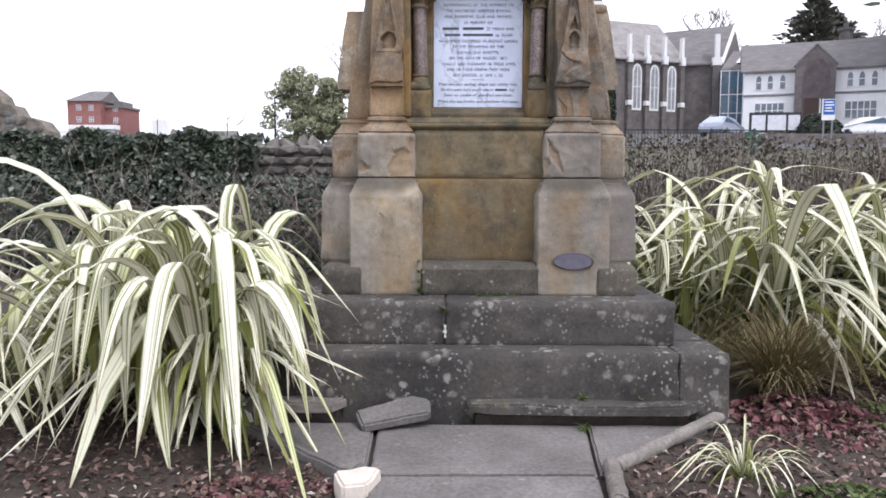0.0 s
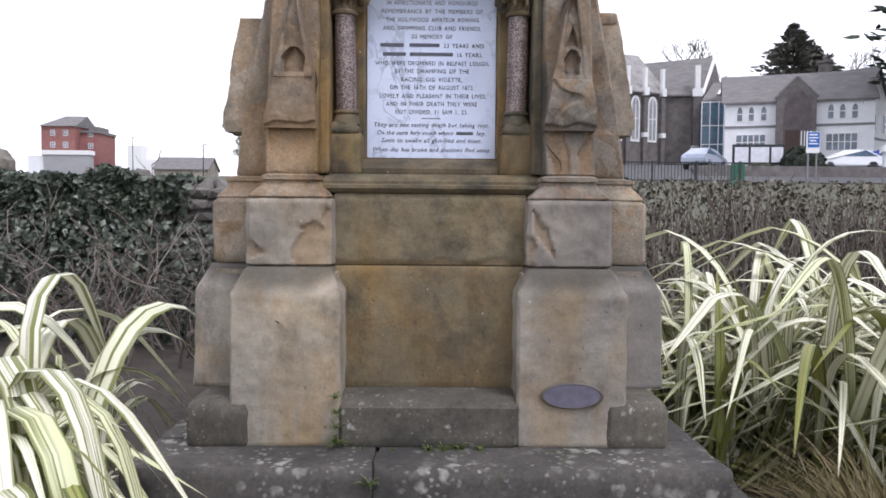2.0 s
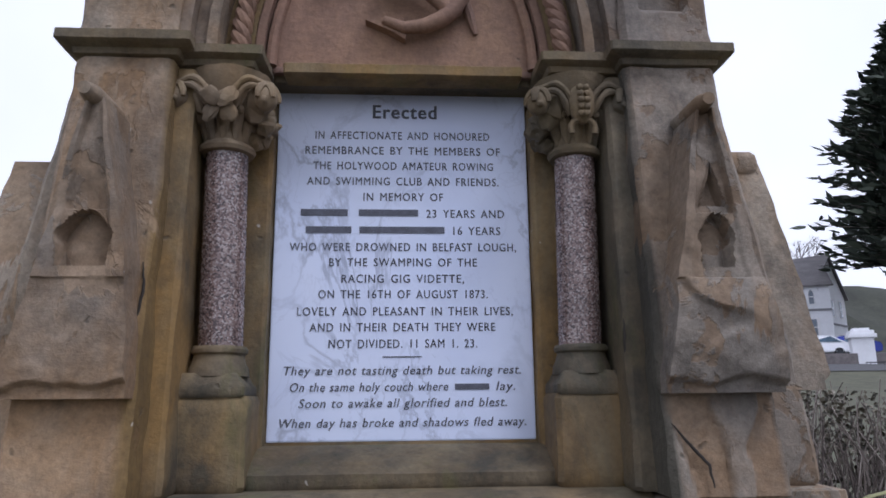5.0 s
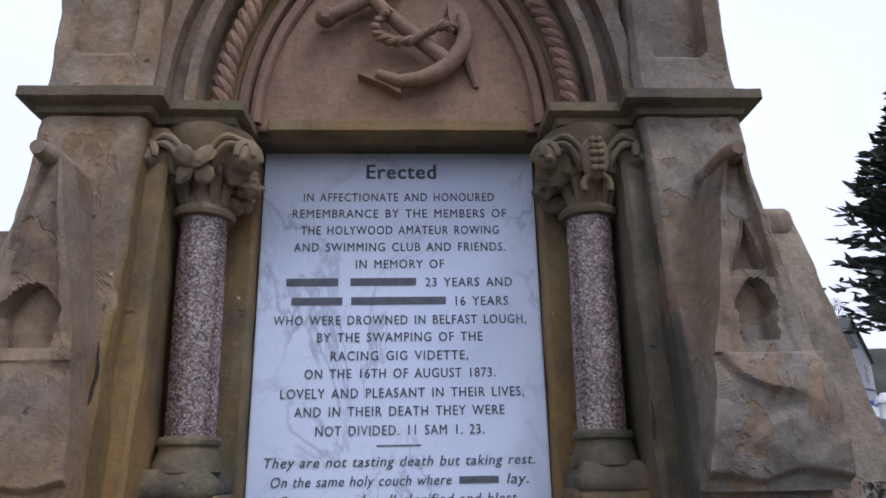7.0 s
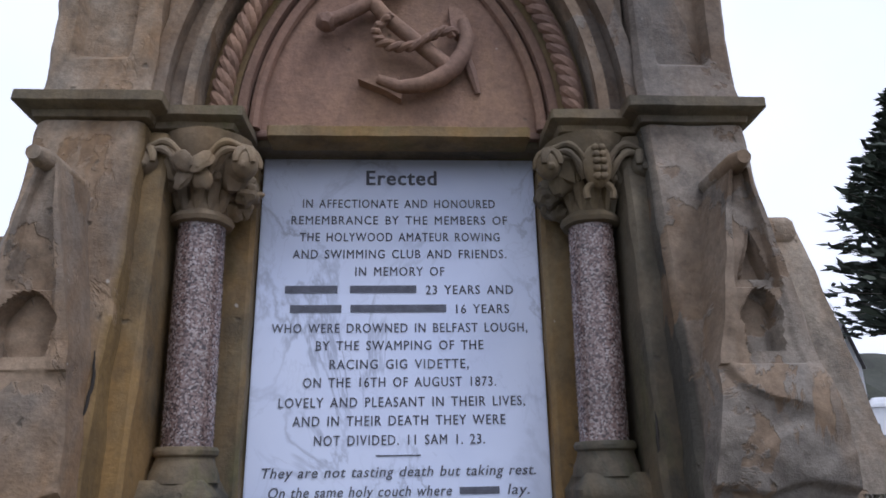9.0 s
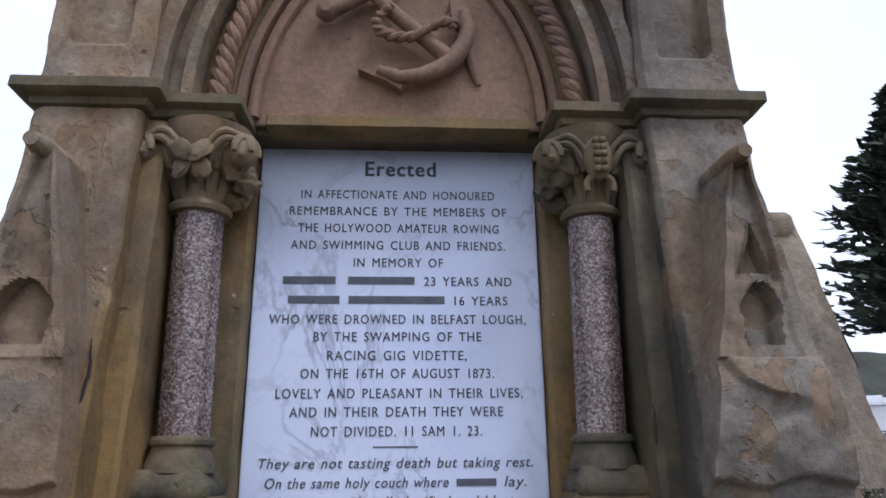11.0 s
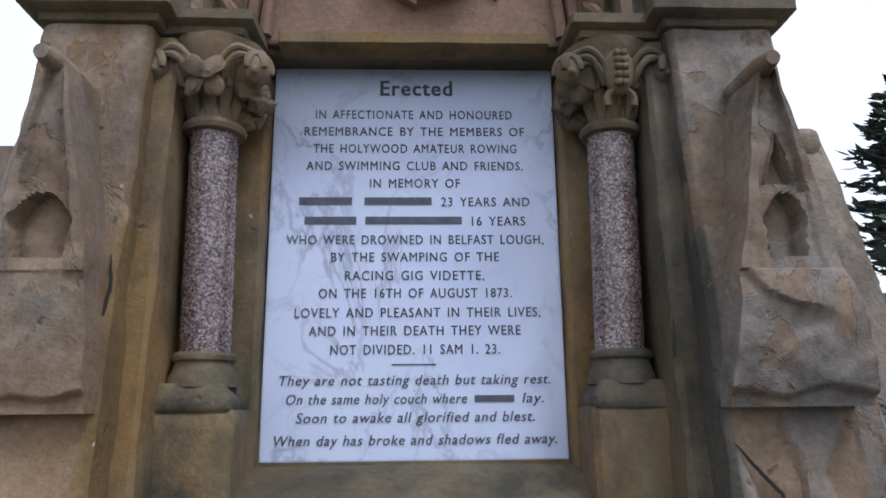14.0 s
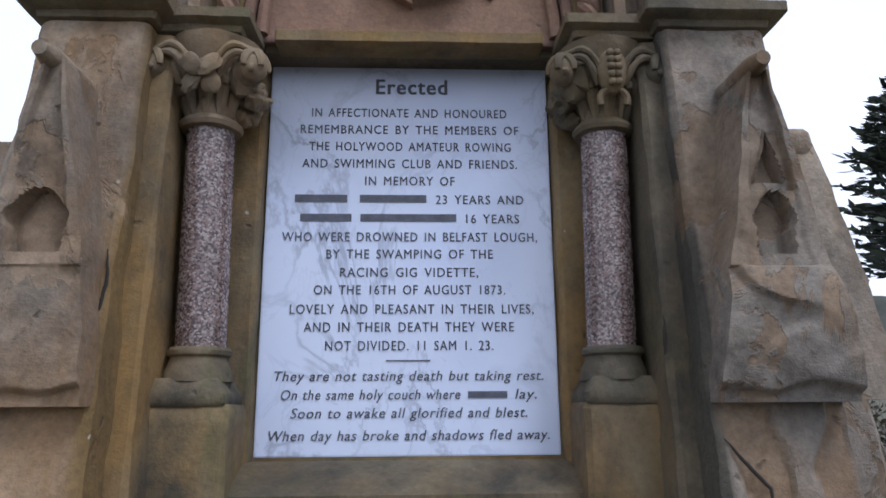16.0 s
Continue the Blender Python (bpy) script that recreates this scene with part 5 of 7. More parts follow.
# ---- the variegated flax plants ----
def leaf_mesh(length, width, lean, curl, late, seed, bend=0.5, turned=0.8):
    """One strap leaf that rises, arches over and hangs; folded a little along its middle."""
    r = random.Random(seed)
    n = 16
    rows, p, ang = [], Vector((0, 0, 0)), lean
    twist = r.uniform(-turned, turned)
    sway = r.uniform(-0.12, 0.12)
    verts, faces, uvs = [], [], []
    kink = r.randint(8, 13) if r.random() < 0.35 else -1
    for k in range(n + 1):
        t = k / n
        w = width * (0.55 + 1.1 * t if t < 0.4 else 1.0) * (1.0 if t < 0.55 else max(0.02, (1 - ((t - 0.55) / 0.45) ** 2.0)))
        tw = twist * t + 0.15 * math.sin(k + seed)
        fwd = Vector((math.sin(ang), sway * t, math.cos(ang))).normalized()
        across = Vector((0, 1, 0))
        nor = across.cross(fwd)
        across = across * math.cos(tw) + nor * math.sin(tw)
        nor = across.cross(fwd)
        for u in (-1, -0.5, 0, 0.5, 1):
            q = p + across * (u * w) + nor * (abs(u) * w * (0.42 - 0.3 * t))
            verts.append(q)
            uvs.append(((u + 1) / 2, t))
        p = p + fwd * (length / n)
        q = min(max((t + 1 / n - late) / bend, 0.0), 1.0)
        ang = min(lean + curl * q * q * (3 - 2 * q) + (0.35 if 0 <= kink < k else 0), 3.05)
    for k in range(n):
        for u in range(4):
            faces.append((k * 5 + u, k * 5 + u + 1, k * 5 + u + 6, k * 5 + u + 5))
    me = mesh_of("leaf", verts, faces)
    layer = me.uv_layers.new(name="UVMap")
    for lp in me.loops:
        layer.data[lp.index].uv = uvs[lp.vertex_index]
    return me


lr = random.Random(11)
GREEN = []
for i in range(5):
    me = leaf_mesh(lr.uniform(1.0, 1.5), lr.uniform(0.022, 0.032), lr.uniform(0.05, 0.3), lr.uniform(0.1, 0.6), 0.4, 240 + i)
    me.materials.append(M_LEAF_GREEN)
    GREEN.append(me)

# leaves that stand up, fold over and hang, and finer ones that sweep over in a wide bow
HANG, SWEEP = [], []
for i in range(26):
    lean = lr.uniform(0.08, 0.75)
    HANG.append(leaf_mesh(lr.uniform(1.7, 2.35), lr.uniform(0.036, 0.052), lean, lr.uniform(2.3, 2.95) - lean, lr.uniform(0.16, 0.40), 300 + i, lr.uniform(0.28, 0.52)))
    HANG[-1].materials.append(M_LEAF)
for i in range(26):
    lean = lr.uniform(0.1, 0.95)
    SWEEP.append(leaf_mesh(lr.uniform(1.4, 1.95), lr.uniform(0.017, 0.027), lean, lr.uniform(1.75, 2.55) - lean, lr.uniform(0.08, 0.3), 340 + i, lr.uniform(0.4, 0.6), 0.35))
    SWEEP[-1].materials.append(M_LEAF)

# olive copies for inner leaves, also colouring in the shade between leaves
OLIVE_SHADE = {}
for me in HANG + SWEEP:
    OLIVE_SHADE[me.name] = me.copy()
    OLIVE_SHADE[me.name].materials.clear()
    OLIVE_SHADE[me.name].materials.append(M_LEAF_GREEN)


def blocked(m, me, top, size):
    """Whether a leaf so placed would run through the monument or its steps, or far into the ground."""
    for v in me.vertices:
        p = m @ v.co
        if p.z < -0.09 or p.z > top or (-0.52 < p.x < 1.05 and abs(p.y) < 6 and size > 0.5) or (-0.72 < p.x < 1.05 and p.z > 0.75) or (-0.8 < p.x < 1.05 and (p.z > 1.02 or p.y > -0.9)) or (1.0 < p.x < 2.0 and -1.0 < p.y < 0.6 and p.z < 0.5) or (abs(p.x) < 1.12 and -0.76 < p.y < 1.8 and p.z < 0.63) or (abs(p.x) < 1.36 and -0.96 < p.y < 2.0 and p.z < 0.38) or (abs(p.x) < 1.0 and -0.52 < p.y < 1.6 and p.z < 2.6):
            return True
    return False


def flax(place, count, size, label, seed, spread=0.13, toward=None, green=0.14, most=300, aim=0.45, top=1.38, kinds=SWEEP, low=0.42):
    x, y, z = place
    e = thing("flax_plant", label, "plant", pose(x, y, z), "variegated flax plants")
    r = random.Random(seed)
    made = 0
    for i in range(count):
        if made >= most:
            break
        a = r.random() * 6.283
        if toward is not None and r.random() < aim:
            a = toward + r.gauss(0, 0.6)
        pick = r.random()
        me = r.choice(GREEN) if pick < green * 0.06 else r.choice(kinds)
        # a share of olive leaves stands in for the shaded gaps
        inner = 0.01 < pick < 0.26
        if inner:
            me = OLIVE_SHADE[me.name]
        s = size * (low + (1.08 - low) * r.random() ** 0.8) * (0.72 if inner else 1.0)
        d = spread * math.sqrt(r.random())
        b = a + r.gauss(0, 0.9)
        root = pose(d * math.cos(b), d * math.sin(b), r.uniform(-0.02, 0.03), 0, r.gauss(2, 7), math.degrees(a))
        wide = s * r.uniform(0.85, 1.2)
        for short in (1.0, 0.8, 0.64, 0.5):
            m = root @ Matrix.Diagonal((s * short, wide, s * short, 1))
            clash = blocked(pose(x, y, z) @ m, me, top, size)
            if not clash:
                break
        if clash:
            continue
        lf = new("leaf", me)
        lf.parent = e
        lf.matrix_local = m
        made += 1
    return e


flax((-1.58, -0.72, -0.03), 4000, 1.06, "large cream-striped flax with long drooping strap leaves", 21, 0.28, -0.5, 0.0, 135, 0.25, 1.44, HANG, 0.55)
flax((-1.72, -0.60, -0.03), 1500, 0.8, "inner growth of cream-striped flax with olive leaf bases", 35, 0.3, None, 0.0, 60, 0.0, 1.2, HANG, 0.3)
flax((-2.25, -0.15, -0.03), 3000, 1.0, "cream-striped flax crowding behind the large one", 31, 0.34, -0.35, 0.0, 80, 0.4, 1.40, HANG)
flax((-1.50, -0.30, 0.0), 5000, 0.98, "smaller cream-striped flax arching over the steps", 33, 0.22, -0.15, 0.0, 130, 0.7, 1.22, SWEEP)
flax((-1.44, -0.80, -0.02), 6000, 0.92, "cream-striped flax drooping over the kerb stones", 36, 0.14, -0.35, 0.0, 110, 0.85, 1.15, SWEEP + HANG, 0.5)
flax((1.75, 0.95, -0.03), 1600, 1.3, "low cream-striped flax close beside the steps", 34, 0.3, None, 0.0, 270, 0.0, 1.52, SWEEP, 0.5)
flax((2.25, 0.85, -0.03), 1600, 1.5, "cream-striped flax with arching strap leaves beside the steps", 22, 0.36, None, 0.02, 290, 0.0, 1.62, SWEEP, 0.5)
shoots = flax((1.55, 0.6, -0.03), 0, 1.0, "young upright yellow-green flax shoots among arching leaves", 30)
for i, (dx, dy, tilt, turn, k) in enumerate(((0.0, 0.0, -4, 20, 1.12), (0.06, 0.03, 3, 80, 0.98))):
    lf = new("leaf", GREEN[i % 2 * 2])
    lf.parent = shoots
    lf.matrix_local = pose(dx, dy, 0, 0, tilt, turn) @ Matrix.Diagonal((k, k, k, 1))
flax((3.0, 0.75, -0.02), 1000, 1.5, "large cream-striped flax spreading over the bed", 23, 0.4, top=1.64, most=270, low=0.5)
flax((3.5, 0.4, -0.02), 260, 1.15, "large cream-striped flax at the bed's edge", 24, 0.4)
flax((2.2, 1.55, 0.05), 200, 1.1, "cream-striped flax growing behind the others", 25, 0.3)
flax((1.13, -1.66, -0.04), 60, 0.26, "small young flax tuft with pale striped leaves", 26, 0.03)
flax((-2.95, -0.75, -0.02), 160, 0.95, "cream-striped flax beyond the large one", 27, 0.2)

# ---- the boundary: rubble wall with ivy, bare shrubs, hedge ----
M_RUBBLE = per_island("rubble_stone", [(0, (0.07, 0.065, 0.06)), (0.5, (0.14, 0.13, 0.115)), (1, (0.24, 0.225, 0.2))], 0.9, 0.4)
M_RUBBLE_PIECE = lichen_stone("wall_rubble", (0.17, 0.155, 0.14), (0.08, 0.074, 0.066), (0.3, 0.29, 0.27), 0.14, 9)
wall = part("garden_wall", box(-9.5, 1.9, 5.0, 5.4, 0.0, 1.70), M_RUBBLE)
tagged(wall, "old rubble stone garden wall overgrown with ivy", "wall", kind="structure")
STONES = []
for i in range(6):
    v, f = blob((0, 0, 0), 1.0, 300 + i, (0.16 + 0.03 * (i % 3), 0.10, 0.075 + 0.01 * (i % 2)), 1, 0.5)
    STONES.append(mesh_of("stone", v, f, False))
    STONES[-1].materials.append(M_RUBBLE_PIECE)
wr = random.Random(31)
for row in range(8):
    x = -5.2 + (row % 2) * 0.12
    while x < -0.6:
        st = new("stone", wr.choice(STONES))
        st.parent = wall
        st.matrix_world = pose(x, 4.98 + wr.gauss(0, 0.012), 0.75 + row * 0.14, wr.gauss(0, 5), wr.gauss(0, 6), wr.choice((0, 180)))
        x += wr.uniform(0.24, 0.36)
for i in range(24):     # rough upright cope stones
    st = new("stone", wr.choice(STONES))
    st.parent = wall
    st.matrix_world = pose(-4.6 + i * 0.2 + wr.gauss(0, 0.03), 5.18, 1.74 + wr.uniform(0, 0.10), 0, wr.gauss(0, 25) + 60, wr.gauss(0, 10)) @ Matrix.Diagonal((1.0, 2.0, 1.1, 1))


def leaf_cloud(count, spot, size, seed, cup=0.25):
    """Small cupped leaves, each four triangles, at places and facings given by spot()."""
    r = random.Random(seed)
    verts, faces = [], []
    for i in range(count):
        (x, y, z), out = spot(r)
        s = size * r.uniform(0.55, 1.45)
        q = Vector(out).normalized().to_track_quat("Z", "Y").to_matrix() @ Euler((r.gauss(0, 0.5), r.gauss(0, 0.5), r.random() * 6.28)).to_matrix()
        o = len(verts)
        for p in ((-s, 0, 0), (0, -s * 0.7, cup * s), (s, 0, -0.2 * s), (0, s * 0.7, cup * s), (0, 0, 0)):
            w = q @ Vector(p)
            verts.append((x + w.x, y + w.y, z + w.z))
        faces += [(o, o + 1, o + 4), (o + 1, o + 2, o + 4), (o + 2, o + 3, o + 4), (o + 3, o, o + 4)]
    return verts, faces


def ivy_spot(r):
    x = -9.0 + (6.4 - 0.7 * r.random()) * r.random() ** 0.85
    top = 1.93 + 0.11 * noise.noise(Vector((x * 2.1, 0, 5))) + 0.05 * noise.noise(Vector((x * 7, 0, 5)))
    z = top - abs(r.gauss(0, 0.38 if x < -3 else 0.24))
    bulge = 0.16 + 0.12 * noise.noise(Vector((x * 2.5, z * 2.5, 1)))
    if r.random() < 0.25:
        return (x, 5.2 + r.gauss(0, 0.14), top - 0.02 - r.random() * 0.06), (r.gauss(0, 0.4), -0.3, 1)
    return (x, 5.0 - bulge - r.random() * 0.08, max(z, 0.3)), (r.gauss(0, 0.5), -1, 0.5)


tagged(part("ivy", joined("ivy", [leaf_cloud(10500, ivy_spot, 0.048, 41)], False), M_IVY), "dark glossy ivy hanging over the rubble wall", "ivy", kind="stuff")


def bush_twigs(base, h, count, seed, spread=0.5, r0=0.016):
    """A leafless shrub: stems from the foot that fork twice."""
    r = random.Random(seed)
    out = []

    def grow(p, d, ln, rad, depth):
        pts, q, dd = [tuple(p)], Vector(p), Vector(d).normalized()
        for k in range(5):
            dd = (dd + Vector((r.gauss(0, 0.2), r.gauss(0, 0.16), r.gauss(0.0, 0.16)))).normalized()
            q = q + dd * ln / 5
            pts.append(tuple(q))
            if depth and r.random() < 0.55:
                grow(q, dd + Vector((r.gauss(0, 0.7), r.gauss(0, 0.7), r.gauss(0.1, 0.4))), ln * r.uniform(0.4, 0.7), rad * 0.6, depth - 1)
        out.append(tube(pts, [rad * (1 - 0.14 * k) for k in range(6)], 4))
    for i in range(count):
        b = Vector(base) + Vector((r.gauss(0, spread * 0.4), r.gauss(0, 0.12), 0))
        grow(b, (r.gauss(0, spread), r.gauss(-0.1, 0.25), 1.0), h * r.uniform(0.7, 1.1), r0 * r.uniform(0.7, 1.3), 2)
    return joined("twigs", out)


for i, (x, y, h, n) in enumerate(((-5.6, 4.1, 1.15, 9), (-4.4, 4.0, 1.2, 9), (-3.5, 3.95, 1.15, 9), (-2.6, 3.9, 1.2, 10), (-1.7, 3.9, 1.25, 7), (-2.2, 3.5, 1.05, 6), (-3.1, 3.4, 1.0, 6))):
    tagged(part("bare_shrub", bush_twigs((x, y, 0.05), h, n, 50 + i), M_TWIG), "leafless grey-brown shrub in front of the wall", "shrub", "bare shrubs by the wall")


def under_spot(r):
    x = r.uniform(-7.5, -0.9)
    z = 0.15 + 1.25 * r.random() ** 1.2
    return (x, 4.75 - r.random() * 0.6 + 0.2 * noise.noise(Vector((x * 2, z * 2, 2))), z), (r.gauss(0, 0.6), -1, 0.6)


tagged(part("shrub_leaves", joined("shrub_leaves", [leaf_cloud(6500, under_spot, 0.036, 43)], False), M_IVY), "dull dark green leaves of shrubs below the wall", "shrub leaves", kind="stuff")


def hedge_spot(r):
    while True:
        x = r.uniform(1.2, 9.5)
        top = 1.93 + 0.06 * noise.noise(Vector((x * 2.2, 0, 0))) + 0.05 * noise.noise(Vector((x * 9, 0, 0)))
        z = min(0.15 + 1.78 * r.random() ** 0.75, top + r.gauss(0, 0.015))
        if noise.noise(Vector((x * 3.1, z * 3.6, 4.0))) + 0.5 * noise.noise(Vector((x * 9, z * 9, 2.0))) > -0.22 + 0.5 * (r.random() - 0.5):
            break
    y = 4.74 - 0.22 * noise.noise(Vector((x * 2.4, z * 3, 0))) + r.random() ** 2 * 0.7
    return (x, y, z), (r.gauss(0, 0.8), -1, r.gauss(0.3, 0.6))


tagged(part("hedge_foliage", joined("hedge_foliage", [leaf_cloud(13000, hedge_spot, 0.026, 44)], False), M_HEDGE), "thin clipped hedge with dull olive leaves", "hedge", kind="stuff")
htw = []
hr = random.Random(45)
for i in range(1900):
    x, y = hr.uniform(1.2, 9.5), hr.uniform(4.48, 5.3)
    z0 = hr.uniform(0.0, 1.2)
    htw.append(tube([(x, y, z0), (x + hr.gauss(0, 0.08), y + hr.gauss(0, 0.04), z0 + 0.35), (x + hr.gauss(0, 0.14), y + hr.gauss(0, 0.06), min(z0 + hr.uniform(0.6, 0.9), 2.02))], [0.009, 0.007, 0.004], 4))
tagged(part("hedge_twigs", joined("hedge_twigs", htw), M_TWIG), "bare brown stems inside the clipped hedge", "hedge", kind="stuff")

# ---- the street beyond ----
M_ASPHALT = plain("asphalt", (0.075, 0.075, 0.078), 0.9, 0.25, 3)
M_RENDER = plain("white_render", (0.78, 0.79, 0.81), 0.85, 0.06, 2.0)
M_SLATE = plain("slate_roof", (0.155, 0.145, 0.145), 0.7, 0.3, 1.2, stretch=(1, 1, 3))
M_DARKSTONE = plain("blackstone_wall", (0.145, 0.13, 0.127), 0.9, 0.35, 1.8)
M_WHITE = plain("white_paint", (0.78, 0.78, 0.78), 0.6, 0.05, 3, bump=0)
M_GLASS = plain("window_glass", (0.16, 0.19, 0.23), 0.08, 0.4, 0.8, bump=0)
M_GLASS_BLUE = plain("stair_glass", (0.06, 0.11, 0.16), 0.06, 0.6, 0.5, bump=0)
M_BAND = plain("grey_band", (0.2, 0.2, 0.21), 0.8, 0.1, 2)
M_DOOR = plain("brown_door", (0.05, 0.025, 0.02), 0.6, 0.2, 2)
M_BRICK = plain("red_brick", (0.26, 0.115, 0.105), 0.9, 0.15, 1.0)
M_OLDSTONE = plain("old_stone_house", (0.265, 0.235, 0.195), 0.9, 0.4, 0.6)
M_RUIN = lichen_stone("weathered_rubble", (0.25, 0.22, 0.18), (0.12, 0.105, 0.085), (0.36, 0.34, 0.3), 0.16, 2.2)
M_GREYHALL = plain("grey_cladding", (0.33, 0.33, 0.34), 0.8, 0.08, 0.4)
M_METAL = plain("dark_metal", (0.045, 0.05, 0.055), 0.5, 0.2, 5, 0.6)
M_BLUE = plain("blue_sign", (0.012, 0.11, 0.42), 0.4, 0.05, 3, bump=0)
M_PAPER = plain("poster_paper", (0.68, 0.68, 0.74), 0.7, 0.15, 4, bump=0)
M_GREENBIN = plain("green_plastic", (0.015, 0.10, 0.055), 0.5, 0.1, 4)
M_RUBBER = plain("black_rubber", (0.02, 0.02, 0.02), 0.8, 0.2, 9)

rv = []
for y in np.linspace(33, 53, 24):
    for x in np.linspace(-30, 120, 60):
        rv.append((float(x), float(y), ground_z(float(x), float(y)) + 0.04))
tagged(part("road", mesh_of("road", rv, [(j * 60 + i, j * 60 + i + 1, (j + 1) * 60 + i + 1, (j + 1) * 60 + i) for j in range(23) for i in range(59)]), M_ASPHALT), "grey asphalt street and forecourt", "road", kind="structure")


def prism(outline, d0, d1):
    """An upright panel with outline (u, z) and thickness from d0 to d1 along local y."""
    n = len(outline)
    v = [(u, d0, z) for u, z in outline] + [(u, d1, z) for u, z in outline]
    return v, [tuple(range(n)), tuple(range(2 * n - 1, n - 1, -1))] + [(i, n + i, n + (i + 1) % n, (i + 1) % n) for i in range(n)]


def lancet(u, z0, z1, w, n=5):
    s = z1 - w * 0.9
    left = [(u - w / 2 + (w / 2) * (1 - math.cos(math.pi / 2 * i / n)), s + (z1 - s) * math.sin(math.pi / 2 * i / n)) for i in range(n + 1)]
    return [(u - w / 2, z0), (u + w / 2, z0)] + [(2 * u - a, b) for a, b in left] + list(reversed(left))[1:]


def window(parent, place, u, z0, z1, w, arched=True, bars=1, frame_mat=None, glass=None):
    """A framed window set in a wall: surround, pane and glazing bars."""
    o = lancet(u, z0, z1, w) if arched else [(u - w / 2, z0), (u + w / 2, z0), (u + w / 2, z1), (u - w / 2, z1)]
    win = part("window", joined("window", [prism(o, -0.06, 0.1)], False), frame_mat or M_WHITE, parent)
    win.matrix_world = place
    k = 0.84 if not arched else 0.72
    mid = (z0 + z1) / 2
    inner = [(u + (a - u) * k, mid + (b - mid) * (0.9 if arched else 0.88)) for a, b in o]
    part("pane", joined("pane", [prism(inner, -0.075, -0.02)], False), glass or M_GLASS, win)
    for i in range(bars):
        x = u + w * k * ((i + 1) / (bars + 1) - 0.5)
        part("glazing_bar", joined("glazing_bar", [prism([(x - 0.035, z0 + 0.08), (x + 0.035, z0 + 0.08), (x + 0.035, z1 - (0.25 if arched else 0.1)), (x - 0.035, z1 - (0.25 if arched else 0.1))], -0.1, -0.05)], False), frame_mat or M_WHITE, win)
    part("glazing_bar", joined("glazing_bar", [prism([(u - w * k / 2, mid - 0.03), (u + w * k / 2, mid - 0.03), (u + w * k / 2, mid + 0.03), (u - w * k / 2, mid + 0.03)], -0.1, -0.05)], False), frame_mat or M_WHITE, win)


def gabled(parent, place, u0, u1, depth, z0, eave, ridge, wall_mat, roof_mat, ends=True, over=0.25):
    """Walls and a pitched roof whose ridge runs along u."""
    w = part("shell", joined("shell", [boxed(u0, u1, 0, depth, z0, eave), prism_side(u0, depth, eave, ridge, 0.25), prism_side(u1 - 0.25, depth, eave, ridge, 0.25)], False), wall_mat, parent)
    w.matrix_world = place
    t = 0.14
    for sgn in (0, 1):
        y0, y1 = (-over, depth / 2) if not sgn else (depth + over, depth / 2)
        drop = (ridge - eave) / (depth / 2) * over
        v = [(u0 - over, y0, eave - drop), (u1 + over, y0, eave - drop), (u1 + over, y1, ridge), (u0 - over, y1, ridge)]
        v += [(a, b, c + t) for a, b, c in v]
        rf = part("roof", mesh_of("roof", v, [(0, 3, 2, 1), (4, 5, 6, 7), (0, 1, 5, 4), (1, 2, 6, 5), (2, 3, 7, 6), (3, 0, 4, 7)], False), roof_mat, parent)
        rf.matrix_world = place
    return w


def prism_side(u, depth, eave, ridge, t):
    v = [(u, 0, eave), (u, depth, eave), (u, depth / 2, ridge), (u + t, 0, eave), (u + t, depth, eave), (u + t, depth / 2, ridge)]
    return v, [(0, 2, 1), (3, 4, 5), (0, 1, 4, 3), (1, 2, 5, 4), (2, 0, 3, 5)]


# white house with a gothic stone porch
house = thing("white_house", "white rendered two-storey house with a dark gothic stone porch", "house")
HP = pose(23.4, 54.8, 0, 0, 0, -20)
gabled(house, HP, 0, 10.6, 6.5, 4.2, 10.62, 13.1, M_RENDER, M_SLATE)
for u in (1.1, 1.95, 2.85, 7.6, 8.4, 9.25):
    window(house, HP, u, 9.05, 10.25, 0.5, True, 0)
window(house, HP, 1.95, 6.75, 8.05, 2.5, False, 4)
window(house, HP, 8.4, 6.6, 8.0, 2.5, False, 4)
for a, b in ((0.0, 3.72), (6.5, 10.6)):
    s = part("string_band", joined("string_band", [boxed(a, b, -0.06, 0.05, 8.55, 8.72)], False), M_BAND, house)
    s.matrix_world = HP
arch_o = [(3.72, 4.2), (6.5, 4.2), (6.5, 10.75), (5.11, 12.15), (3.72, 10.75)]
porch = part("porch", joined("porch", [prism(arch_o, -0.9, -0.3)], False), M_DARKSTONE, house, "dark stone gothic porch")
porch.matrix_world = HP
part("arch_recess", joined("arch_recess", [prism(lancet(5.2, 4.3, 11.2, 2.0), -0.93, -0.5)], False), plain("recess_brick", (0.11, 0.09, 0.095), 0.9, 0.3, 2), porch)
part("porch_door", joined("porch_door", [boxed(4.35, 5.35, -0.97, -0.8, 4.4, 8.2)], False), M_DOOR, porch)
for i in range(4):
    part("white_post", joined("white_post", [boxed(5.45 + i * 0.22, 5.53 + i * 0.22, -0.99, -0.9, 6.3, 8.1)], False), M_WHITE, porch)
for a, b in (((3.6, 10.7), (5.11, 12.3)), ((6.62, 10.7), (5.11, 12.3))):
    part("porch_coping", joined("porch_coping", [tube([(a[0], -0.65, a[1]), (b[0], -0.65, b[1])], 0.14, 6)], False), M_SLATE, porch)
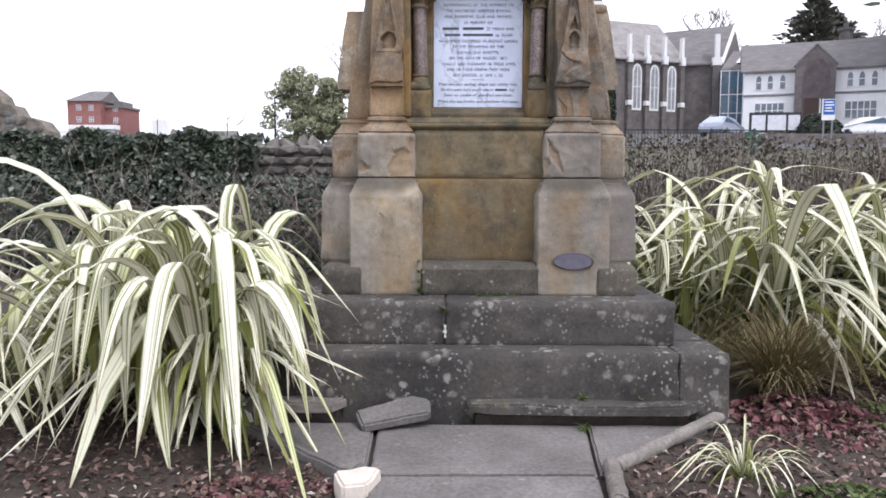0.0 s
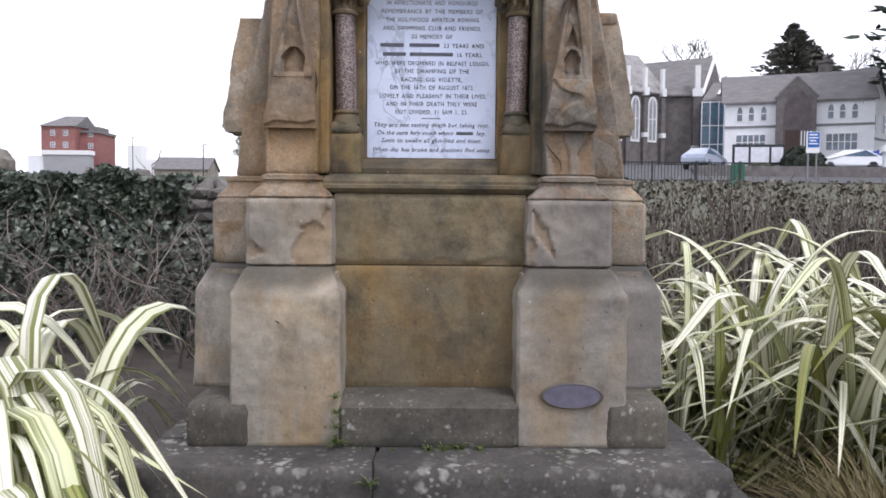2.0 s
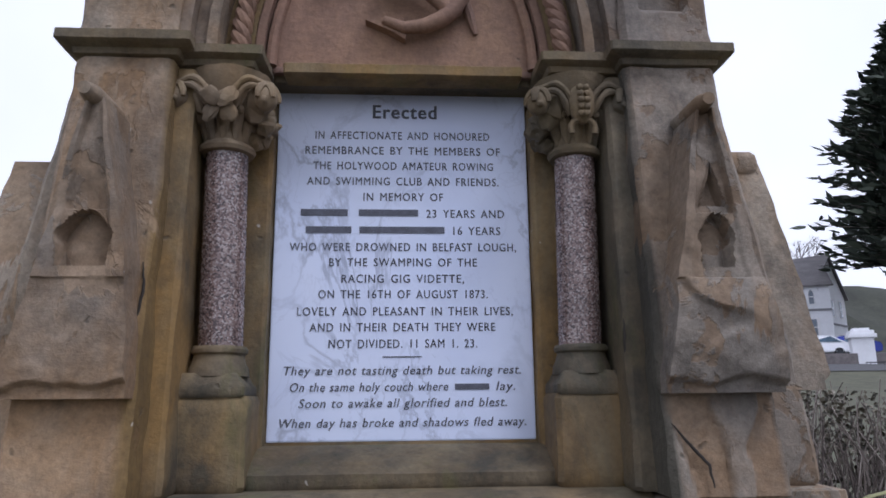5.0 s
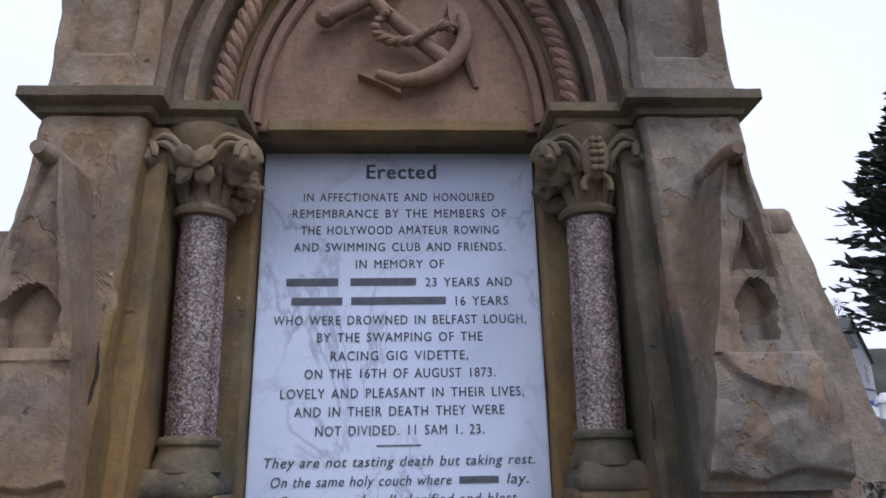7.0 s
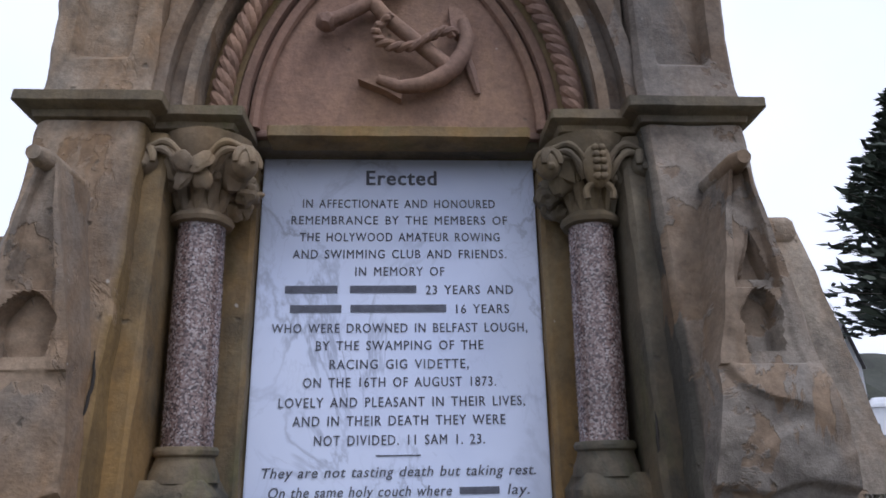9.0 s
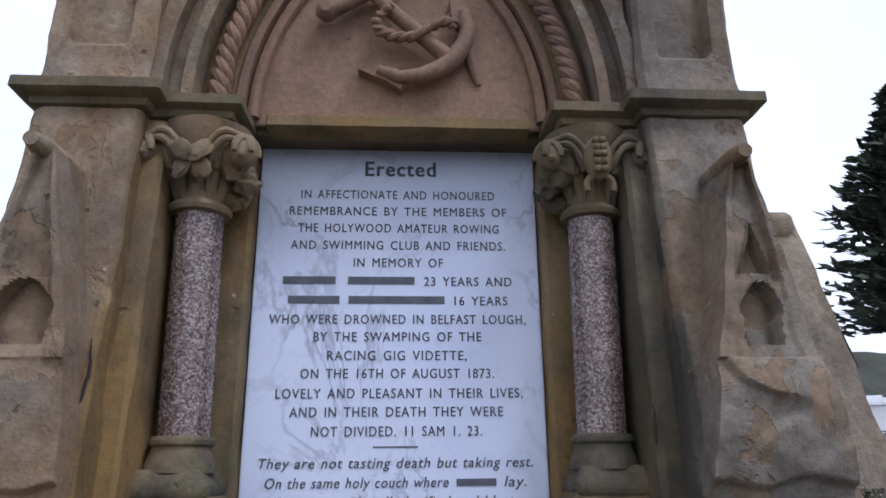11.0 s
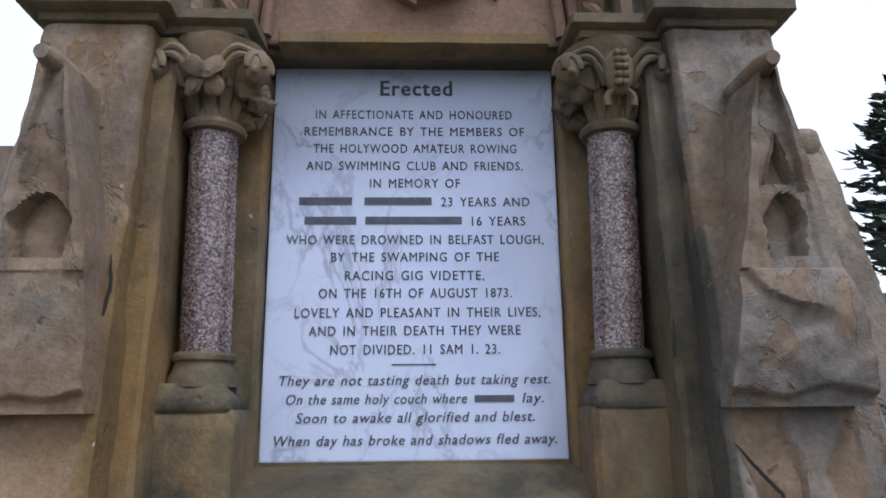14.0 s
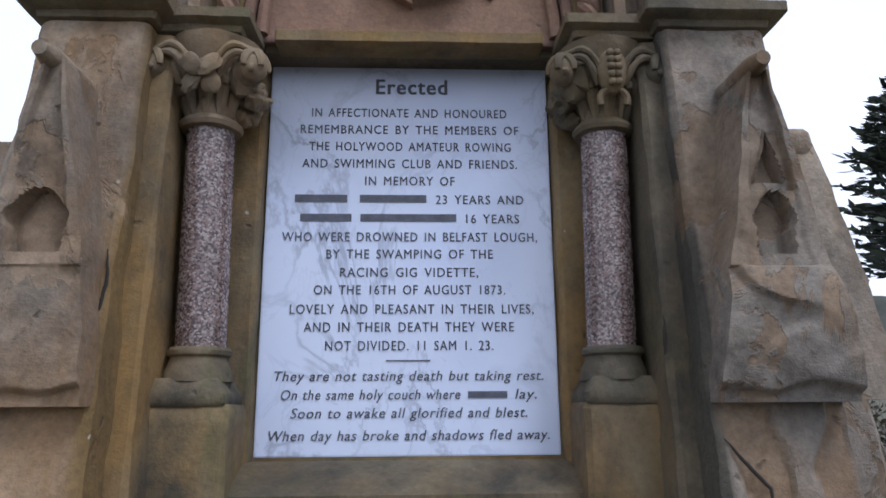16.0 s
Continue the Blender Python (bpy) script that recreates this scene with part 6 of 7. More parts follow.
# the end wing, gable towards the lane
WP = pose(32.6, 51.75, 0, 0, 0, 40)
wing = thing("house_wing", "white rendered gable wing with three narrow windows", "house")
wv = [(0, 4.0), (6.4, 4.0), (6.4, 10.1), (3.2, 13.3), (0, 10.3)]
gw = part("gable_wall", joined("gable_wall", [prism(wv, 0, 6.0)], False), M_RENDER, wing)
gw.matrix_world = WP
for sgn in (0, 1):
    e0 = (-0.2, 10.15) if not sgn else (6.6, 9.95)
    v = [(e0[0], -0.25, e0[1]), (3.2, -0.25, 13.35), (3.2, 6.2, 13.35), (e0[0], 6.2, e0[1])]
    v += [(a, b, c + 0.14) for a, b, c in v]
    rf = part("roof", mesh_of("roof", v, [(0, 3, 2, 1), (4, 5, 6, 7), (0, 1, 5, 4), (1, 2, 6, 5), (2, 3, 7, 6), (3, 0, 4, 7)], False), M_SLATE, wing)
    rf.matrix_world = WP
for u in (1.3, 3.2, 5.1):
    window(wing, WP, u, 8.3, 9.8, 0.55, False, 0)
window(wing, WP, 4.4, 5.8, 7.0, 0.55, False, 0)
s = part("string_band", joined("string_band", [boxed(0, 6.4, -0.06, 0.05, 7.7, 7.86)], False), M_BAND, wing)
s.matrix_world = WP
s = part("chimney", joined("chimney", [boxed(2.4, 3.2, 3.4, 4.2, 12.4, 14.2), boxed(2.3, 3.3, 3.3, 4.3, 14.2, 14.4), boxed(2.5, 2.75, 3.6, 3.9, 14.4, 14.8)], False), M_DARKSTONE, wing)
s.matrix_world = WP

# church: nave, transept, tower, glazed stair
church = thing("church", "dark stone gothic church with white lancet windows", "church")
NP = pose(14.6, 58.2, 0, 0, 0, 21)
gabled(church, NP, -1.2, 5.9, 8.0, 4.5, 12.35, 16.2, M_DARKSTONE, plain("pale_slates", (0.25, 0.235, 0.23), 0.75, 0.3, 1.5))
for u in (1.15, 2.95, 4.75):
    window(church, NP, u, 7.9, 11.9, 0.95, True, 1, None, plain("leaded_pane", (0.30, 0.31, 0.33), 0.3, 0.3, 3, bump=0))
for u in (0.25, 2.05, 3.85, 5.7):
    for z0, z1, d, w, mat in ((4.5, 11.9, 0.35, 0.2, M_DARKSTONE), (11.9, 12.6, 0.45, 0.22, M_WHITE), (12.6, 14.3, 0.3, 0.13, M_WHITE), (8.3, 8.7, 0.45, 0.22, M_WHITE)):
        bt = part("buttress" if mat is M_DARKSTONE else "white_cap", joined("buttress", [boxed(u - w, u + w, -d, 0.05, z0, z1)], False), mat, church)
        bt.matrix_world = NP
TP = pose(20.3, 61.4, 0, 0, 0, -12)
tw = part("transept", joined("transept", [boxed(0, 3.4, 0, 7, 4.5, 12.3)], False), M_DARKSTONE, church)
tw.matrix_world = TP
tg = part("transept_gable", joined("transept_gable", [([(3.4, 0, 12.2), (3.4 + 3.0, 6.0, 12.2), (3.4 + 1.5, 3.0, 16.0), (3.1, 0.2, 12.2), (6.1, 6.2, 12.2), (4.6, 3.2, 16.0)], [(0, 1, 2), (3, 5, 4), (0, 3, 4, 1), (1, 4, 5, 2), (2, 5, 3, 0)]), ([(3.4, 0, 4.5), (6.4, 6.0, 4.5), (6.4, 6.0, 12.2), (3.4, 0, 12.2), (0, 7, 4.5), (0, 7, 12.2)], [(0, 1, 2, 3), (1, 4, 5, 2), (4, 0, 3, 5)])], False), M_DARKSTONE, church)
tg.matrix_world = TP
v = [(-0.3, -0.3, 12.1), (3.5, -0.2, 12.1), (4.9, 3.0, 16.0), (-1.8, 3.2, 15.6)]
v += [(a, b, c + 0.15) for a, b, c in v]
rf = part("roof", mesh_of("roof", v, [(0, 3, 2, 1), (4, 5, 6, 7), (0, 1, 5, 4), (1, 2, 6, 5), (2, 3, 7, 6), (3, 0, 4, 7)], False), M_SLATE, church)
rf.matrix_world = TP
cp = part("gable_coping", joined("gable_coping", [tube([(3.45, -0.1, 12.2), (4.95, 2.95, 16.15)], 0.16, 6)], False), M_WHITE, church)
cp.matrix_world = TP
for z0, z1, w, mat in ((4.5, 12.0, 0.35, M_DARKSTONE), (12.0, 12.7, 0.4, M_WHITE), (12.7, 14.7, 0.2, M_WHITE), (7.2, 7.7, 0.42, M_WHITE)):
    bt = part("buttress" if mat is M_DARKSTONE else "white_cap", joined("buttress", [boxed(3.0 - w, 3.0 + w, -0.7, 0.0, z0, z1)], False), mat, church)
    bt.matrix_world = TP
tower = part("tower", joined("tower", [boxed(9.2, 13.4, 63, 67, 4.5, 24), boxed(9.0, 13.6, 62.8, 67.2, 19.2, 19.5)], False), M_DARKSTONE, church)
part("tower_band", joined("tower_band", [boxed(9.05, 13.55, 62.85, 67.1, 17.9, 18.2)], False), M_WHITE, tower)
stair = thing("glazed_stair", "glazed stair link with white frames and blue glass", "building")
GP = pose(22.9, 58.6, 0, 0, 0, -14)
g = part("glass_wall", joined("glass_wall", [boxed(0, 2.1, 0, 3, 4.5, 11.3)], False), M_GLASS_BLUE, stair)
g.matrix_world = GP
for u0, u1, z0, z1 in [(u, u + 0.07, 4.5, 11.3) for u in (-0.02, 0.65, 1.35, 2.05)] + [(0, 2.1, z, z + 0.07) for z in (6.2, 7.6, 9.2, 11.2)]:
    fr = part("white_frame", joined("white_frame", [boxed(u0, u1, -0.06, 0.02, z0, z1)], False), M_WHITE, stair)
    fr.matrix_world = GP
rl = part("link_roof", mesh_of("link_roof", [(0, 0, 11.4), (3.2, 0, 11.4), (4.6, 4, 13.6), (1.4, 4, 13.6), (0, 0, 11.2), (3.2, 0, 11.2), (4.6, 4, 13.4), (1.4, 4, 13.4)], [(0, 1, 2, 3), (7, 6, 5, 4), (0, 4, 5, 1), (1, 5, 6, 2), (2, 6, 7, 3), (3, 7, 4, 0)], False), M_SLATE, stair)
rl.matrix_world = GP
rl = part("roof_light", mesh_of("roof_light", [(1.3, 0.9, 12.05), (2.9, 0.9, 12.05), (3.9, 3.4, 13.42), (2.3, 3.4, 13.42)], [(0, 1, 2, 3)], False), M_WHITE, stair)
rl.matrix_world = GP


# cars
def car(place, paint, label):
    e = thing("car", label, "car", place, "parked cars")
    prof = [(-2.05, 0.35), (2.05, 0.35), (2.1, 0.62), (1.95, 0.86), (1.15, 0.97), (0.35, 1.42), (-0.95, 1.47), (-1.75, 1.05), (-2.08, 0.95), (-2.12, 0.6)]
    bm = bmesh.new()
    v, f = prism(prof, -0.86, 0.86)
    vs = [bm.verts.new(p) for p in v]
    for q in f:
        bm.faces.new([vs[i] for i in q])
    for p in bm.verts:
        if p.co.z > 1.0:
            p.co.y *= 0.78
    bmesh.ops.recalc_face_normals(bm, faces=bm.faces[:])
    bmesh.ops.bevel(bm, geom=bm.edges[:], offset=0.07, segments=2, affect="EDGES")
    body = part("car_body", bm, paint, e)
    for sgn in (-1, 1):
        part("side_window", joined("side_window", [([(x, sgn * (0.80 - 0.12 * (z - 0.98) / 0.4), z) for x, z in ((-1.55, 1.02), (0.85, 1.02), (0.25, 1.36), (-0.9, 1.40))] + [(x, sgn * 0.5, z) for x, z in ((-1.55, 1.02), (0.85, 1.02), (0.25, 1.36), (-0.9, 1.40))], [(0, 1, 2, 3), (7, 6, 5, 4), (0, 4, 5, 1), (1, 5, 6, 2), (2, 6, 7, 3), (3, 7, 4, 0)])], False), M_GLASS_BLUE, body)
        for wx in (-1.3, 1.3):
            v, f = lathe([(0.2, -0.1), (0.32, -0.1), (0.33, 0.0), (0.32, 0.1), (0.2, 0.1)], 18)
            wv_ = [(wx + a, sgn * 0.76 + c, 0.33 + b) for a, b, c in v]
            wheel = part("wheel", mesh_of("tyre", wv_, f), M_RUBBER, e)
            v, f = lathe([(0.19, -0.11), (0.2, 0.11)], 14)
            part("rim", mesh_of("rim", [(wx + a, sgn * 0.76 + c, 0.33 + b) for a, b, c in v], f), M_METAL, wheel)
    return e


P_SILVER = plain("silver_blue_paint", (0.42, 0.46, 0.55), 0.25, 0.05, 2, 0.3, 0)
P_WHITE = plain("white_car_paint", (0.72, 0.73, 0.76), 0.25, 0.05, 2, 0, 0)
P_BLUE = plain("deep_blue_paint", (0.015, 0.03, 0.22), 0.22, 0.1, 2, 0.2, 0)
car(pose(18.9, 47.0, ground_z(18.9, 47.0) - 0.02, 0, 0, 48), P_SILVER, "silver-blue hatchback parked on the forecourt")
car(pose(27.2, 44.0, ground_z(27.2, 44) + 0.05, 0, 0, 170), P_WHITE, "white hatchback parked by the hedge")
car(pose(29.6, 44.5, ground_z(29.6, 44.5) + 0.05, 0, 0, 165), P_BLUE, "deep blue car parked by the white house")

# notice boards, sign, clipped bush, railings, bin, gate pillar
board = thing("notice_board", "dark-framed notice board with three pale posters", "notice board")
BP = pose(18.8, 42.0, 0, 0, 0, -6)
bb = part("board_frame", joined("board_frame", [boxed(0, 3.15, 0, 0.15, 4.75, 6.02)], False), M_METAL, board)
bb.matrix_world = BP
for a, b in ((0.12, 0.95), (1.1, 2.2), (2.35, 3.05)):
    part("poster", joined("poster", [boxed(a, b, -0.03, 0.02, 4.9, 5.85)], False), M_PAPER, bb)
for a in (0.0, 1.0, 2.2, 3.05):
    part("post", joined("post", [boxed(a, a + 0.1, 0.02, 0.12, 3.6, 4.75)], False), M_METAL, bb)
sign = thing("street_sign", "blue and white sign board on two pale posts", "sign")
SP = pose(20.35, 36.0, 0, 0, 0, -8)
sb = part("sign_board", joined("sign_board", [boxed(0, 0.68, 0, 0.06, 5.0, 6.15)], False), M_WHITE, sign)
sb.matrix_world = SP
part("blue_panel", joined("blue_panel", [boxed(0.06, 0.66, -0.012, 0.02, 5.30, 6.12)], False), M_BLUE, sb)
for i, (a, b) in enumerate(((0.12, 0.55), (0.12, 0.6), (0.15, 0.5), (0.12, 0.58))):
    part("text_bar", joined("text_bar", [boxed(a, b, -0.02, -0.008, 5.95 - i * 0.16, 6.02 - i * 0.16)], False), M_WHITE, sb)
for a in (0.08, 0.52):
    part("post", joined("post", [boxed(a, a + 0.08, 0.02, 0.1, 3.0, 5.0)], False), M_BAND, sb)


def shell_spot(c, rx, ry, rz):
    def spot(r):
        d = Vector((r.gauss(0, 1), r.gauss(0, 1), r.gauss(0, 1))).normalized()
        k = (0.9 + 0.15 * noise.noise(d * 3)) * (1 - 0.25 * r.random() ** 3)
        return (c[0] + d.x * rx * k, c[1] + d.y * ry * k, c[2] + d.z * rz * k), d
    return spot


tagged(part("clipped_bush", joined("clipped_bush", [leaf_cloud(2600, shell_spot((22.5, 40.5, 4.5), 1.35, 1.2, 1.45), 0.14, 61), blob((22.5, 40.5, 4.5), 1.0, 3, (1.25, 1.1, 1.35), 2, 0.1)], False), M_CONIFER), "rounded dark green clipped bush", "bush")
tagged(part("yew_tree", joined("yew_tree", [leaf_cloud(2600, shell_spot((12.3, 55, 7.4), 0.85, 0.8, 3.4), 0.15, 63), blob((12.3, 55, 7.4), 0.7, 5, (1.0, 1.0, 4.3), 3, 0.15)], False), M_CONIFER), "narrow dark green yew at the church's end", "tree")
for i, (x, y, z, rx, rz) in enumerate(((18.5, 41.5, 4.2, 1.1, 0.5), (20.3, 41.2, 4.3, 1.2, 0.5), (16.9, 41, 4.2, 1.0, 0.45))):
    tagged(part("low_shrub", joined("low_shrub", [leaf_cloud(700, shell_spot((x, y, z), rx, 0.6, rz), 0.12, 70 + i)], False), M_BUSH), "low rounded green shrub at the forecourt's edge", "shrub", "forecourt shrubs")
fw = part("forecourt_wall", joined("forecourt_wall", [boxed(15.2, 34, 38.5, 38.9, 3.0, 4.45)], False), M_DARKSTONE)
tagged(fw, "low grey stone wall along the forecourt", "wall", kind="structure")
rail = thing("railing", "grey metal railing beside the street", "railing")
rb = part("top_rail", joined("top_rail", [boxed(8.0, 14.2, 30.0, 30.06, 3.95, 4.0)], False), M_METAL, rail)
part("bottom_rail", joined("bottom_rail", [boxed(8.0, 14.2, 30.0, 30.06, 3.12, 3.17)], False), M_METAL, rail)
bar = mesh_of("bar", *boxed(-0.012, 0.012, -0.012, 0.012, 0, 0.82), False)
bar.materials.append(M_METAL)
for i in range(40):
    o = new("bar", bar)
    o.parent = rail
    o.matrix_world = pose(8.05 + i * 0.155, 30.03, 3.15)
for i in range(4):
    part("post", joined("post", [boxed(8.0 + i * 2.05, 8.08 + i * 2.05, 29.98, 30.08, 2.6, 4.05)], False), M_METAL, rail)
tagged(part("litter_bin", box(14.3, 14.85, 31.0, 31.5, 2.85, 4.0, 0.05), M_GREENBIN), "green plastic bin beside the railing", "bin")
pil = thing("gate_pillar", "white rendered gate pillar with a moulded cap", "pillar")
GPP = pose(26.35, 38.6, 0, 0, 0, -25)
pb = part("pillar_body", joined("pillar_body", [boxed(0, 1.15, 0, 1.15, 2.2, 5.35)], False), M_RENDER, pil)
pb.matrix_world = GPP
part("pillar_cap", joined("pillar_cap", [boxed(-0.15, 1.3, -0.15, 1.3, 5.35, 5.55), boxed(-0.05, 1.2, -0.05, 1.2, 5.55, 5.75), boxed(0.15, 1.0, 0.15, 1.0, 5.75, 5.9)], False), M_RENDER, pb)
for i in range(7):
    part("gate_bar", joined("gate_bar", [boxed(0.5 + i * 0.22, 0.53 + i * 0.22, -0.5, -0.47, 2.4, 3.9)], False), M_METAL, pb)
part("gate_rail", joined("gate_rail", [boxed(0.5, 1.9, -0.5, -0.46, 3.86, 3.92)], False), M_METAL, pb)


# ---- trees ----
def conifer(base, h, rad, seed, label, z_low=0.12, tiers=34, sprays=11, needles=None):
    """A dark conifer: tapered trunk, whorls of limbs with upturned sprays of small leaves."""
    e = thing("conifer", label, "tree", pose(*base), "conifers")
    part("trunk", joined("trunk", [tube([(0, 0, -0.5), (0.05, 0, h * 0.4), (0, 0.05, h * 0.97)], [h * 0.03, h * 0.02, 0.03], 10)]), M_TWIG, e)
    r = random.Random(seed)
    limbs, leaves = [], []
    for i in range(tiers):
        t = i / (tiers - 1)
        z = h * (z_low + (0.99 - z_low) * t)
        reach = rad * (1 - t) ** 0.75 * (0.75 + 0.45 * r.random()) + 0.25
        for k in range(sprays):
            a = k * 6.283 / sprays + r.gauss(0, 0.25) + i
            ln = reach * r.uniform(0.6, 1.15)
            d = Vector((math.cos(a), math.sin(a), 0))
            tip = d * ln + Vector((0, 0, z + ln * r.uniform(-0.05, 0.22)))
            limbs.append(tube([tuple(Vector((0, 0, z))), tuple(d * ln * 0.6 + Vector((0, 0, z))), tuple(tip)], [0.05, 0.035, 0.015], 4))
            for q in range(22):
                f = 0.2 + 0.8 * (q / 21) ** 0.8
                c = d * ln * f + Vector((r.gauss(0, 0.05 * ln + 0.06), r.gauss(0, 0.05 * ln + 0.06), z + (tip.z - z) * f * f + r.gauss(0, 0.1)))
                s = 0.27 * (0.7 + 0.6 * r.random()) * (0.6 + 0.03 * h)
                ax = (d + Vector((r.gauss(0, 0.5), r.gauss(0, 0.5), r.uniform(0.0, 0.7)))).normalized() * s * 1.9
                sd = ax.cross(Vector((r.gauss(0, 1), r.gauss(0, 1), 1))).normalized() * s * 0.5
                leaves.append(([c - ax * 0.3 - sd * 0.6, c + ax * 0.3 - sd, c + ax, c + ax * 0.3 + sd, c - ax * 0.3 + sd * 0.6], [(0, 1, 3, 4), (1, 2, 3)]))
    part("branchwork", joined("branchwork", limbs), M_TWIG, e)
    part("crown", joined("crown", leaves, False), needles or M_CONIFER, e)
    return e


conifer((39.0, 46.0, 4.5), 26.5, 8.0, 81, "tall dense dark cypress with uneven upturned sprays", 0.27, 44, 22)
conifer((43.2, 84.0, 9.0), 15.4, 5.2, 82, "broad dark cedar behind the slate roof", 0.45, 13, 16, M_CEDAR_HAZE)
conifer((46.5, 85.5, 9.0), 13.2, 5.0, 83, "spreading dark cedar behind the slate roof", 0.5, 11, 16, M_CEDAR_HAZE)


def bare_tree(base, h, seed, label):
    e = thing("bare_tree", label, "tree", pose(*base), "bare trees")
    r = random.Random(seed)
    limbs = []

    def grow(p, d, ln, rad, depth):
        q = p + d * ln
        limbs.append(tube([tuple(p), tuple(p + d * ln * 0.5 + Vector((r.gauss(0, 0.04), r.gauss(0, 0.04), 0)) * ln), tuple(q)], [rad, rad * 0.85, rad * 0.65], 5))
        if depth:
            for k in range(r.choice((2, 3, 3))):
                grow(q, (d + Vector((r.gauss(0, 0.5), r.gauss(0, 0.5), r.gauss(0.12, 0.25)))).normalized(), ln * r.uniform(0.62, 0.85), rad * 0.62, depth - 1)
    part("trunk", joined("trunk", [tube([(0, 0, -0.5), (0, 0, h * 0.3)], [h * 0.022, h * 0.018], 8)]), M_TWIG, e)
    grow(Vector((0, 0, h * 0.28)), Vector((0, 0, 1)), h * 0.2, h * 0.016, 5)
    part("branchwork", joined("branchwork", limbs), M_TWIG, e)


bare_tree((52.5, 88.0, 9.0), 15.0, 91, "leafless tree with fine twigs behind the cedar")
bare_tree((37.5, 95.0, 9.5), 13.5, 92, "leafless tree behind the church roof")
bare_tree((30.5, 85.0, 9.0), 15.5, 93, "leafless tree behind the church roof")
bare_tree((-9.8, 58.0, 4.5), 11.5, 94, "leafless tree beyond the garden wall")


def leafy_tree(base, h, rad, seed, label):
    e = thing("evergreen_tree", label, "tree", pose(*base), "evergreen trees")
    r = random.Random(seed)
    part("trunk", joined("trunk", [tube([(0, 0, -0.5), (0.1, 0, h * 0.5)], [0.25, 0.14], 8)] + [tube([(0, 0, h * 0.3), (r.gauss(0, rad * 0.4), r.gauss(0, rad * 0.4), h * 0.75)], [0.1, 0.04], 5) for k in range(6)]), M_TWIG, e)
    clumps = []
    for k in range(110):
        hz = r.random()
        wide = rad * 0.62 * math.sqrt(max(0.05, 1 - (hz * 1.5 - 0.5) ** 2))
        c = (r.gauss(0, wide * 0.6), r.gauss(0, wide * 0.6), h * (0.12 + 0.85 * hz))
        clumps.append(leaf_cloud(90, shell_spot(c, rad * 0.2, rad * 0.2, h * 0.06), 0.11, seed * 50 + k))
    part("crown", joined("crown", clumps, False), M_TREE, e)


leafy_tree((-13.4, 56.0, 4.0), 7.1, 3.2, 95, "rounded olive-green evergreen beyond the wall")
leafy_tree((-10.9, 57.5, 4.3), 6.1, 2.8, 96, "smaller olive-green evergreen beyond the wall")

# ---- far side of the valley road: brick block, grey hall, old stone house, poles, hill ----
brick = thing("brick_building", "three-storey red brick building with a dark hipped roof", "building")
bw = part("shell", joined("shell", [boxed(-83, -75.9, 150, 160, 9, 19.2), boxed(-75.9, -71.9, 152, 160, 9, 18.0)], False), M_BRICK, brick)
part("roof", mesh_of("roof", [(-83.4, 149.6, 19.2), (-75.6, 149.6, 19.2), (-75.6, 160.4, 19.2), (-83.4, 160.4, 19.2), (-80.3, 155, 21.9), (-75.6, 155, 21.9)], [(0, 1, 5, 4), (1, 2, 5), (2, 3, 4, 5), (3, 0, 4), (3, 2, 1, 0)], False), M_SLATE, brick)
part("flat_roof", joined("flat_roof", [boxed(-75.6, -71.6, 151.6, 160, 18.0, 18.5), boxed(-74.4, -72.4, 153, 158, 18.5, 19.5)], False), M_SLATE, brick)
for x in (-80.6, -77.9, -73.6):
    for z in (14.7, 17.2):
        window(brick, pose(0, 150 if x < -75 else 152, 0), x, z, z + 1.2, 1.0, False, 1)
hall = thing("grey_hall", "low grey flat-roofed hall with a white fascia", "building")
part("shell", joined("shell", [boxed(-81.0, -71.6, 147, 149, 6, 13.4)], False), M_GREYHALL, hall)
part("fascia", joined("fascia", [boxed(-81.3, -71.4, 146.8, 149.2, 13.0, 13.9)], False), M_WHITE, hall)
part("white_end", joined("white_end", [boxed(-84.5, -81.2, 147.5, 149.5, 6, 12.8)], False), M_RENDER, hall)
tower_b = thing("white_block", "pale far building beside the brick block", "building")
part("shell", joined("shell", [boxed(-65.8, -62.8, 152, 158, 8, 15.5), boxed(-62.8, -51, 155, 160, 8, 12.8)], False), M_WHITE, tower_b)
for x in (-60.5, -57.5, -54.5):
    window(tower_b, pose(0, 155, 0), x, 10.5, 11.8, 1.0, False, 1, M_BAND)
low = thing("low_roofs", "low slate roofs seen over the garden wall", "building")
gabled(low, pose(-47, 118, 0), 0, 9, 6, 4, 8.6, 10.6, M_OLDSTONE, M_SLATE)
old = thing("stone_house", "old grey-brown stone building with a broken gable", "house")
ruin = [(-27.1, 1.5), (-18.6, 1.5), (-18.6, 3.7), (-18.95, 4.15), (-19.45, 4.3), (-19.95, 4.4), (-20.2, 4.85), (-20.65, 4.95), (-20.8, 5.3), (-21.1, 5.55), (-21.5, 5.85), (-22.2, 6.0), (-24.1, 6.2), (-27.1, 6.3)]
gb = part("gable_wall", joined("gable_wall", [prism(ruin, 28.0, 29.0)], False), M_RUIN, old)
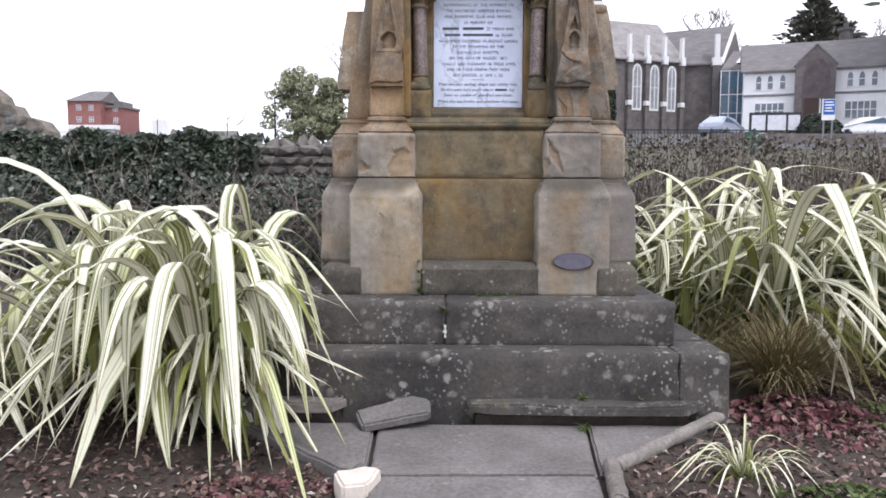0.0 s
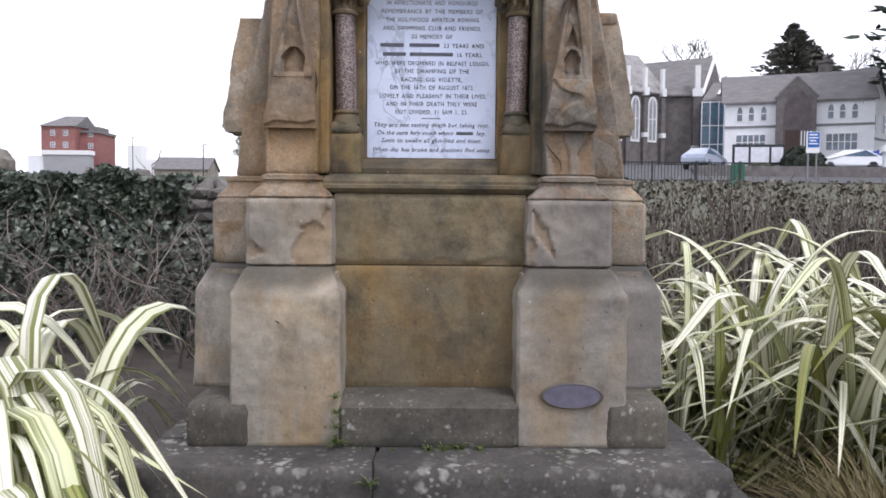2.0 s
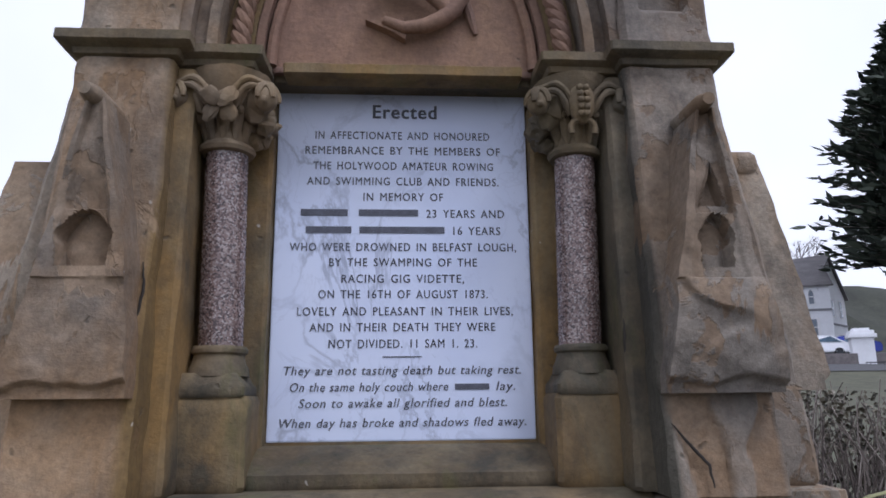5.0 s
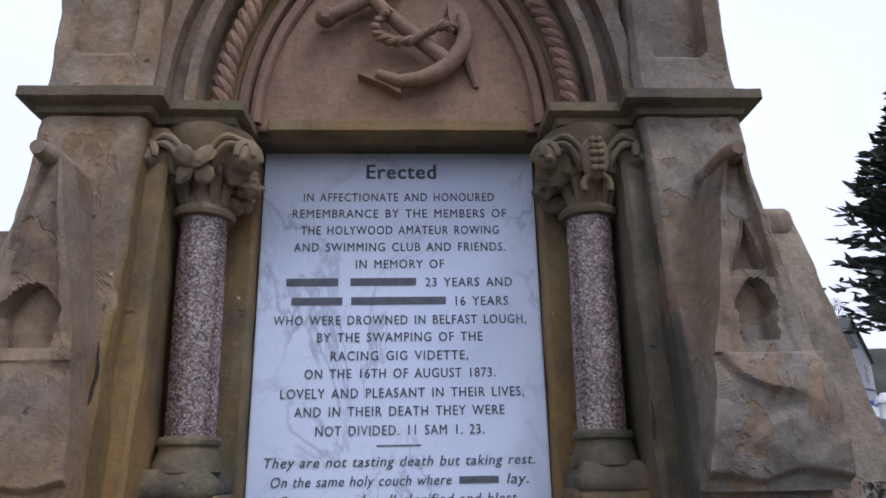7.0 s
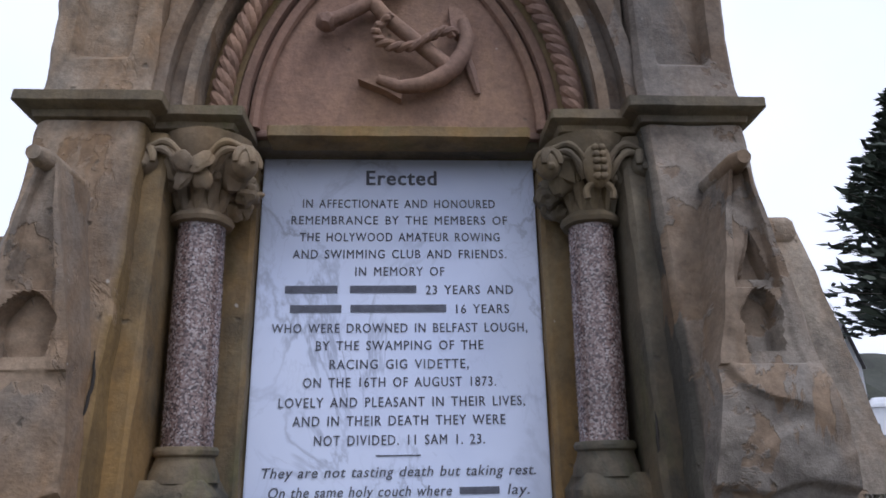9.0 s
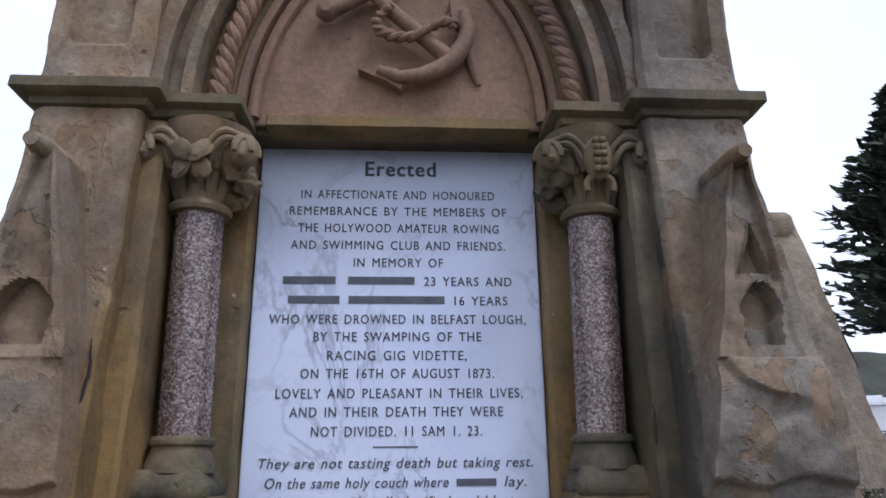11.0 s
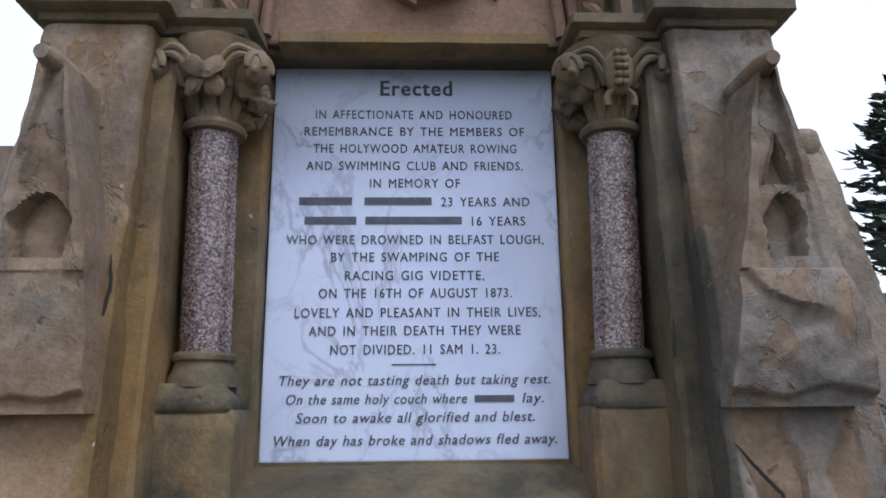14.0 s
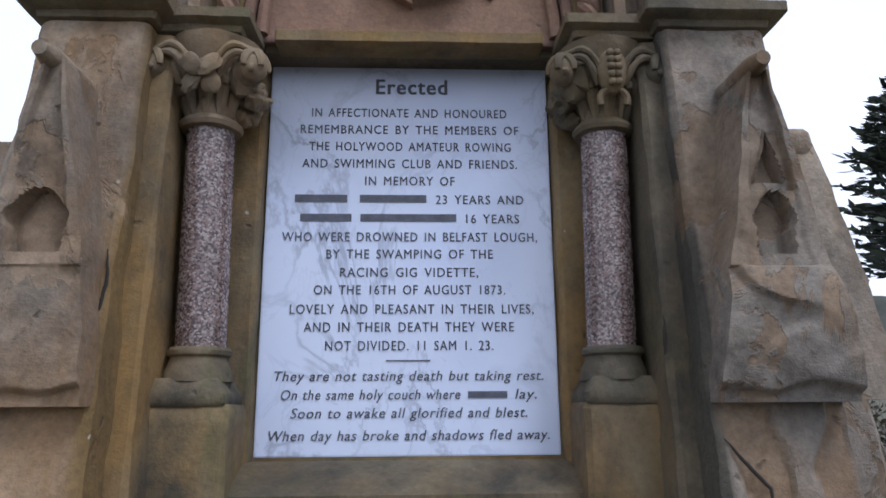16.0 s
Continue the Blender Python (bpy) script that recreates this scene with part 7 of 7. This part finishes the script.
for x, z0, z1 in ((-20.35, 3.8, 4.45), (-21.9, 3.7, 4.6), (-23.4, 3.7, 4.6)):
    part("window", joined("window", [boxed(x - 0.16, x + 0.16, 27.96, 28.1, z0, z1)], False), M_GLASS, gb)
rr = random.Random(77)
rub = [mesh_of("rubble", *blob((0, 0, 0), 1.0, 400 + q, (0.30, 0.07, 0.16), 1, 0.5), False) for q in range(5)]
for me in rub:
    me.materials.append(M_RUBBLE_PIECE)
for x0, z0 in ((x * 0.62 - 26.8, z * 0.34 + 2.4) for x in range(13) for z in range(11)):
    x, z = x0 + rr.gauss(0.15, 0.12), z0 + rr.gauss(0, 0.05)
    if z < np.interp(x, [-27.1, -22.2, -20.8, -20.0, -18.6], [6.2, 5.9, 5.1, 4.35, 3.6]) - 0.1 and x < -18.9:
        st = new("stone", rr.choice(rub))
        st.parent = gb
        st.matrix_world = pose(x, 27.98, z, 0, rr.gauss(0, 6), 0)
for i, (x, y, h) in enumerate(((-14.9, 55, 4.4), (-55.5, 130, 7.0), (-33.0, 100, 4.6))):
    pl = thing("street_pole", "thin grey pole by the street", "pole", pose(x, y, ground_z(x, y)), "street poles")
    part("mast", joined("mast", [tube([(0, 0, -0.3), (0, 0, h)], [0.09, 0.06], 8)]), M_METAL, pl)
    part("arm", joined("arm", [tube([(-0.05, 0, h - 0.2), (0.3, 0, h + 0.05), (0.5, 0, h + 0.03)], [0.06, 0.05, 0.07], 6)]), M_METAL, pl)
hv, hf = [], []
for j in range(24):
    for i in range(60):
        x, y = 150 + i * 10, 230 + j * 12
        k = math.exp(-((j - 11) / 7.0) ** 2) * min(1.0, i / 5.0)
        hv.append((x, y, 6 + 52 * k * (1 + 0.12 * noise.noise(Vector((x * 0.02, y * 0.02, 0)))) + 3.0 * noise.noise(Vector((x * 0.15, y * 0.15, 1))) * k))
for j in range(23):
    for i in range(59):
        hf.append((j * 60 + i, j * 60 + i + 1, (j + 1) * 60 + i + 1, (j + 1) * 60 + i))
tagged(part("backdrop_hill", mesh_of("hill", hv, hf), plain("wooded_hill", (0.035, 0.038, 0.026), 0.95, 0.5, 0.08)), "dark wooded hillside in the distance", "hill", kind="structure")
